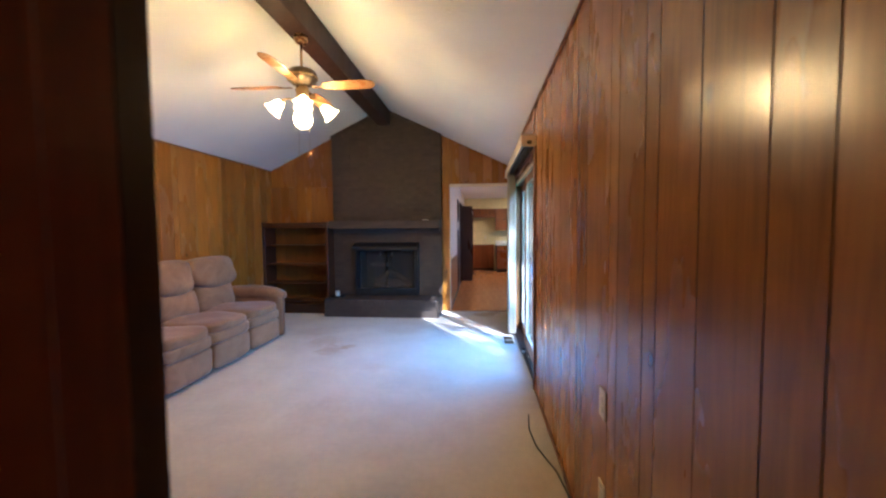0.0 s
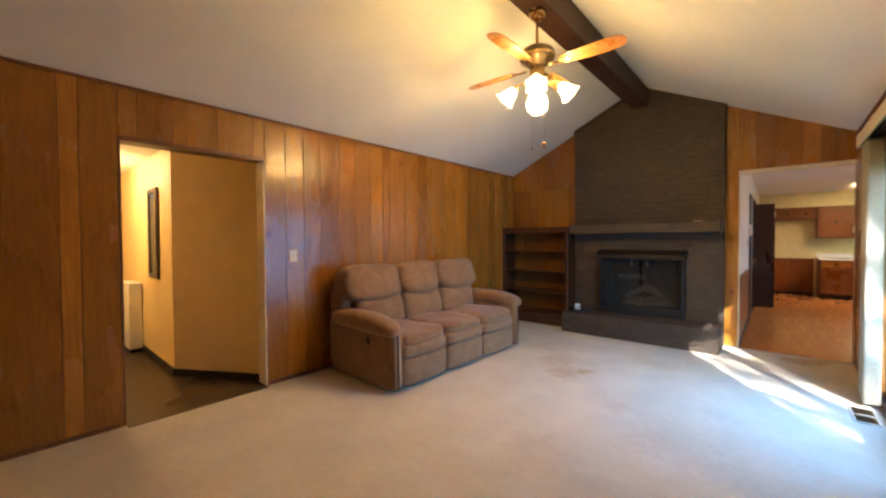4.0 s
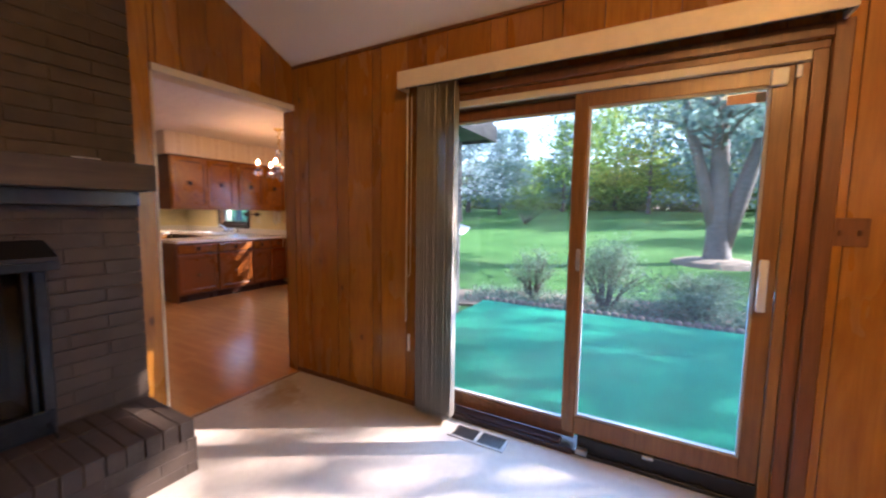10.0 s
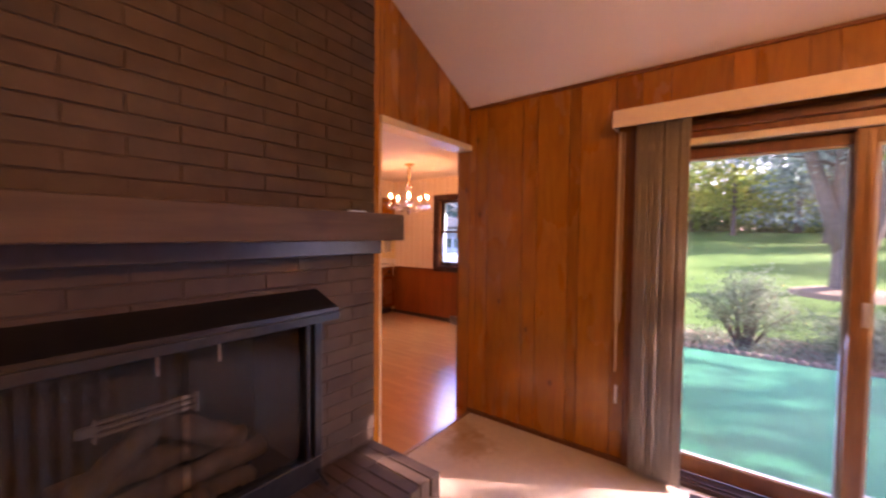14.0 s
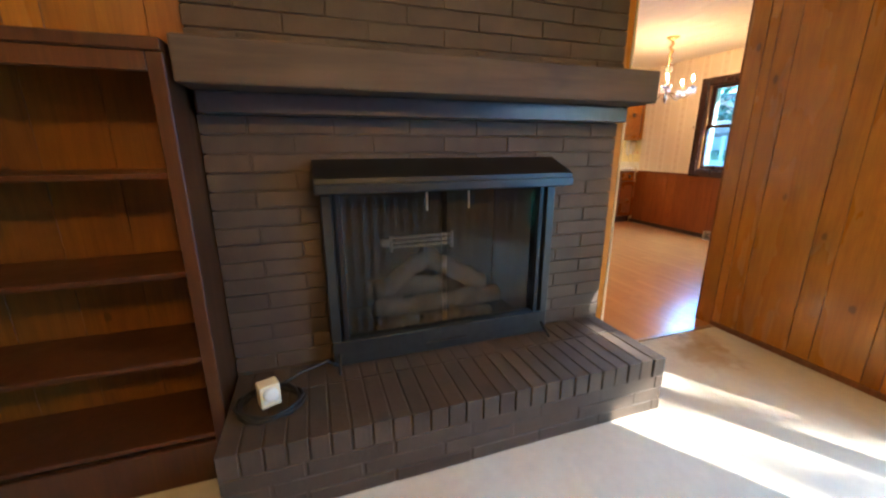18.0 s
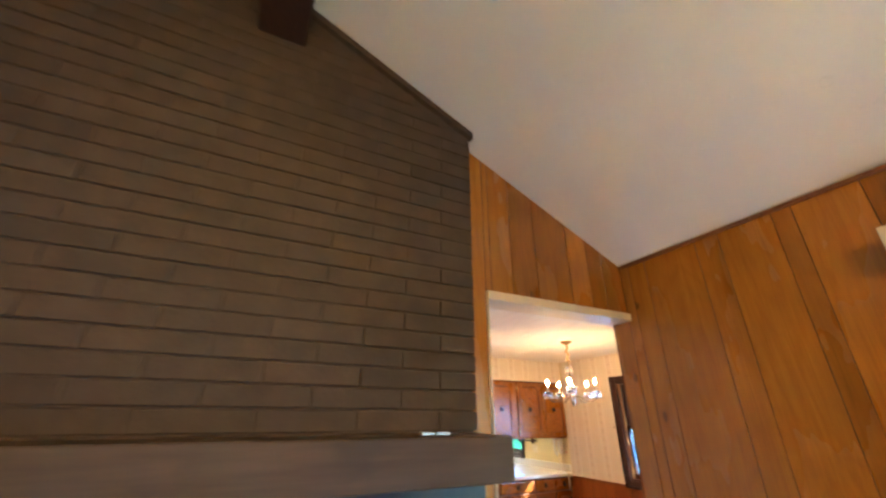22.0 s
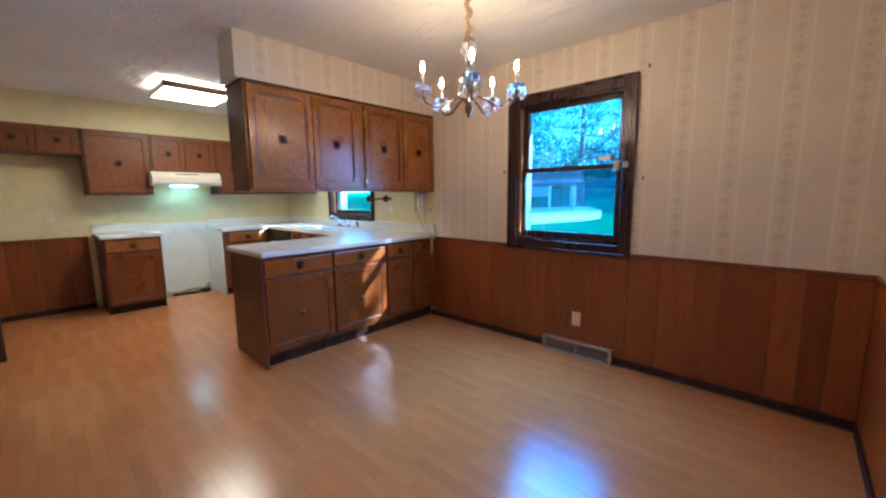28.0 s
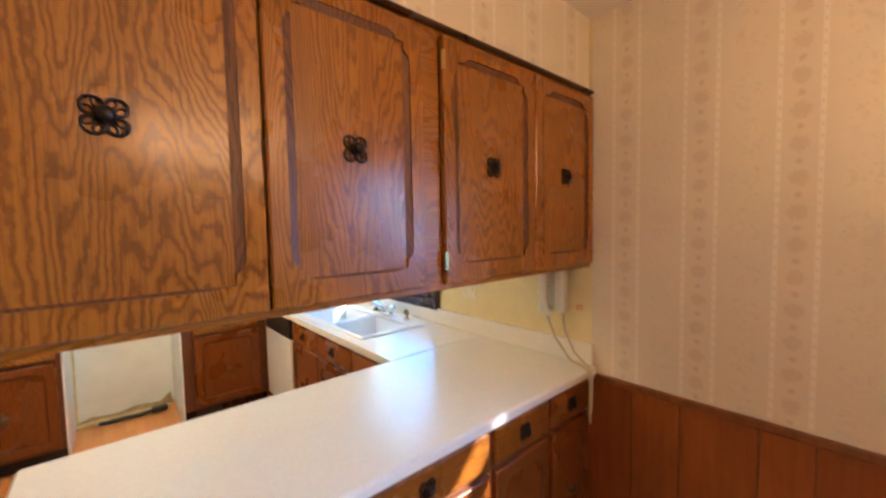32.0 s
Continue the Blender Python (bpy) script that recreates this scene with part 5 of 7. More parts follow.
for k in range(26):
    y = 5.165 + k * 0.0106
    a = radians(76 + random.uniform(-7, 7))
    bm = bmesh.new()
    cols = []
    for j in range(5):
        u = (j / 4 - 0.5) * 0.100
        w = 0.006 * math.cos(j / 4 * math.pi - math.pi / 2)
        px, py = u * math.sin(a) - w * math.cos(a), u * math.cos(a) + w * math.sin(a)
        cols.append([bm.verts.new((px, y + py, z)) for z in (0.03, 1.1, 2.15)])
    for p, q in zip(cols, cols[1:]):
        for j in range(2):
            bm.faces.new((p[j], q[j], q[j + 1], p[j + 1]))
    ob = part("slat", bm, M["blind"], blind, "", True)
    so = ob.modifiers.new("thickness", "SOLIDIFY")
    so.thickness = 0.0012
part("wand", tube([(-0.01, 5.52, 2.12), (-0.012, 5.522, 0.62)], 0.004, 6), M["cream_plastic"], blind)
part("chain", tube([(0.02, 5.535, 2.12), (0.02, 5.54, 0.95), (0.02, 5.525, 0.92), (0.02, 5.51, 0.95), (0.02, 5.505, 2.12)], 0.0022, 5), M["cream_plastic"], blind)
part("weight", box(0.018, 0.03, 5.515, 5.53, 0.40, 0.52, 0.003), M["white_plastic"], blind)


def register(at, length, depth, mat, turn=0.0, label=""):
    """A floor register with two banks of slots."""
    v = thing("floor_vent", label, "vent", at, turn=turn)
    part("frame", boxes([(-length / 2, length / 2, -depth / 2, -depth / 2 + 0.018, 0, 0.007), (-length / 2, length / 2, depth / 2 - 0.018, depth / 2, 0, 0.007), (-length / 2, -length / 2 + 0.02, -depth / 2 + 0.018, depth / 2 - 0.018, 0, 0.007),
                         (length / 2 - 0.02, length / 2, -depth / 2 + 0.018, depth / 2 - 0.018, 0, 0.007), (-0.01, 0.01, -depth / 2 + 0.018, depth / 2 - 0.018, 0, 0.007)], 0.0015), mat, v)
    part("well", box(-length / 2 + 0.01, length / 2 - 0.01, -depth / 2 + 0.01, depth / 2 - 0.01, 0.0004, 0.0016), M["black_metal"], v)
    for bank in (-1, 1):
        for k in range(9):
            x = bank * (0.022 + k * (length / 2 - 0.05) / 8)
            part("slat", box(x - 0.0016, x + 0.0016, -depth / 2 + 0.018, depth / 2 - 0.018, 0.0018, 0.006), M["bronze"], v)
    return v


register((0.47, 4.945, 0.0), 0.36, 0.15, M["vent_paint"], 90, "metal floor register in the carpet by the patio door")


def plate(name, label, category, at, face, w=0.072, h=0.115, mat="cream_plastic", kinds=("toggle",)):
    """A wall plate; face: the turn that makes its front look along -y into the room."""
    p = thing(name, label, category, at, turn=face)
    part("plate", box(-w / 2, w / 2, -0.007, 0.0, -h / 2, h / 2, 0.002), M[mat], p)
    n = len(kinds)
    for k, kind in enumerate(kinds):
        x = (k - (n - 1) / 2) * w / max(n, 1)
        if kind == "toggle":
            part("toggle", box(x - 0.005, x + 0.005, -0.018, -0.007, -0.012, 0.010, 0.002), M[mat], p)
        else:
            for z in (-0.02, 0.02):
                part("socket", box(x - 0.014, x + 0.014, -0.009, -0.007, z - 0.013, z + 0.013, 0.002), M["cream_trim"], p)
    return p


plate("light_switch", "ivory light switch plate on the panelling", "light switch", (XL, 2.517, 1.21), 90)
plate("light_switch", "brown double light switch plate by the patio door", "light switch", (XR, 3.39, 1.30), -90, 0.115, 0.115, "trim", ("toggle", "toggle"))
plate("outlet", "ivory wall outlet on the panelling", "outlet", (XR, 1.60, 0.74), -90, kinds=("socket",))
plate("outlet", "ivory wall outlet low on the panelling", "outlet", (XR, 1.60, 0.36), -90, kinds=("socket",))
lead = thing("loose_cable", "thin black cable hanging from the wall onto the carpet", "cable")
part("cord", tube([(0.44, 2.71, 0.14), (0.44, 2.68, 0.05), (0.47, 2.55, 0.008), (0.51, 2.42, 0.006), (0.55, 2.30, 0.006), (0.572, 2.10, 0.008), (0.578, 1.9, 0.02)], 0.005, 6), M["rubber"], lead, "", True)
# ---- sofa ----
def shaped(bm, change):
    """Moves every point of a mesh by a rule."""
    for v in bm.verts:
        v.co = Vector(change(v.co.x, v.co.y, v.co.z))
    return bm


sofa = thing("sofa", "three-seat reclining sofa in tan brushed suede", "sofa", (0, 0, 0))
S = M["suede"]
sx0, sx1 = -3.56, -2.53
part("base", pillow(sx0 + 0.06, sx1 - 0.06, 2.93, 4.90, 0.02, 0.34, 10, 6), S, sofa, "", True)
seats = [(2.965, 3.583), (3.583, 4.205), (4.205, 4.850)]
for n, (y0, y1) in enumerate(seats):
    mid, half = (y0 + y1) / 2, (y1 - y0) / 2
    crown = lambda x, y, z: (x + 0.007 * (1 - ((y - mid) / half) ** 2) * (1 if x > -2.7 else 0), y, z + (0.012 * math.sin(x * 9 + n * 2) * math.sin(y * 11 + n) if z > 0.44 else 0))
    bm = pillow(-3.25, sx1 + 0.012, y0 + 0.003, y1 - 0.003, 0.388, 0.500, 5.0, 13, (0.0, 0.0, 0.42))
    part("seat_cushion", shaped(bm, crown), S, sofa, "", True)
    bm = pillow(-2.82, sx1 + 0.014, y0 + 0.005, y1 - 0.005, 0.288, 0.412, 6.0, 10, (0.04, 0, 0))
    part("front_roll", shaped(bm, crown), S, sofa, "", True)
    bm = pillow(-2.68, sx1 + 0.002, y0 + 0.008, y1 - 0.008, 0.030, 0.296, 7.0, 10, (0.12, 0, 0))
    part("footrest", shaped(bm, crown), S, sofa, "", True)
    lo, hi = (y0 - 0.115 if n == 0 else y0 + 0.004), (y1 + 0.115 if n == 2 else y1 - 0.004)
    c, w = (lo + hi) / 2, (hi - lo) / 2

    def head(x, y, z):
        """A wide upper cushion: smiling lower edge, rounded shoulders, soft dimples."""
        u = (y - c) / w
        low = max(0.0, min(1.0, (0.06 - z) / 0.22))
        high = max(0.0, min(1.0, (z - 0.02) / 0.19))
        dent = 0.012 * math.sin(y * 8.3 + n * 1.7) * math.cos(z * 13 + n) if x > 0 else 0.0
        return (x + 0.035 * low * (1 if x > 0 else 0) + dent, y, z + 0.052 * u * u * low - 0.012 * abs(u) ** 5 * high)

    bm = pillow(-0.13, 0.15, lo, hi, -0.185, 0.215, 4.6, 13, (0.24, 0.0, 0.03))
    part("head_cushion", shaped(bm, head), S, sofa, "", True).matrix_basis = pose(-3.335, 0, 0.885, 0, -9, 0)

    def lumbar(x, y, z):
        u = (y - mid) / half
        return (x, y, z + 0.045 * u * u * max(0.0, z / 0.14))

    bm = pillow(-0.12, 0.115, y0 + 0.002, y1 - 0.002, -0.17, 0.150, 4.4, 11, (0.20, 0.0, 0.0))
    part("lumbar_cushion", shaped(bm, lumbar), S, sofa, "", True).matrix_basis = pose(-3.245, 0, 0.60, 0, -12, 0)
part("back_shell", pillow(sx0 - 0.02, -3.27, 2.855, 4.965, 0.05, 1.02, 6, 9), S, sofa, "", True)
for y0, y1, out in ((2.780, 2.968, -1), (4.848, 5.020, 1)):
    face = (y0 + y1) / 2

    def side(x, y, z):
        """The arm's body narrows toward the floor on its outer side."""
        return (x, y - out * (0.045 + 0.015 * max(0.0, (0.45 - z) / 0.45)) * (1 if (y - face) * out > 0 else 0) * min(1.0, max(0.0, (0.66 - z) / 0.10)), z)

    part("arm", shaped(pillow(sx0 + 0.03, sx1 + 0.002, y0 + 0.010, y1 - 0.006, 0.02, 0.60, 9, 11), side), S, sofa, "", True)

    def pad(x, y, z):
        """The arm's padded top: thick and rolling over at the front, thinner at the back."""
        ahead = max(0.0, min(1.0, (x + 2.80) / 0.30))
        return (x, y + out * 0.010 * ahead, z + 0.016 * math.sin(min(1.0, (x + 3.45) / 0.9) * math.pi) - 0.030 * ahead * ahead * (1 if z < 0.60 else 0.6))

    part("arm_pad", shaped(pillow(sx0 + 0.10, sx1 + 0.038, y0 - 0.014, y1 + 0.014, 0.505, 0.668, 2.9, 13, (0, 0, 0.14)), pad), S, sofa, "", True)
    bulge = shaped(pillow(sx1 - 0.075, sx1 + 0.011, y0 + 0.024, y1 - 0.014, 0.030, 0.555, 7, 10, (0.12, 0, 0)), side)
    part("arm_front", bulge, S, sofa, "", True)
handle = part("recliner_handle", lathe([(0.030, 0), (0.032, 0.006), (0.022, 0.012), (0.018, 0.006), (0.001, 0.006)], 14), M["rubber"], sofa, "black oval recliner pull", True)
handle.matrix_basis = pose(-2.86, 2.838, 0.435, 90, 0, 0) @ Matrix.Diagonal((0.8, 1.3, 1, 1))

# ---- ceiling fan ----
fan = thing("ceiling_fan", "brass ceiling fan with four wooden blades and lit glass shades", "ceiling fan", (RIDGE_X, 3.53, -0.03))
part("canopy", lathe([(0.018, 3.165), (0.045, 3.172), (0.064, 3.200), (0.066, 3.236)], 20), M["brass"], fan, "", True)
part("rod", tube([(0, 0, 3.18), (0, 0, 2.93)], 0.011, 10), M["brass"], fan, "", True)
part("motor", lathe([(0.03, 2.945), (0.07, 2.935), (0.112, 2.925), (0.135, 2.90), (0.14, 2.862), (0.128, 2.832), (0.09, 2.822), (0.085, 2.80), (0.05, 2.785)], 28), M["bronze"], fan, "", True)
part("motor_band", lathe([(0.136, 2.872), (0.144, 2.868), (0.144, 2.858), (0.136, 2.854)], 28), M["brass"], fan, "", True)
part("light_kit", lathe([(0.05, 2.785), (0.062, 2.75), (0.055, 2.70), (0.065, 2.66), (0.062, 2.625), (0.04, 2.60), (0.02, 2.57)], 20), M["brass"], fan, "", True)
for k in range(4):
    turn = 271 + 90 * k
    outline = [(0.20, -0.045), (0.30, -0.062), (0.50, -0.072), (0.62, -0.066), (0.665, -0.045), (0.68, 0.0), (0.665, 0.045), (0.62, 0.066), (0.50, 0.072), (0.30, 0.062), (0.20, 0.045)]
    bm = prism(outline, 0.007, "z", -0.0035)
    blade = part("blade", bm, M["fan_wood"], fan)
    blade.matrix_basis = pose(0, 0, 2.785, 0, 0, turn) @ pose(0, 0, 0, -12, 0, 0)
    iron = part("blade_iron", prism([(0.10, -0.018), (0.17, -0.016), (0.26, -0.035), (0.28, 0.0), (0.26, 0.035), (0.17, 0.016), (0.10, 0.018)], 0.006, "z", -0.011), M["brass"], fan)
    iron.matrix_basis = pose(0, 0, 2.785, 0, 0, turn) @ pose(0, 0, 0, -10, 0, 0)
    b = radians(turn + 25)
    cb, sb = math.cos(b), math.sin(b)
    part("lamp_arm", tube([(0.05 * cb, 0.05 * sb, 2.64), (0.11 * cb, 0.11 * sb, 2.665), (0.155 * cb, 0.155 * sb, 2.655), (0.172 * cb, 0.172 * sb, 2.632)], 0.009, 8), M["brass"], fan, "", True)
    seat = pose(0.172 * cb, 0.172 * sb, 2.632, 0, 0, math.degrees(b)) @ pose(0, 0, 0, 0, -44, 0)
    part("socket", lathe([(0.018, 0.012), (0.026, 0.004), (0.026, -0.016), (0.012, -0.02)], 14), M["brass"], fan, "", True).matrix_basis = seat
    bm = bmesh.new()
    rings = []
    for r, z, flare in ((0.024, -0.008, 0.0), (0.036, -0.022, 0.0), (0.048, -0.055, 0.002), (0.052, -0.085, 0.004), (0.064, -0.115, 0.008), (0.076, -0.132, 0.012)):
        rings.append([bm.verts.new(((r + flare * math.cos(6 * t)) * math.cos(t), (r + flare * math.cos(6 * t)) * math.sin(t), z)) for t in (2 * math.pi * j / 36 for j in range(36))])
    for p, q in zip(rings, rings[1:]):
        for j in range(36):
            bm.faces.new((p[j], p[(j + 1) % 36], q[(j + 1) % 36], q[j]))
    shade = part("shade", bm, M["lit_shade"], fan, "lit frosted tulip glass with a ruffled rim", True)
    shade.matrix_basis = seat
    lamp = part("bulb", lathe([(0.012, -0.018), (0.016, -0.035), (0.024, -0.058), (0.024, -0.075), (0.014, -0.090), (0.001, -0.095)], 14), M["fan_bulb"], shade, "lit bulb", True)
part("globe", lathe([(0.03, 2.58), (0.064, 2.555), (0.086, 2.50), (0.076, 2.445), (0.040, 2.410), (0.001, 2.400)], 24), M["lit_shade"], fan, "lit frosted glass globe", True)
part("bulb", lathe([(0.012, 2.57), (0.016, 2.55), (0.024, 2.52), (0.024, 2.50), (0.014, 2.485), (0.001, 2.48)], 14), M["fan_bulb"], fan, "lit bulb", True)
for x, y, z, fob in ((0.04, 0.045, 2.19, "wood"), (-0.02, -0.05, 2.145, "brass")):
    chain = part("pull_chain", tube([(x, y, 2.66), (x, y, z)], 0.0012, 5), M["brass"], fan)
    if fob == "wood":
        part("fob", lathe([(0.004, z + 0.002), (0.016, z - 0.010), (0.016, z - 0.035), (0.010, z - 0.055), (0.001, z - 0.058)], 12, (x, y, 0)), M["fan_wood"], chain, "turned wooden fob", True)
    else:
        part("fob", lathe([(0.003, z + 0.002), (0.008, z - 0.012), (0.005, z - 0.03), (0.001, z - 0.034)], 10, (x, y, 0)), M["brass"], chain, "small brass fob", True)

# ---- kitchen and dining things ----
def window(name, y0, y1, z0, z1, label, casing):
    """A double-hung window in the east wall: casing, frame, two sashes with panes."""
    w = tagged(thing(name, label, "window"), kind="structure")
    x = KE
    c = casing
    part("window_frame", boxes([(x - 0.014, x + 0.004, y0 - c, y0, z0 - c, z1 + c), (x - 0.014, x + 0.004, y1, y1 + c, z0 - c, z1 + c), (x - 0.014, x + 0.004, y0, y1, z1, z1 + c), (x - 0.014, x + 0.004, y0, y1, z0 - c, z0)], 0.005), M["dark_wood"], w, "dark stained wooden casing")
    part("back_band", boxes([(x - 0.026, x + 0.004, y0 - c - 0.012, y0 - c + 0.010, z0 - c - 0.012, z1 + c + 0.012), (x - 0.026, x + 0.004, y1 + c - 0.010, y1 + c + 0.012, z0 - c - 0.012, z1 + c + 0.012),
                             (x - 0.026, x + 0.004, y0 - c + 0.011, y1 + c - 0.011, z1 + c - 0.010, z1 + c + 0.012), (x - 0.026, x + 0.004, y0 - c + 0.011, y1 + c - 0.011, z0 - c - 0.012, z0 - c + 0.010)], 0.003), M["dark_wood"], w)
    part("liner", boxes([(x + 0.005, x + 0.14, y0 - 0.004, y0 + 0.012, z0, z1), (x + 0.005, x + 0.14, y1 - 0.012, y1 + 0.004, z0, z1), (x + 0.005, x + 0.14, y0 + 0.012, y1 - 0.012, z1 - 0.012, z1 + 0.004), (x + 0.005, x + 0.16, y0 + 0.012, y1 - 0.012, z0 - 0.004, z0 + 0.016)]), M["dark_wood"], w)
    part("track", boxes([(x + 0.02, x + 0.05, y1 - 0.028, y1 - 0.013, z0 + 0.017, z1 - 0.013)]), M["gold_trim"], w, "pale wooden sash track")
    mid = (z0 + z1) / 2 + 0.025
    for k, (a, b, dx) in enumerate(((z0 + 0.018, mid + 0.018, 0.045), (mid - 0.018, z1 - 0.014, 0.085))):
        s = 0.042
        p, q = y0 + 0.014, y1 - 0.014
        sa = part("sash", boxes([(x + dx, x + dx + 0.034, p, p + s, a, b), (x + dx, x + dx + 0.034, q - s, q, a, b), (x + dx, x + dx + 0.034, p + s, q - s, a, a + (0.055 if k == 0 else 0.036)), (x + dx, x + dx + 0.034, p + s, q - s, b - 0.036, b)], 0.003), M["dark_wood"], w)
        g = part("pane", box(x + dx + 0.015, x + dx + 0.019, p + s - 0.004, q - s + 0.004, a + 0.03, b - 0.03), M["blue_pane"], sa)
        g.visible_shadow = False
    if name == "window_1":
        sc = part("insect_screen", box(x + 0.125, x + 0.128, y0 + 0.013, y1 - 0.013, z0 + 0.018, mid + 0.01), M["screen"], w, "grey insect screen over the lower half")
        sc.visible_shadow = False
    return w, mid


win1, mid1 = window("window_1", 8.10, 8.98, 0.93, 2.06, "dark-framed double-hung window above the panelling", 0.072)
part("sensor", box(KE + 0.012, KE + 0.044, 8.125, 8.165, mid1 - 0.035, mid1 + 0.035, 0.004), M["white_plastic"], win1, "white alarm sensor")
part("sensor", box(KE - 0.03, KE - 0.012, 8.055, 8.09, mid1 - 0.02, mid1 + 0.02, 0.003), M["white_plastic"], win1)
part("sash_lock", box(KE + 0.05, KE + 0.075, 8.52, 8.57, mid1 + 0.019, mid1 + 0.032, 0.003), M["bronze"], win1)
part("sticker", box(KE + 0.097, KE + 0.099, 8.19, 8.31, mid1 + 0.05, mid1 + 0.085), M["white_plastic"], win1, "small pale alarm sticker")
part("sticker", box(KE + 0.0955, KE + 0.097, 8.185, 8.22, mid1 + 0.047, mid1 + 0.088), M["sticker_dark"], win1)
window("window_2", 11.12, 12.03, 1.06, 1.95, "dark-framed window above the kitchen sink", 0.05)
hooks = ((7.955, 2.17), (9.11, 1.52), (7.955, 1.42))
for y, z in hooks:
    bracket = thing("curtain_bracket", "tiny metal curtain bracket on the wallpaper", "bracket", (KE + 0.008, y, z))
    part("hook", box(-0.018, 0.0, -0.006, 0.006, -0.012, 0.012, 0.002), M["bronze"], bracket)


def arched(w, h, margin, r, n=6):
    """Outline of a door's sunk panel: square below, rounded shoulders above."""
    a, b, c, d = margin, w - margin, margin, h - margin
    pts = [(a, c), (b, c)]
    for k in range(n + 1):
        t = math.pi / 2 * k / n
        pts.append((b - r + r * math.cos(t), d - r + r * math.sin(t)))
    for k in range(n + 1):
        t = math.pi / 2 + math.pi / 2 * k / n
        pts.append((a + r + r * math.cos(t), d - r + r * math.sin(t)))
    return pts


def stopped(w, h, margin):
    """Outline of a square panel opening with points where its chamfers stop, and how far each point's chamfer runs out."""
    a, b, c, d = margin, w - margin, margin, h - margin
    pts = []
    for (x0, z0), (x1, z1), nx, nz in (((a, c), (b, c), 0, -0.3), ((b, c), (b, d), 1, 0), ((b, d), (a, d), 0, 1), ((a, d), (a, c), -1, 0)):
        length = math.hypot(x1 - x0, z1 - z0)
        for s, out in ((0.0, 0.0), (0.022, 0.001), (0.030, 0.012), (0.046, 0.020), (length / 2, 0.020), (length - 0.046, 0.020), (length - 0.030, 0.012), (length - 0.022, 0.001)):
            px, pz = x0 + (x1 - x0) * s / length, z0 + (z1 - z0) * s / length
            pts.append(((px, pz), (px + nx * out, pz + nz * out)))
    return pts


def door_bm(w, h, margin=0.055, r=0.06, sink=0.008):
    """Door frame with an arched opening, or a square one with stopped chamfers where r is 0; front at y = 0, origin at its lower left."""
    bm = bmesh.new()
    cx, cz = w / 2, h / 2
    if r:
        inner = arched(w, h, margin, r)
        grow = [(cx + (px - cx) * (1 - 0.024 / w), cz + (pz - cz) * (1 - 0.024 / h)) for px, pz in inner]
    else:
        pairs = stopped(w, h, margin)
        inner, grow = [q for _, q in pairs], [p for p, _ in pairs]
        sink = 0.0078
    outer = []
    for px, pz in inner:
        dx, dz = px - cx, pz - cz
        k = min((w / 2) / abs(dx) if abs(dx) > 1e-6 else 9, (h / 2) / abs(dz) if abs(dz) > 1e-6 else 9)
        outer.append((cx + dx * k, cz + dz * k))
    for corner in ((0, 0), (w, 0), (w, h), (0, h)):
        best = min(range(len(outer)), key=lambda k: (outer[k][0] - corner[0]) ** 2 + (outer[k][1] - corner[1]) ** 2)
        outer[best] = corner
    e = 0.004
    shrink = lambda p: (min(max(p[0], e), w - e), min(max(p[1], e), h - e))
    rings = [[(*p, 0.019) for p in outer], [(*p, e) for p in outer], [(*shrink(p), 0.0) for p in outer], [(*p, 0.0) for p in inner]]
    rings += [[(*p, 0.004) for p in inner], [(*p, sink) for p in grow]]
    vs = [[bm.verts.new((a, d, b)) for a, b, d in ring] for ring in rings]
    n = len(inner)
    for p, q in zip(vs, vs[1:]):
        for k in range(n):
            bm.faces.new((p[k], p[(k + 1) % n], q[(k + 1) % n], q[k])).material_index = 1 if q is vs[5] or q is vs[4] else 0
    bm.faces.new(vs[0][::-1])
    return bm, grow


def knob_parts(parent, x, z, size=1.0, y=0.0):
    """A pierced iron backplate of four rings with a domed knob."""
    bm = bmesh.new()
    for k in range(4):
        a = k * math.pi / 2 + math.pi / 4
        lobe = [(a, 0.0235, 0.0165, 0.0170, 0.0034), (a - 0.36, 0.0255, 0.0085, 0.0062, 0.0024), (a + 0.36, 0.0255, 0.0085, 0.0062, 0.0024)]
        for turn_, off, long, wide, thick in lobe:
            ca, sa = math.cos(turn_), math.sin(turn_)
            ring = [(off + long * math.cos(t), wide * math.sin(t)) for t in (2 * math.pi * j / 12 for j in range(13))]
            tube([(x + size * (u * ca - v * sa), y - 0.003, z + size * (u * sa + v * ca)) for u, v in ring], thick * size, 5, bm)
    tube([(x + size * 0.011 * math.cos(t), y - 0.003, z + size * 0.011 * math.sin(t)) for t in (2 * math.pi * j / 12 for j in range(13))], 0.0055 * size, 5, bm)
    part("backplate", bm, M["knob_iron"], parent, "black pierced iron plate", True)
    bm = lathe([(0.006, 0.0), (0.006, 0.012), (0.015, 0.018), (0.016, 0.024), (0.010, 0.029), (0.001, 0.031)], 12)
    bmesh.ops.transform(bm, matrix=pose(x, y, z, 90, 0, 0) @ Matrix.Scale(size, 4), verts=bm.verts[:])
    part("knob", bm, M["knob_iron"], parent, "black iron knob", True)


def small_knob(parent, x, z, y=0.0):
    """A little domed bronze knob on a round rosette."""
    bm = lathe([(0.021, 0.0), (0.021, 0.002), (0.014, 0.004), (0.006, 0.006), (0.006, 0.014), (0.013, 0.019), (0.0135, 0.024), (0.008, 0.028), (0.001, 0.029)], 14)
    bmesh.ops.transform(bm, matrix=pose(x, y, z, 90, 0, 0), verts=bm.verts[:])
    part("knob", bm, M["bronze"], parent, "small worn bronze knob", True)


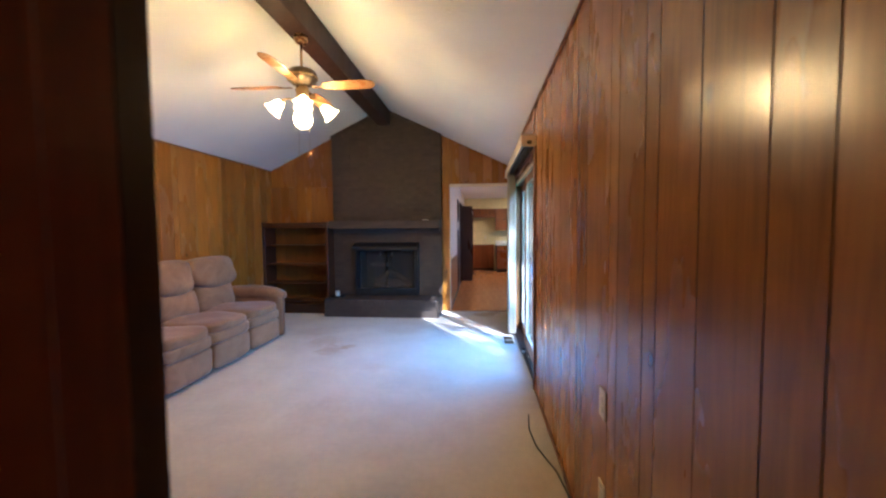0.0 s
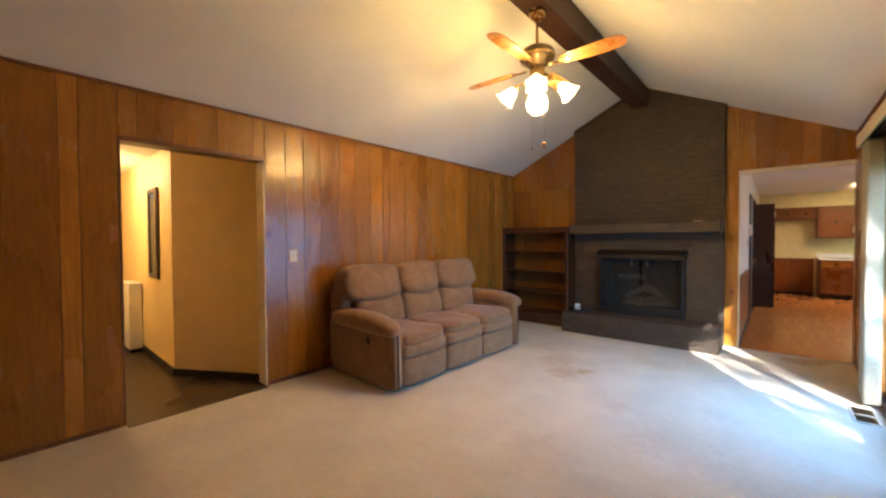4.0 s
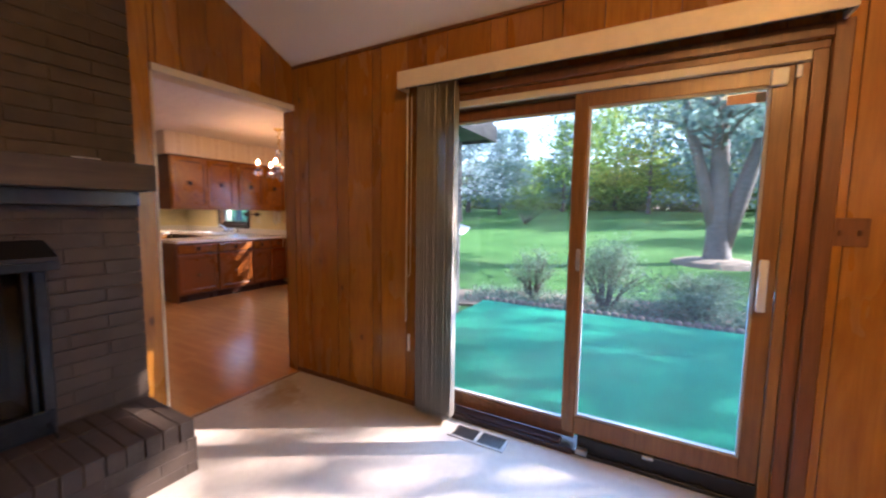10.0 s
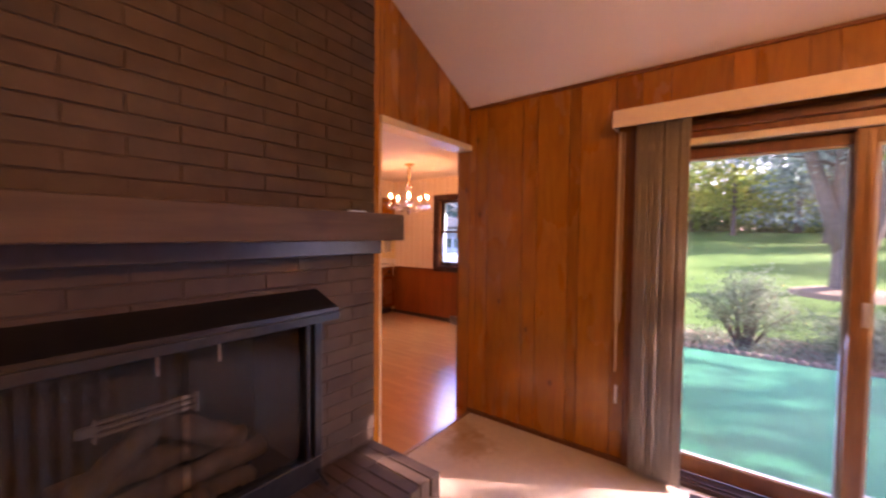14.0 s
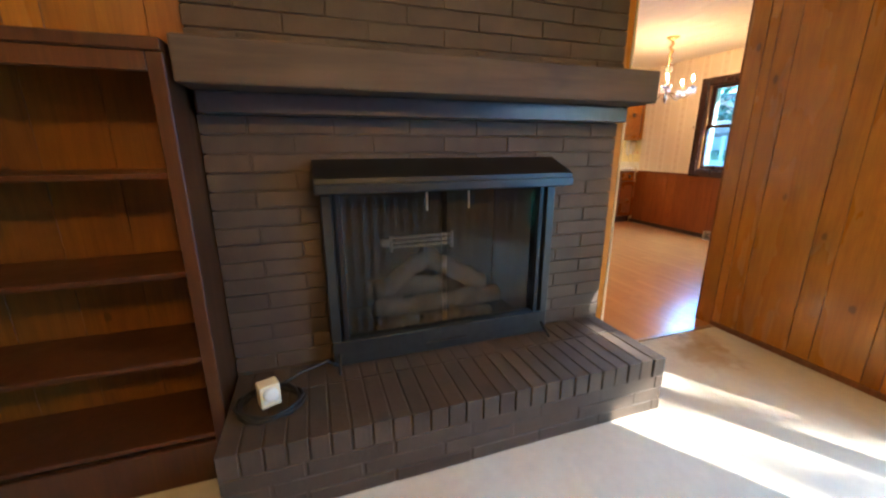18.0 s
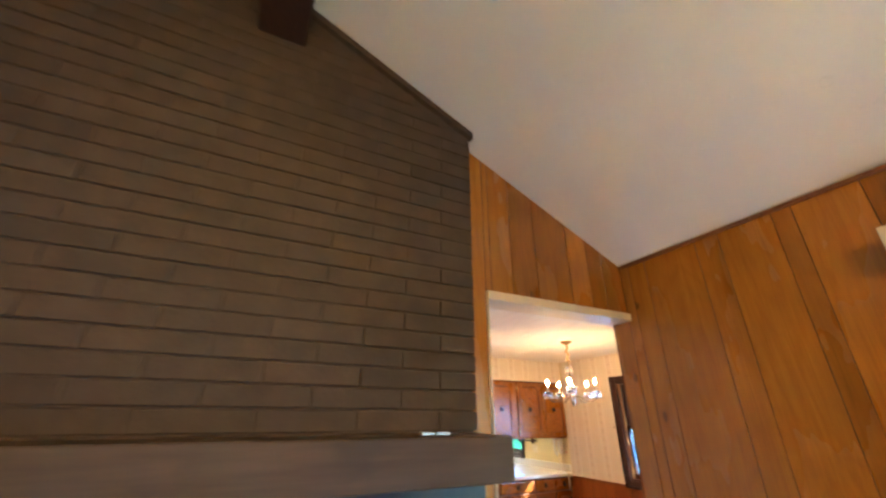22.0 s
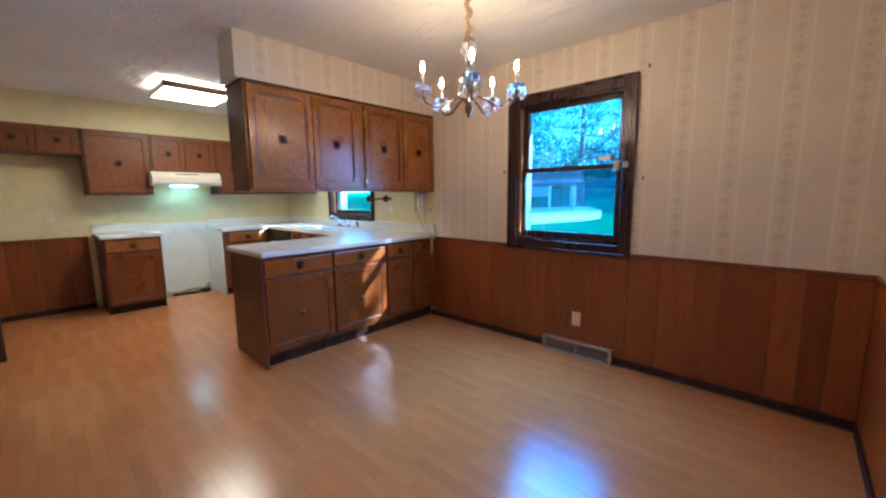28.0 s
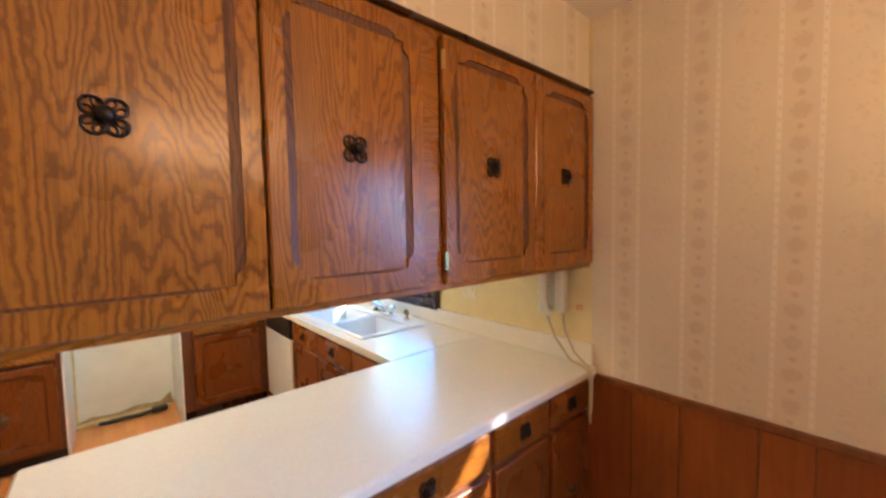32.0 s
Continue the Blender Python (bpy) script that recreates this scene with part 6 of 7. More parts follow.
def cab_door(cab, x, z, w, h, y=0.0, kx=None, kz=None, r=0.06, mat="oak", size=1.0, hinges=None, margin=0.055):
    bm, grow = door_bm(w, h, margin, r)
    d = part("door", bm, M[mat], cab)
    d.data.materials.append(M["oak_groove"])
    d.matrix_basis = pose(x, y, z)
    pb = bmesh.new()
    pb.faces.new([pb.verts.new((a, 0.0078, b)) for a, b in grow])
    ext = bmesh.ops.extrude_face_region(pb, geom=pb.faces[:])
    for g in ext["geom"]:
        if isinstance(g, bmesh.types.BMVert):
            g.co.y += 0.008
    part("panel", pb, M[mat], d)
    if mat == "oak_base":
        small_knob(d, w / 2, h / 2 - 0.02, 0.0078)
    else:
        knob_parts(d, w / 2 if kx is None else kx, h / 2 if kz is None else kz, size, 0.0078)
    if hinges is not None:
        for hz in (0.07, h - 0.07):
            part("hinge", box(hinges - 0.008, hinges + 0.008, -0.003, 0.004, hz - 0.028, hz + 0.028, 0.002), M["brass"], d)
    return d


def drawer(cab, x, z, w, h, y=0.0, mat="oak_drawer", size=1.0):
    d = part("drawer_front", box(0, w, 0.0, 0.024, 0, h, 0.012, 3), M[mat], cab)
    d.matrix_basis = pose(x, y, z)
    knob_parts(d, w / 2, h / 2, size * 0.85, 0.0)
    return d


# hanging cabinets over the peninsula
upper = thing("upper_cabinet", "stained oak cabinets hung over the peninsula", "cabinet", (0, 10.0, 0))
part("body", box(1.238, KE - 0.001, 0.021, 0.325, 1.36, 2.122, 0.003), M["oak_body"], upper)
part("face_frame", boxes([(1.238, KE - 0.001, 0.008, 0.020, 1.36, 1.395), (1.238, KE - 0.001, 0.008, 0.020, 2.09, 2.122), (1.238, 1.262, 0.008, 0.020, 1.395, 2.09), (2.160, 2.228, 0.008, 0.020, 1.395, 2.09)]), M["oak_h"], upper)
part("crown", box(1.225, KE - 0.001, -0.012, 0.33, 2.112, 2.127, 0.004), M["dark_wood"], upper, "worn dark top moulding")
for x0, x1, hx in ((1.252, 1.736, None), (1.742, 2.155, None), (2.232, 2.672, 0.0), (2.680, 3.100, None)):
    cab_door(upper, x0, 1.378, x1 - x0, 0.718, -0.012, hinges=hx, kz=0.362, r=0, margin=0.062, size=0.9)
# peninsula base
base = thing("base_cabinet", "stained oak peninsula cabinet with doors and drawers", "cabinet", (0, 10.02, 0))
part("body", box(1.283, KE - 0.001, 0.004, 0.60, 0.10, 0.868, 0.003), M["oak_body"], base)
part("end_panel", box(1.269, 1.2825, -0.012, 0.61, 0.002, 0.868, 0.003), M["oak_body"], base)
part("toe_kick", box(1.284, KE - 0.013, 0.05, 0.55, 0.0, 0.099), M["dark_wood"], base)
for x0, x1, hx in ((1.292, 1.859, None), (1.875, 2.431, None), (2.460, 2.785, None), (2.805, 3.100, None)):
    drawer(base, x0, 0.712, x1 - x0, 0.132, -0.016)
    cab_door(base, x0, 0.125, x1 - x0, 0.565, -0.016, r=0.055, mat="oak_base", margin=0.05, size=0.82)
# sink run along the east wall
sink_run = thing("base_cabinet", "stained oak sink cabinet along the wall", "cabinet", (2.51, 12.74, 0), turn=-90)
part("body", boxes([(0.0, 0.68, 0.004, 0.59, 0.10, 0.868), (1.66, 2.11, 0.004, 0.59, 0.10, 0.868), (0.68, 1.66, 0.004, 0.59, 0.10, 0.70), (0.68, 1.66, 0.004, 0.028, 0.70, 0.868)]), M["oak_body"], sink_run)
part("toe_kick", box(0.0, 2.11, 0.06, 0.55, 0.0, 0.099), M["dark_wood"], sink_run)
for x0, x1 in ((0.66, 1.12), (1.13, 1.60)):
    drawer(sink_run, x0, 0.712, x1 - x0, 0.132, -0.016)
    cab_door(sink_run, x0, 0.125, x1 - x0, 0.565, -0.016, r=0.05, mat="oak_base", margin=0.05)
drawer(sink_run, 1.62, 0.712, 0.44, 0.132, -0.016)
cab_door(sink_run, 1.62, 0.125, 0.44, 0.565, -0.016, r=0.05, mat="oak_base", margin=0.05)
washer = thing("dishwasher", "white dishwasher with a black control strip", "dishwasher", (2.51, 12.70, 0), turn=-90)
part("door", box(0.02, 0.61, -0.028, 0.002, 0.12, 0.70, 0.006), M["enamel"], washer)
part("control_panel", box(0.02, 0.61, -0.030, 0.002, 0.705, 0.862, 0.006), M["black_metal"], washer)
part("kick", box(0.02, 0.61, 0.02, 0.05, 0.002, 0.115), M["black_metal"], washer)
# far run
far_r = thing("base_cabinet", "oak corner cabinet beside the empty stove space", "cabinet", (1.87, 12.75, 0))
part("body", box(0.0, 0.63, 0.004, 0.595, 0.10, 0.868, 0.003), M["oak_body"], far_r)
part("side", box(-0.012, -0.001, 0.0, 0.595, 0.0, 0.868), M["white_wall"], far_r, "bare pale side panel")
part("toe_kick", box(0.0, 0.63, 0.06, 0.55, 0.0, 0.099), M["dark_wood"], far_r)
drawer(far_r, 0.08, 0.712, 0.48, 0.132, -0.016, "oak_h")
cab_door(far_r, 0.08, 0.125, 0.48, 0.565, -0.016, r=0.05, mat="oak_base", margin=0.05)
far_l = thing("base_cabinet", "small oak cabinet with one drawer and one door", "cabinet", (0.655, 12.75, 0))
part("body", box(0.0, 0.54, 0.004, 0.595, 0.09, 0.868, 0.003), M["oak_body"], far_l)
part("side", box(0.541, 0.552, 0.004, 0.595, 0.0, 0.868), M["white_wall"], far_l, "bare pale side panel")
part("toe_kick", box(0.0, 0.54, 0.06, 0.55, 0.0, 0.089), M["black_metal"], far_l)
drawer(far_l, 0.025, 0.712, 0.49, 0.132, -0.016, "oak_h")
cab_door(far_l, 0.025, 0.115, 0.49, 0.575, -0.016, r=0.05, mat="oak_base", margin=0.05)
for x0, x1, z0, label, doors in ((KW + 0.002, 0.618, 1.80, "short oak cabinet above the refrigerator space", 3), (0.62, 1.238, 1.365, "oak wall cabinet with one door", 1), (1.24, 1.958, 1.645, "short oak cabinet above the range hood", 2), (1.96, 2.78, 1.365, "oak corner wall cabinet", 2)):
    u = thing("upper_cabinet", label, "cabinet", (x0, 13.05, 0))
    w = x1 - x0
    part("body", box(0.0, w, 0.004, 0.305, z0, 2.098, 0.003), M["oak_body"], u)
    each = (w - 0.03) / doors
    for k in range(doors):
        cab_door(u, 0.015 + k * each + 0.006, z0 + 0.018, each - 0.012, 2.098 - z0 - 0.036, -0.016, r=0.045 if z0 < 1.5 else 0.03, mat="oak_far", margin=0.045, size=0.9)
corner_u = thing("upper_cabinet", "oak wall cabinet in the kitchen corner", "cabinet", (2.782, 13.05, 0))
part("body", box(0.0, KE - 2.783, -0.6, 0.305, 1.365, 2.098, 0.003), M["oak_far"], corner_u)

counter = thing("countertop", "white laminate worktop with a raised back edge", "countertop")
bm = boxes([(1.262, KE - 0.001, 9.972, 10.68, 0.870, 0.910)], 0.007)
part("top", bm, M["counter"], counter)
for r in ((2.475, KE - 0.001, 10.681, 11.09), (2.475, KE - 0.001, 12.05, KN - 0.001), (2.475, 2.545, 11.091, 12.049), (2.995, KE - 0.001, 11.091, 12.049), (1.865, 2.474, 12.72, KN - 0.001)):
    part("top", box(*r, 0.870, 0.910), M["counter"], counter)
part("backsplash", boxes([(KE - 0.020, KE - 0.002, 9.985, KN - 0.022, 0.911, 1.010), (1.865, KE - 0.021, KN - 0.020, KN - 0.002, 0.911, 1.010)], 0.004), M["counter"], counter)
counter2 = thing("countertop", "short white laminate worktop with a raised back edge", "countertop")
part("top", box(0.64, 1.22, 12.72, KN - 0.001, 0.870, 0.910, 0.006), M["counter"], counter2)
part("backsplash", box(0.64, 1.22, KN - 0.020, KN - 0.002, 0.911, 1.010, 0.004), M["counter"], counter2)
sink = thing("kitchen_sink", "white enamel double-bowl sink set in the worktop", "sink", (2.77, 11.57, 0.91))
rim = boxes([(-0.235, -0.20, -0.49, 0.49, -0.002, 0.008), (0.15, 0.235, -0.49, 0.49, -0.002, 0.008), (-0.20, 0.15, -0.49, -0.445, -0.002, 0.008), (-0.20, 0.15, 0.445, 0.49, -0.002, 0.008), (-0.20, 0.15, -0.02, 0.02, -0.002, 0.006)], 0.003)
part("rim", rim, M["enamel"], sink)
for y0, y1 in ((-0.444, -0.021), (0.021, 0.444)):
    part("bowl", boxes([(-0.199, 0.149, y0, y1, -0.185, -0.175), (-0.199, -0.190, y0, y1, -0.175, -0.003), (0.140, 0.149, y0, y1, -0.175, -0.003), (-0.190, 0.140, y0, y0 + 0.009, -0.175, -0.003), (-0.190, 0.140, y1 - 0.009, y1, -0.175, -0.003)], 0.002), M["enamel"], sink)
tap = thing("faucet", "chrome kitchen faucet with two handles", "faucet", (2.965, 11.52, 0.918))
part("base", box(-0.025, 0.025, -0.13, 0.13, 0.0, 0.022, 0.008, 2), M["chrome"], tap, "", True)
part("spout", tube([(0, 0, 0.02), (-0.004, 0.006, 0.05), (-0.04, 0.05, 0.085), (-0.085, 0.10, 0.135), (-0.105, 0.122, 0.150), (-0.116, 0.134, 0.140), (-0.118, 0.137, 0.118)], [0.016, 0.014, 0.012, 0.012, 0.013, 0.014, 0.013], 10), M["chrome"], tap, "", True)
for s in (-1, 1):
    part("handle", lathe([(0.014, 0.02), (0.016, 0.040), (0.030, 0.050), (0.032, 0.066), (0.026, 0.078), (0.001, 0.082)], 12, (0, s * 0.10, 0)), M["chrome"], tap, "", True)
sprayer = thing("sink_sprayer", "dark and chrome sink sprayer beside the faucet", "sprayer", (2.975, 11.24, 0.918))
part("collar", lathe([(0.022, 0), (0.020, 0.015), (0.012, 0.02), (0.001, 0.02)], 12), M["chrome"], sprayer, "", True)
part("head", tube([(0, 0, 0.015), (0, -0.01, 0.05), (-0.03, -0.03, 0.07)], [0.010, 0.014, 0.018], 8), M["bronze"], sprayer, "", True)

hood = thing("range_hood", "almond range hood with a lit greenish lamp", "range hood", (1.20, 12.87, 1.478))
part("body", prism([(0.0, 0.03), (0.0, 0.10), (0.05, 0.165), (0.478, 0.165), (0.478, 0.0), (0.02, 0.0)], 0.755, "x", 0.0), M["hood_paint"], hood)
part("grille", box(0.25, 0.50, -0.003, 0.0, 0.10, 0.112), M["black_metal"], hood).matrix_basis = pose(0, 0.028, 0.03)
part("lamp_lens", box(0.25, 0.52, 0.22, 0.34, -0.012, -0.002, 0.003), M["hood_glow"], hood, "lit greenish lamp lens")
setting("stove_panel", box(1.221, 1.856, KN - 0.006, KN + 0.004, 0.03, 0.985), M["white_wall"], "bare white wall panel of the empty stove space", "wall panel")
scrap = thing("torn_flooring", "torn brown floor edging in the stove space", "debris", (1.5, KN - 0.03, 0))
bm = bmesh.new()
pts = [(-0.32 + 0.64 * k / 16, -0.02 - 0.05 * abs(math.sin(k * 1.9)), 0) for k in range(17)]
prism([(a, b) for a, b, _ in pts] + [(0.32, 0.02), (-0.32, 0.02)], 0.012, "z", 0.0, bm)
part("edge", bm, M["cardboard"], scrap)
bm = prism([(-0.34, 0.0), (-0.2, 0.05), (-0.05, 0.03), (0.1, 0.06), (0.25, 0.04), (0.33, 0.11), (0.34, 0.0)], 0.006, "y", 0.015)
part("torn_strip", bm, M["cardboard"], scrap)
plug = thing("power_cable", "black range power cord lying on the floor", "cord", (1.55, 13.2, 0))
part("cord", tube([(-0.20, 0.02, 0.02), (-0.14, -0.02, 0.03), (-0.05, 0.0, 0.025), (0.06, -0.01, 0.02), (0.14, 0.0, 0.03)], 0.017, 8), M["rubber"], plug, "", True)
part("plug", box(0.13, 0.24, -0.03, 0.03, 0.006, 0.055, 0.008), M["rubber"], plug)

# fluorescent fixture
tube_lamp = thing("ceiling_light", "boxed fluorescent ceiling light with wooden sides, lit", "ceiling light", (1.42, 11.83, KH))
part("frame", boxes([(-0.30, 0.30, -0.29, -0.275, -0.095, -0.030), (-0.30, 0.30, 0.275, 0.29, -0.095, -0.030), (-0.30, -0.285, -0.275, 0.275, -0.095, -0.030), (0.285, 0.30, -0.275, 0.275, -0.095, -0.030)], 0.003), M["gold_trim"], tube_lamp)
part("diffuser", boxes([(-0.284, 0.284, -0.274, 0.274, -0.092, -0.034)]), M["tube_glow"], tube_lamp, "lit white diffuser")
part("mount", box(-0.08, 0.08, -0.08, 0.08, -0.033, -0.001), M["enamel"], tube_lamp)

# chandelier
lustre = thing("chandelier", "five-arm brass and crystal chandelier with lit candle bulbs", "chandelier", (1.883, 8.536, 0))
part("canopy", lathe([(0.065, KH - 0.001), (0.062, KH - 0.012), (0.03, KH - 0.03), (0.012, KH - 0.04), (0.001, KH - 0.04)], 20), M["brass"], lustre, "", True)
part("chain", tube([(0.012 * math.sin(k * 1.1), 0.012 * math.cos(k * 1.1), KH - 0.035 - 0.0145 * k) for k in range(19)], [0.012 + 0.004 * (k % 2) for k in range(19)], 7), M["fabric_cord"], lustre, "chain in a gold fabric sleeve", True)
part("top_crystal", lathe([(0.01, 2.165), (0.028, 2.16), (0.040, 2.14), (0.034, 2.10), (0.016, 2.075), (0.022, 2.05), (0.012, 2.03), (0.011, 1.99), (0.022, 1.965), (0.012, 1.94), (0.012, 1.90)], 14), M["crystal"], lustre, "", True)
part("column", tube([(0, 0, 2.18), (0, 0, 1.80)], 0.006, 8), M["bronze"], lustre, "", True)
part("centre_bowl", lathe([(0.016, 1.935), (0.06, 1.945), (0.062, 1.938), (0.03, 1.915), (0.014, 1.905)], 14), M["crystal"], lustre, "", True)
part("hub", lathe([(0.012, 1.87), (0.028, 1.855), (0.03, 1.835), (0.016, 1.815), (0.022, 1.795), (0.02, 1.775), (0.009, 1.762), (0.012, 1.752), (0.001, 1.742)], 16), M["bronze"], lustre, "", True)
drop_me = mesh_of("prism_drop", lathe([(0.001, 0.0), (0.004, -0.006), (0.002, -0.014), (0.006, -0.026), (0.010, -0.050), (0.007, -0.062), (0.001, -0.068)], 6), M["crystal"])
for k in range(6):
    ob = new("crystal_drop", drop_me)
    ob.parent = lustre
    ob.matrix_basis = pose(0.052 * math.cos(k * 1.047), 0.052 * math.sin(k * 1.047), 1.932)
for k in range(5):
    ob = new("crystal_drop", drop_me)
    ob.parent = lustre
    ob.matrix_basis = pose(0.038 * math.cos(k * 1.257), 0.038 * math.sin(k * 1.257), 2.142)
for k in range(5):
    a = radians(6 + 72 * k)
    ca, sa = math.cos(a), math.sin(a)
    prof = [(0.02, 1.835), (0.06, 1.85), (0.10, 1.83), (0.15, 1.795), (0.20, 1.79), (0.245, 1.81), (0.265, 1.845), (0.262, 1.872)]
    arm = part("arm", tube([(r * ca, r * sa, z) for r, z in prof], 0.006, 8), M["bronze"], lustre, "", True)
    R, zc = 0.262, 1.872
    part("drip_pan", lathe([(0.008, zc), (0.03, zc + 0.004), (0.047, zc + 0.020), (0.045, zc + 0.022), (0.02, zc + 0.010), (0.008, zc + 0.010)], 14, (R * ca, R * sa, 0)), M["crystal"], arm, "scalloped crystal pan", True)
    part("candle", lathe([(0.0085, zc + 0.008), (0.0085, zc + 0.092), (0.001, zc + 0.094)], 10, (R * ca, R * sa, 0)), M["candle"], arm, "white candle sleeve", True)
    part("bulb", lathe([(0.005, zc + 0.093), (0.0095, zc + 0.105), (0.010, zc + 0.114), (0.005, zc + 0.134), (0.001, zc + 0.146)], 10, (R * ca, R * sa, 0)), M["candle_glow"], arm, "lit flame bulb", True)
    for j in range(6):
        b = j * 1.047 + a
        ob = new("crystal_drop", drop_me)
        ob.parent = arm
        ob.matrix_basis = pose(R * ca + 0.044 * math.cos(b), R * sa + 0.044 * math.sin(b), zc + 0.016)

# wall phone, towel holder, outlets
phone = thing("wall_phone", "off-white wall telephone with a hanging cord", "telephone", (KE - 0.001, 10.16, 1.24))
part("base", box(-0.055, 0.0, -0.050, -0.004, -0.105, 0.100, 0.012, 3), M["white_plastic"], phone)
part("cradle", box(-0.030, 0.0, -0.003, 0.055, -0.085, 0.090, 0.006, 2), M["steel"], phone, "grey recessed cradle")
part("top_cap", box(-0.050, 0.0, -0.046, 0.060, 0.1005, 0.112, 0.004), M["holder"], phone, "dark top edge")
part("handset", tube([(-0.045, 0.022, 0.108), (-0.058, 0.036, 0.104), (-0.076, 0.044, 0.085), (-0.082, 0.046, 0.04), (-0.082, 0.046, -0.04), (-0.076, 0.044, -0.085), (-0.058, 0.036, -0.104), (-0.045, 0.022, -0.108)],
                     [0.024, 0.026, 0.022, 0.017, 0.017, 0.022, 0.026, 0.024], 10), M["white_plastic"], phone, "", True)
part("cord", tube([(-0.055, 0.036, -0.12), (-0.07, -0.02, -0.22), (-0.09, -0.11, -0.300), (-0.10, -0.185, -0.312), (-0.106, -0.206, -0.325), (-0.11, -0.212, -0.36), (-0.115, -0.214, -0.47), (-0.115, -0.218, -0.54), (-0.105, -0.216, -0.48),
                   (-0.09, -0.212, -0.36), (-0.086, -0.206, -0.325), (-0.08, -0.185, -0.312), (-0.06, -0.11, -0.27), (-0.04, -0.05, -0.18), (-0.025, -0.03, -0.10)], 0.006, 6), M["cord"], phone, "beige looped cord", True)
tag = thing("wall_sticker", "small orange sticker on the yellow wall beside the phone", "sticker", (KE - 0.001, 10.055, 1.165))
part("paper", box(-0.002, 0.0, -0.017, 0.017, -0.014, 0.014), M["sticker_red"], tag)
towel = thing("paper_towel_holder", "dark wooden paper towel holder on the yellow wall", "towel holder", (KE + 0.007, 10.885, 1.285))
for e in (-0.165, 0.165):
    part("arm", lathe([(0.030, -0.010), (0.040, -0.004), (0.040, 0.006), (0.026, 0.012), (0.001, 0.014)], 16), M["holder"], towel, "turned dark red end", True).matrix_basis = pose(-0.085, e, 0, 90 if e > 0 else -90, 0, 0)
    part("bracket", box(-0.085, 0.0, e - 0.008, e + 0.008, -0.014, 0.014, 0.003), M["holder"], towel)
part("rod", tube([(-0.085, -0.16, 0), (-0.085, 0.16, 0)], 0.010, 8), M["holder"], towel, "", True)
plate("outlet", "ivory outlet on the wood panelling", "outlet", (KE, 8.396, 0.30), -90, kinds=("socket",))
plate("outlet", "ivory outlet on the far wall", "outlet", (0.30, KN + 0.008, 1.12), 0, kinds=("socket",))
plate("outlet", "ivory outlet on the yellow wall by the sink", "outlet", (KE + 0.008, 10.78, 1.17), -90, 0.115, kinds=("socket", "toggle"))
plate("light_switch", "ivory light switch on the wallpaper", "light switch", (KW - 0.008, 8.25, 1.29), 90)
plate("light_switch", "ivory light switch beside the dark door", "light switch", (KW - 0.008, 8.62, 1.29), 90)
thermo = thing("door_chime", "white box on the wall beside the dark door", "thermostat", (KW - 0.008, 8.70, 1.50))
part("cover", box(0.0, 0.045, -0.05, 0.05, -0.09, 0.09, 0.008, 2), M["white_plastic"], thermo)
wall_vent = thing("baseboard_vent", "grey metal baseboard register, slanted front", "vent", (KE - 0.001, 8.375, 0))
part("frame", boxes([(-0.062, 0.0, -0.285, -0.265, 0.0, 0.115), (-0.062, 0.0, 0.265, 0.285, 0.0, 0.115), (-0.062, -0.045, -0.265, 0.265, 0.0, 0.022), (-0.03, 0.0, -0.265, 0.265, 0.095, 0.115), (-0.05, -0.035, -0.012, 0.012, 0.022, 0.095)], 0.003), M["steel"], wall_vent)
part("well", box(-0.02, -0.013, -0.265, 0.265, 0.02, 0.10), M["black_metal"], wall_vent)
for k in range(8):
    part("slat", box(-0.044 + k * 0.002, -0.024, -0.264, 0.264, 0.026 + k * 0.0085, 0.029 + k * 0.0085), M["steel"], wall_vent)

# dark doors in the west wall
pantry = tagged(thing("door_4", "dark brown flush door, closed, with a brass knob", "door", (KW, 9.40, 0)), kind="structure")
part("leaf", box(-0.05, -0.012, -0.475, 0.475, 0.008, 2.045, 0.003), M["dark_wood"], pantry)
for y0, y1, z0, z1 in ((-0.545, -0.482, 0, 2.11), (0.482, 0.545, 0, 2.11), (-0.482, 0.482, 2.05, 2.11)):
    part("casing", box(-0.006, 0.016, y0, y1, z0, z1, 0.004), M["dark_wood"], pantry)
part("door_handle", lathe([(0.024, 0.0), (0.022, 0.006), (0.009, 0.012), (0.010, 0.03), (0.027, 0.045), (0.028, 0.056), (0.001, 0.066)], 14), M["brass"], pantry, "round brass knob", True).matrix_basis = pose(-0.012, 0.40, 0.95, 0, 90, 0)
part("hinge", box(-0.012, 0.004, -0.482, -0.470, 1.80, 1.89, 0.002), M["brass"], pantry)
closet = tagged(thing("door_5", "dark brown folding closet doors, folded open", "folding door", (KW, 11.08, 0)), kind="structure")
for y0, y1, z0, z1 in ((-0.79, -0.722, 0, 2.12), (0.722, 0.79, 0, 2.12), (-0.722, 0.722, 2.06, 2.12)):
    part("casing", box(-0.006, 0.016, y0, y1, z0, z1, 0.004), M["dark_wood"], closet)
for s in (-1, 1):
    part("leaf", box(0.0, 0.325, -0.014, 0.014, 0.02, 2.035, 0.003), M["dark_wood"], closet).matrix_basis = pose(-0.02, s * 0.685, 0, 0, 0, -3 * s)
    part("leaf", box(0.0, 0.325, -0.014, 0.014, 0.02, 2.035, 0.003), M["dark_wood"], closet).matrix_basis = pose(-0.02, s * 0.645, 0, 0, 0, 3 * s)
    part("hinge", box(0.300, 0.316, s * 0.665 - 0.018, s * 0.665 + 0.018, 1.82, 1.90, 0.002), M["steel"], closet)

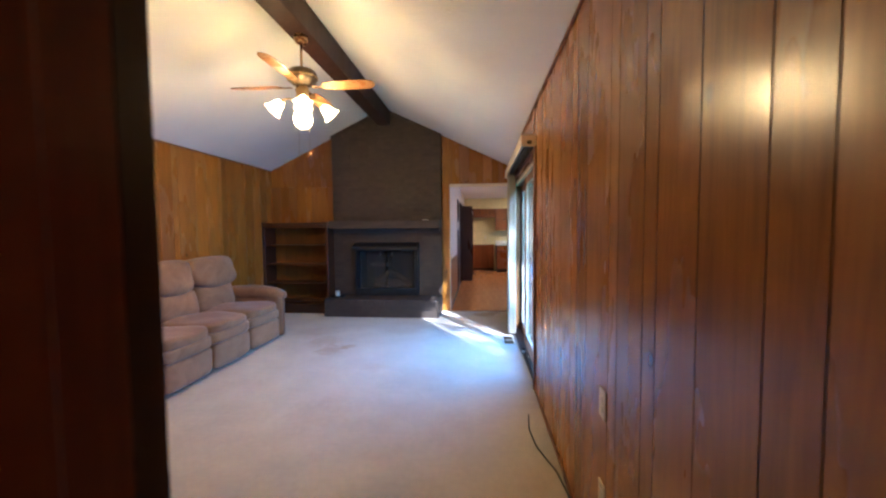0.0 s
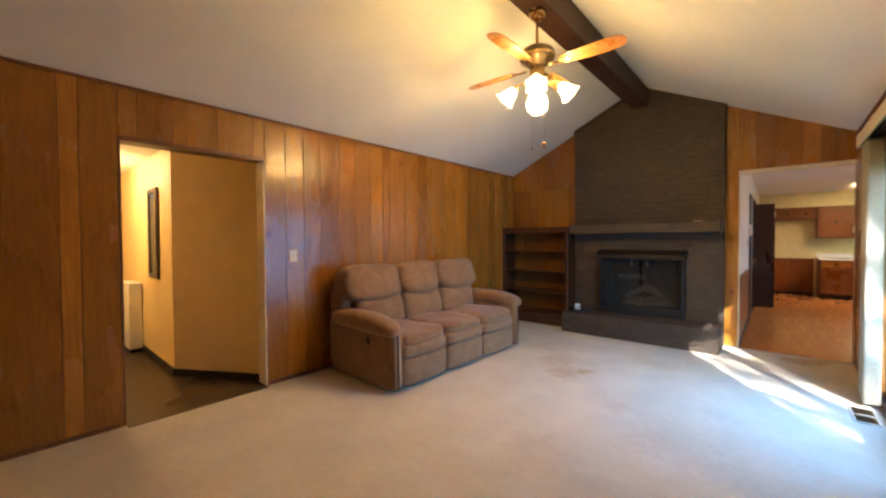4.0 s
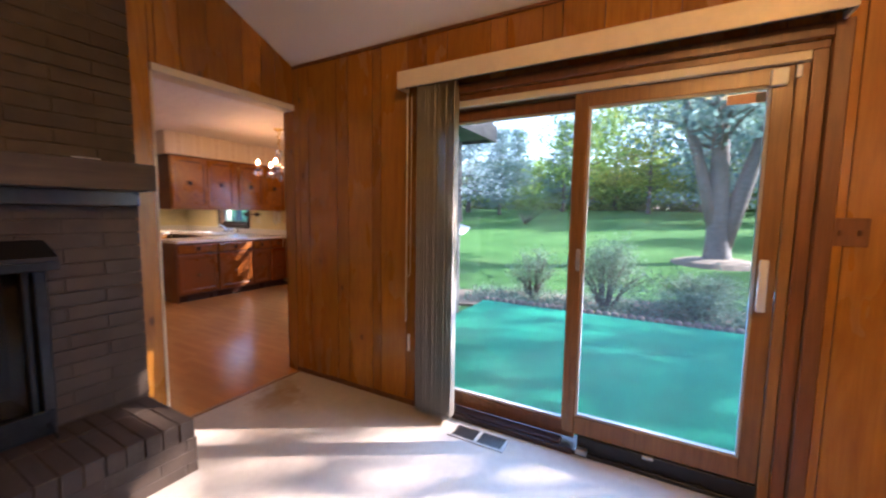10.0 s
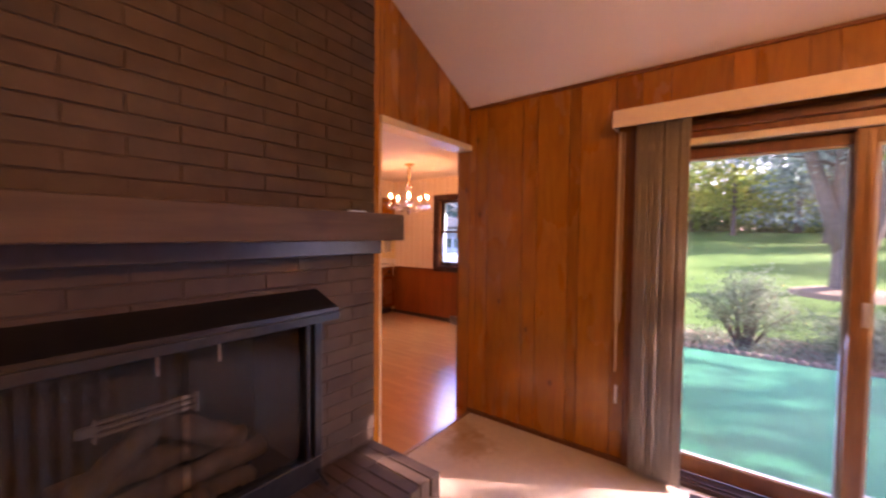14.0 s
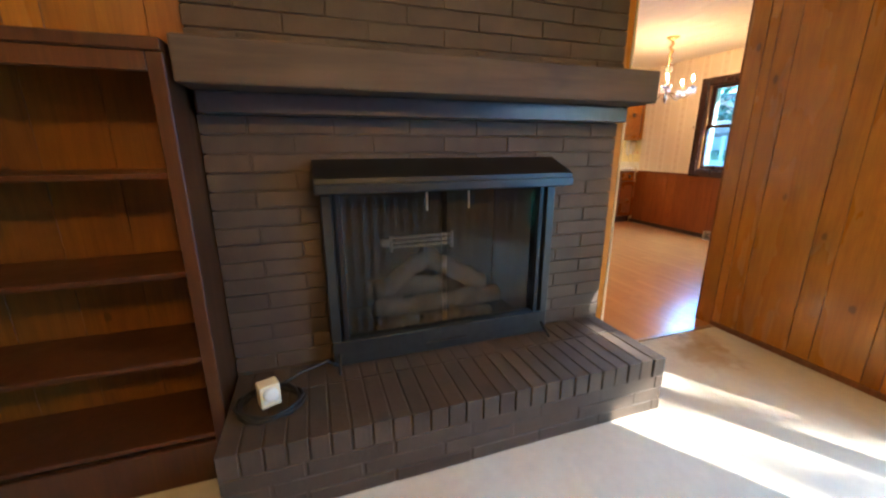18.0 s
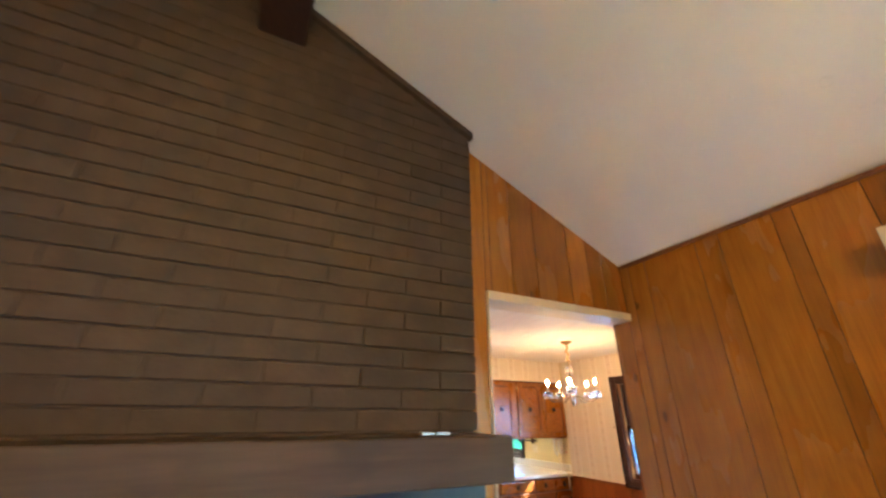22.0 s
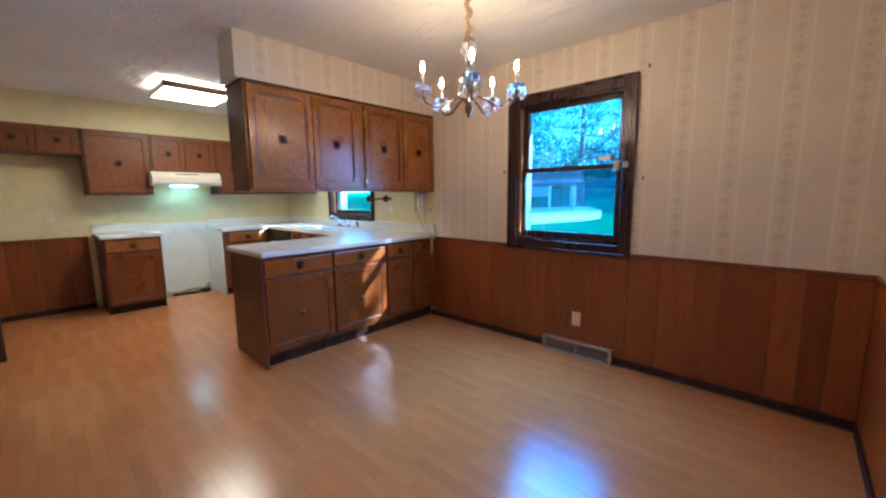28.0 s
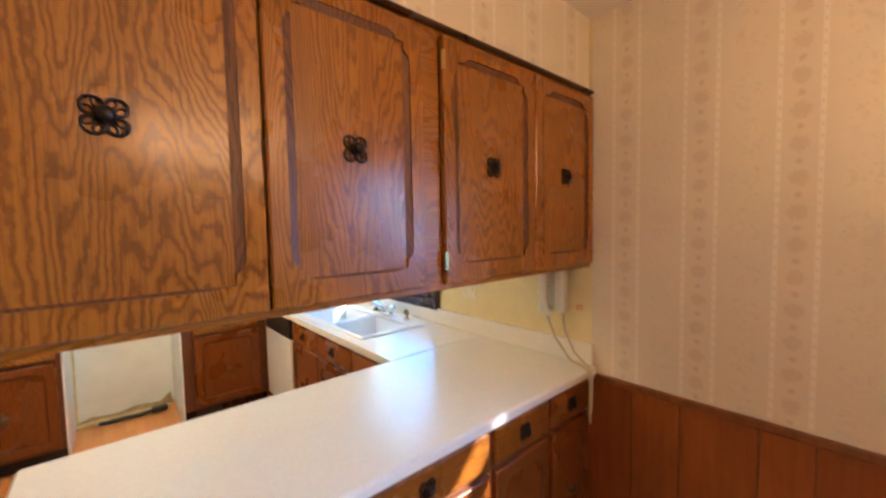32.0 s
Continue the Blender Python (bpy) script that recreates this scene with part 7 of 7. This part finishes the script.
# hall lamp
hall_lamp = thing("hall_light", "lit glass ceiling lamp in the hall", "ceiling light", (-5.85, 1.17, 2.33))
part("canopy", lathe([(0.09, 0.0), (0.085, -0.02), (0.03, -0.04), (0.001, -0.04)], 18), M["brass"], hall_lamp, "", True)
part("glass", lathe([(0.02, -0.035), (0.11, -0.06), (0.13, -0.12), (0.11, -0.18), (0.05, -0.205), (0.001, -0.21)], 20), M["hall_glow"], hall_lamp, "lit amber glass", True)

# laminate planks
PW, PL = 0.19, 1.25
plank_made = {}
col = 0
x = KW - 0.002
while x < KE - 0.02:
    w = min(PW, KE + 0.005 - x)
    y = 6.676 - (col * 0.47) % PL
    while y < KN:
        a, b = max(y, 6.676), min(y + PL, KN + 0.005)
        if b - a > 0.05:
            key = (round(w, 3), round(b - a, 3))
            if key not in plank_made:
                e, c = 0.0001, 0.0003
                ww, ll = key
                verts = [(px, py, pz) for pz, g in ((-0.008, e), (-c, e), (0.0, e + c)) for px, py in ((g, g), (ww - g, g), (ww - g, ll - g), (g, ll - g))]
                faces = [(8, 9, 10, 11)] + [(r + k, r + (k + 1) % 4, r + 4 + (k + 1) % 4, r + 4 + k) for r in (0, 4) for k in range(4)]
                me = bpy.data.meshes.new("plank")
                me.from_pydata(verts, [], faces)
                me.materials.append(M["laminate"])
                plank_made[key] = me
            ob = new("plank", plank_made[key])
            ob.parent = floor_kitchen
            ob.matrix_basis = pose(x, a, 0)
        y += PL
    x += PW
    col += 1

# ---- outdoors ----
rng = np.random.default_rng(7)


def lawn_z(x, y):
    """The lawn's height: level by the house, rising gently to the east."""
    return -0.28 + 0.058 * max(0.0, min(x - 9.0, 45.0)) * min(1.0, 0.45 + max(0.0, x - 9.0) / 30.0)


n = 60
bm = bmesh.new()
ring = []
for j in range(16):
    r = 2.0 * 1.6 ** j
    ring.append([bm.verts.new((4 + r * math.cos(2 * math.pi * k / n), 4 + r * math.sin(2 * math.pi * k / n), lawn_z(4 + r * math.cos(2 * math.pi * k / n), 0))) for k in range(n)])
for a, b in zip(ring, ring[1:]):
    for k in range(n):
        bm.faces.new((a[k], a[(k + 1) % n], b[(k + 1) % n], b[k]))
bm.faces.new(ring[0])
setting("ground", bm, M["grass"], "mown green lawn running to the trees", "lawn")
setting("patio", box(XR + 0.2, 4.42, -6.0, 6.6, -0.27, -0.12), M["turf"], "patio slab covered in green outdoor carpet", "patio")
bed = prism([(4.55, -6.0), (6.0, -6.0), (6.3, 0.0), (6.5, 4.0), (6.2, 6.4), (5.4, 8.0), (4.2, 7.6), (4.55, 6.7)], 0.12, "z", -0.36)
setting("flower_bed", bed, M["mulch"], "mulched bed along the patio with low plants", "flower bed")
edge_me = mesh_of("edging_stone", pillow(-0.03, 0.03, -0.056, 0.056, -0.14, 0.10, 3, 4), M["edging"], True)
edging = tagged(thing("bed_edging", "row of small scalloped edging stones beside the patio", "edging"), kind="structure")
for k in range(108):
    ob = new("stone", edge_me)
    ob.parent = edging
    ob.matrix_basis = pose(4.50 + 0.01 * math.sin(k * 1.3), -5.6 + 0.114 * k, -0.17)


def blades(count, centre, spread, size, up, seed):
    """Points and quads for loose leaves: a cloud of small bent cards."""
    g = np.random.default_rng(seed)
    pts = centre + g.normal(size=(count, 3)) * spread
    a = g.uniform(0, 2 * math.pi, count)
    tilt = g.normal(0, 0.6, count) + up
    s = size * g.uniform(0.6, 1.4, count)
    d = np.stack([np.cos(a) * np.cos(tilt), np.sin(a) * np.cos(tilt), np.sin(tilt)], 1) * s[:, None]
    w = np.stack([-np.sin(a), np.cos(a), g.normal(0, 0.5, count)], 1) * (0.55 * s)[:, None]
    return np.stack([pts, pts + d * 0.5 + w * 0.5, pts + d, pts + d * 0.5 - w * 0.5], 1)


def leaf_mesh(name, quads, mat):
    v = np.concatenate(quads).reshape(-1, 3)
    me = bpy.data.meshes.new(name)
    me.from_pydata(v.tolist(), [], np.arange(len(v)).reshape(-1, 4).tolist())
    me.materials.append(mat)
    return me


def make_tree(name, label, height, spread, trunk_r, mat, seed, at, clumps=70, per=55, size=0.20, low=0.35, lean=(0, 0), fork=False, conifer=False, tight=1.0):
    g = np.random.default_rng(seed)
    t = thing(name, label, "tree", at)
    top = Vector((lean[0], lean[1], height * 0.85))
    bend = [(top.x * s + 0.06 * trunk_r * math.sin(s * 9 + seed), top.y * s, -0.4 + (top.z + 0.4) * s) for s in (0, 0.05, 0.12, 0.3, 0.5, 0.75, 1.0)]
    bm = tube(bend, [trunk_r * k for k in (1.7, 1.25, 1.0, 0.85, 0.66, 0.36, 0.06)], 10)
    if fork:
        tube([(0.05, -0.05, 0.3), (0.1, -0.45, 2.0), (0.2, -0.95, 4.0), (0.3, -1.6, 6.5)], [trunk_r * 0.85, trunk_r * 0.8, trunk_r * 0.6, trunk_r * 0.15], 9, bm)
        tube([(0.0, 0.1, 1.0), (-0.1, 0.5, 2.5), (0.1, 1.0, 4.5), (0.2, 1.4, 6.5)], [trunk_r * 0.7, trunk_r * 0.6, trunk_r * 0.45, trunk_r * 0.12], 9, bm)
    quads = []
    for k in range(clumps):
        s = low + (1 - low) * (k + g.uniform(0, 1)) / clumps
        a = g.uniform(0, 2 * math.pi)
        if conifer:
            reach = spread * (1.05 - s) * g.uniform(0.5, 1.0)
        else:
            reach = spread * math.sin(math.pi * min(1, max(0.08, (s - low) / (1 - low) * 0.85 + 0.12))) ** 0.7 * g.uniform(0.35, 1.0)
        c = Vector((top.x * s + reach * math.cos(a), top.y * s + reach * math.sin(a), height * s + (-0.25 * reach if conifer else 0.1 * reach)))
        if k % 2 == 0:
            root = Vector((top.x * s * 0.9, top.y * s * 0.9, height * s * 0.86))
            tube([root, root.lerp(c, 0.5) + Vector((0, 0, 0.15)), c], [trunk_r * 0.22 * (1.2 - s), trunk_r * 0.14 * (1.2 - s), 0.012], 5, bm)
        wide = (0.10 * spread + 0.25) * tight
        quads.append(blades(per, np.array(c), (wide * 1.25, wide * 1.25, wide * (0.28 if conifer else 0.55)), size, -0.25 if conifer else 0.1, seed * 1000 + k))
    part("trunk", bm, M["bark"], t, "", True)
    crown = new("crown", leaf_mesh("crown", quads, mat))
    crown.parent = t
    return t


def make_bush(label, at, r, h, seed, mat="leaf_bush", count=3600, name="bush"):
    b = thing(name, label, "bush", at)
    g = np.random.default_rng(seed)
    bm = bmesh.new()
    quads = []
    for k in range(26):
        a = g.uniform(0, 2 * math.pi)
        q = g.uniform(0.25, 1.0)
        tip = Vector((r * q * math.cos(a), r * q * math.sin(a), h * (1.02 - 0.5 * q * q) * g.uniform(0.75, 1.0)))
        tube([(0.05 * math.cos(a), 0.05 * math.sin(a), -0.05), tip * 0.5 + Vector((0, 0, 0.06)), tip], [0.018, 0.012, 0.005], 5, bm)
        for f in (0.6, 0.85, 1.0):
            quads.append(blades(count // 48, np.array(tip * f), (r * 0.20, r * 0.20, h * 0.10), 0.042, 0.4, seed * 100 + k * 3 + int(f * 10)))
    part("stems", bm, M["bark"], b, "", True)
    crown = new("leaves", leaf_mesh("leaves", quads, M[mat]))
    crown.parent = b
    return b


make_bush("loose round shrub in the bed beside the patio", (5.35, 4.78, -0.22), 0.66, 1.15, 3)
make_bush("low blue-green shrub in the bed", (5.45, 3.38, -0.22), 0.68, 0.66, 4, count=4200)
make_bush("thin shrub by the patio edge", (5.6, 6.1, -0.22), 0.45, 0.95, 5, count=1300)
make_bush("shrub at the end of the bed", (5.6, 1.4, -0.22), 0.35, 0.45, 6)
make_bush("low shrub in the bed", (5.3, -0.6, -0.22), 0.5, 0.8, 8)
quads = []
for k in range(620):
    quads.append(blades(24, np.array((rng.uniform(4.7, 6.2), rng.uniform(-3.0, 7.2), -0.20)), (0.12, 0.12, 0.05), 0.055, 0.5, 500 + k))
cover = tagged(new("ground_cover", leaf_mesh("ground_cover", quads, M["leaf_bush"])), "low leafy ground cover in the bed", "plants", kind="stuff")

make_tree("tree", "large grey-barked tree with a forked trunk on the lawn", 11.0, 4.4, 0.32, M["leaf_blue"], 11, (13.3, 2.35, -0.1), 120, 85, 0.20, 0.36, (0.1, 0.35), True)
setting("tree_mulch", lathe([(0.2, 0.16), (0.8, 0.12), (1.15, 0.05), (1.4, -0.12)], 24, (13.3, 2.4, -0.10)), M["mulch"], "ring of leaf mulch round the tree", "mulch")
make_bush("big dark round bush on the lawn", (26.0, 12.6, lawn_z(26, 0)), 2.3, 3.0, 10, "leaf", 6000)
make_bush("round clipped shrub far across the lawn", (38.0, -9.2, lawn_z(38.0, 0)), 1.5, 1.9, 9, "leaf", 2500)
a1 = make_tree("tree", "tall leafy tree at the back of the lawn", 13, 4.6, 0.24, M["leaf"], 12, (34, 10.5, lawn_z(34, 0)), 80, 62, 0.34, 0.24)
a2 = make_tree("tree", "spruce with drooping blue-green boughs", 14, 4.4, 0.25, M["leaf_blue"], 13, (33, 0.0, lawn_z(33, 0)), 120, 70, 0.32, 0.16, conifer=True)
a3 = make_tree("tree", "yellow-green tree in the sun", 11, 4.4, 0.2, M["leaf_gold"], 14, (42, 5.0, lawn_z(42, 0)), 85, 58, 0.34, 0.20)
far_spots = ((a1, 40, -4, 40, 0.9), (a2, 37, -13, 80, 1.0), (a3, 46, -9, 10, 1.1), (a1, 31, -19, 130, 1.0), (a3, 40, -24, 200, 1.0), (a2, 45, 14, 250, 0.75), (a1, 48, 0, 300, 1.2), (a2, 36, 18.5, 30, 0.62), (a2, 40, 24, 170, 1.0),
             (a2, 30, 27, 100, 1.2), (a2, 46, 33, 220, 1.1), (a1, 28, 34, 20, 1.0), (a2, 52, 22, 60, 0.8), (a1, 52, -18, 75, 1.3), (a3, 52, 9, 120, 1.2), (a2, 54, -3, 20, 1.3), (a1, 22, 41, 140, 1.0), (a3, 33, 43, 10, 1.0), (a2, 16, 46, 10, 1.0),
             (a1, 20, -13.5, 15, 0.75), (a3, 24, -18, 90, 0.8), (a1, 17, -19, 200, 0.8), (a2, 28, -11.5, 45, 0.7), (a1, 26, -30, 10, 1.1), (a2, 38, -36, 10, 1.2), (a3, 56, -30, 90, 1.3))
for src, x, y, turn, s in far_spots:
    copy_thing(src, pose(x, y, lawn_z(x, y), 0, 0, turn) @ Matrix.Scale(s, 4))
# sun on these boughs is put into their leaf colour
make_tree("tree", "tall spruce opposite the dining window, its needles coloured pale as if sunlit", 14.0, 5.0, 0.22, M["leaf_sun_pale"], 15, (27.0, 18.6, lawn_z(27.0, 0)), 70, 110, 0.22, 0.20, conifer=True)
# unseen trees south-east of the house, added in the sun's way to dapple it
make_tree("tree", "broad unseen tree shading the patio", 12.5, 4.6, 0.3, M["leaf"], 21, (13.0, -12.5, -0.2), 80, 60, 0.26, 0.30)
make_tree("tree", "broad unseen tree shading the house", 12.0, 5.2, 0.28, M["leaf"], 22, (10.2, -6.8, -0.2), 60, 75, 0.30, 0.40, tight=0.62)
hedge = []
for k in range(900):
    hedge.append(blades(60, np.array((rng.uniform(56, 66), rng.uniform(-50, 66), 2.0 + rng.uniform(0.0, 7.0))), (1.1, 1.1, 0.9), 0.8, 0.2, 2000 + k))
for k in range(420):
    hedge.append(blades(60, np.array((rng.uniform(49, 56), rng.uniform(-45, 60), 2.0 + rng.uniform(0.0, 2.6))), (0.9, 0.9, 0.6), 0.6, 0.2, 4000 + k))
tagged(new("far_hedge", leaf_mesh("far_hedge", hedge, M["leaf"])), "far thicket closing the back of the lawns", "thicket", kind="stuff")


def house(at, turn, w, d, h, label):
    """A low house with a gabled roof, windows and a pale drive front."""
    b = thing("house", label, "house", at, turn=turn)
    part("wall", box(-w / 2, w / 2, -d / 2, d / 2, -0.3, h), M["siding"], b)
    bm = prism([(-d / 2 - 0.5, h - 0.1), (d / 2 + 0.5, h - 0.1), (0, h + 1.9)], w + 0.8, "x", -w / 2 - 0.4)
    part("roof", bm, M["shingle"], b)
    for k in range(4):
        x = -w / 2 + w * (k + 0.5) / 4
        wn_ = part("window", box(x - 0.7, x + 0.7, -d / 2 - 0.05, -d / 2 + 0.02, 0.9, 2.1), M["white_plastic"], b)
        part("pane", box(x - 0.6, x + 0.6, -d / 2 - 0.07, -d / 2 - 0.04, 1.0, 2.0), M["dark_pane"], wn_)
    return b


house((35.2, 30, lawn_z(35.2, 0)), -60, 8, 7, 2.8, "pale low house with a brown roof beyond the lawn")
drive = prism([(12.4, 17.2), (15.4, 16.2), (17.6, 14.3), (18.6, 14.0), (22.0, 15.2), (23.6, 16.6), (21.5, 24.0), (13.0, 25.0)], 0.08, "z", 0.0)
for v in drive.verts:
    v.co.z += lawn_z(v.co.x, 0) - 0.03
setting("drive", drive, M["drive"], "sunlit pale concrete drive", "drive")
porch = thing("garden_porch", "open white porch with a low roof beside the drive", "porch", (22.0, 16.7, lawn_z(22.0, 0)), turn=-62)
for x in (-0.1, -1.5, -3.0, -4.6, -6.2):
    for y in (0.1, 2.9):
        post = part("post", box(x - 0.07, x + 0.07, y - 0.07, y + 0.07, -0.2, 1.46, 0.01), M["siding"], porch)
        part("post_cap", box(x - 0.11, x + 0.11, y - 0.11, y + 0.11, 1.40, 1.459, 0.01), M["siding"], post)
part("beam", boxes([(-6.4, 0.1, 0.02, 0.18, 1.462, 1.62), (-6.4, 0.1, 2.82, 2.98, 1.462, 1.62)]), M["shingle"], porch)
part("deck", box(-6.4, 0.1, 0.0, 3.0, -0.3, 0.06, 0.02), M["drive"], porch)
part("roof", prism([(-0.45, 1.60), (3.45, 1.60), (1.5, 2.35)], 7.1, "x", -6.7), M["shingle"], porch)


# groups of like things
for prefix, group in (("upper_cabinet", "kitchen cabinets"), ("base_cabinet", "kitchen cabinets"), ("countertop", "kitchen worktops"), ("tree", "trees on the lawns"), ("bush", "shrubs in the bed"), ("outlet", "wall outlets"),
                      ("light_switch", "light switches"), ("curtain_bracket", "curtain brackets"), ("house", "houses beyond the lawn"), ("mantel_bracket", "clips on the mantel")):
    for ob in scene.objects:
        if ob.parent is None and ob.name.split(".")[0] == prefix:
            tagged(ob, group=group)
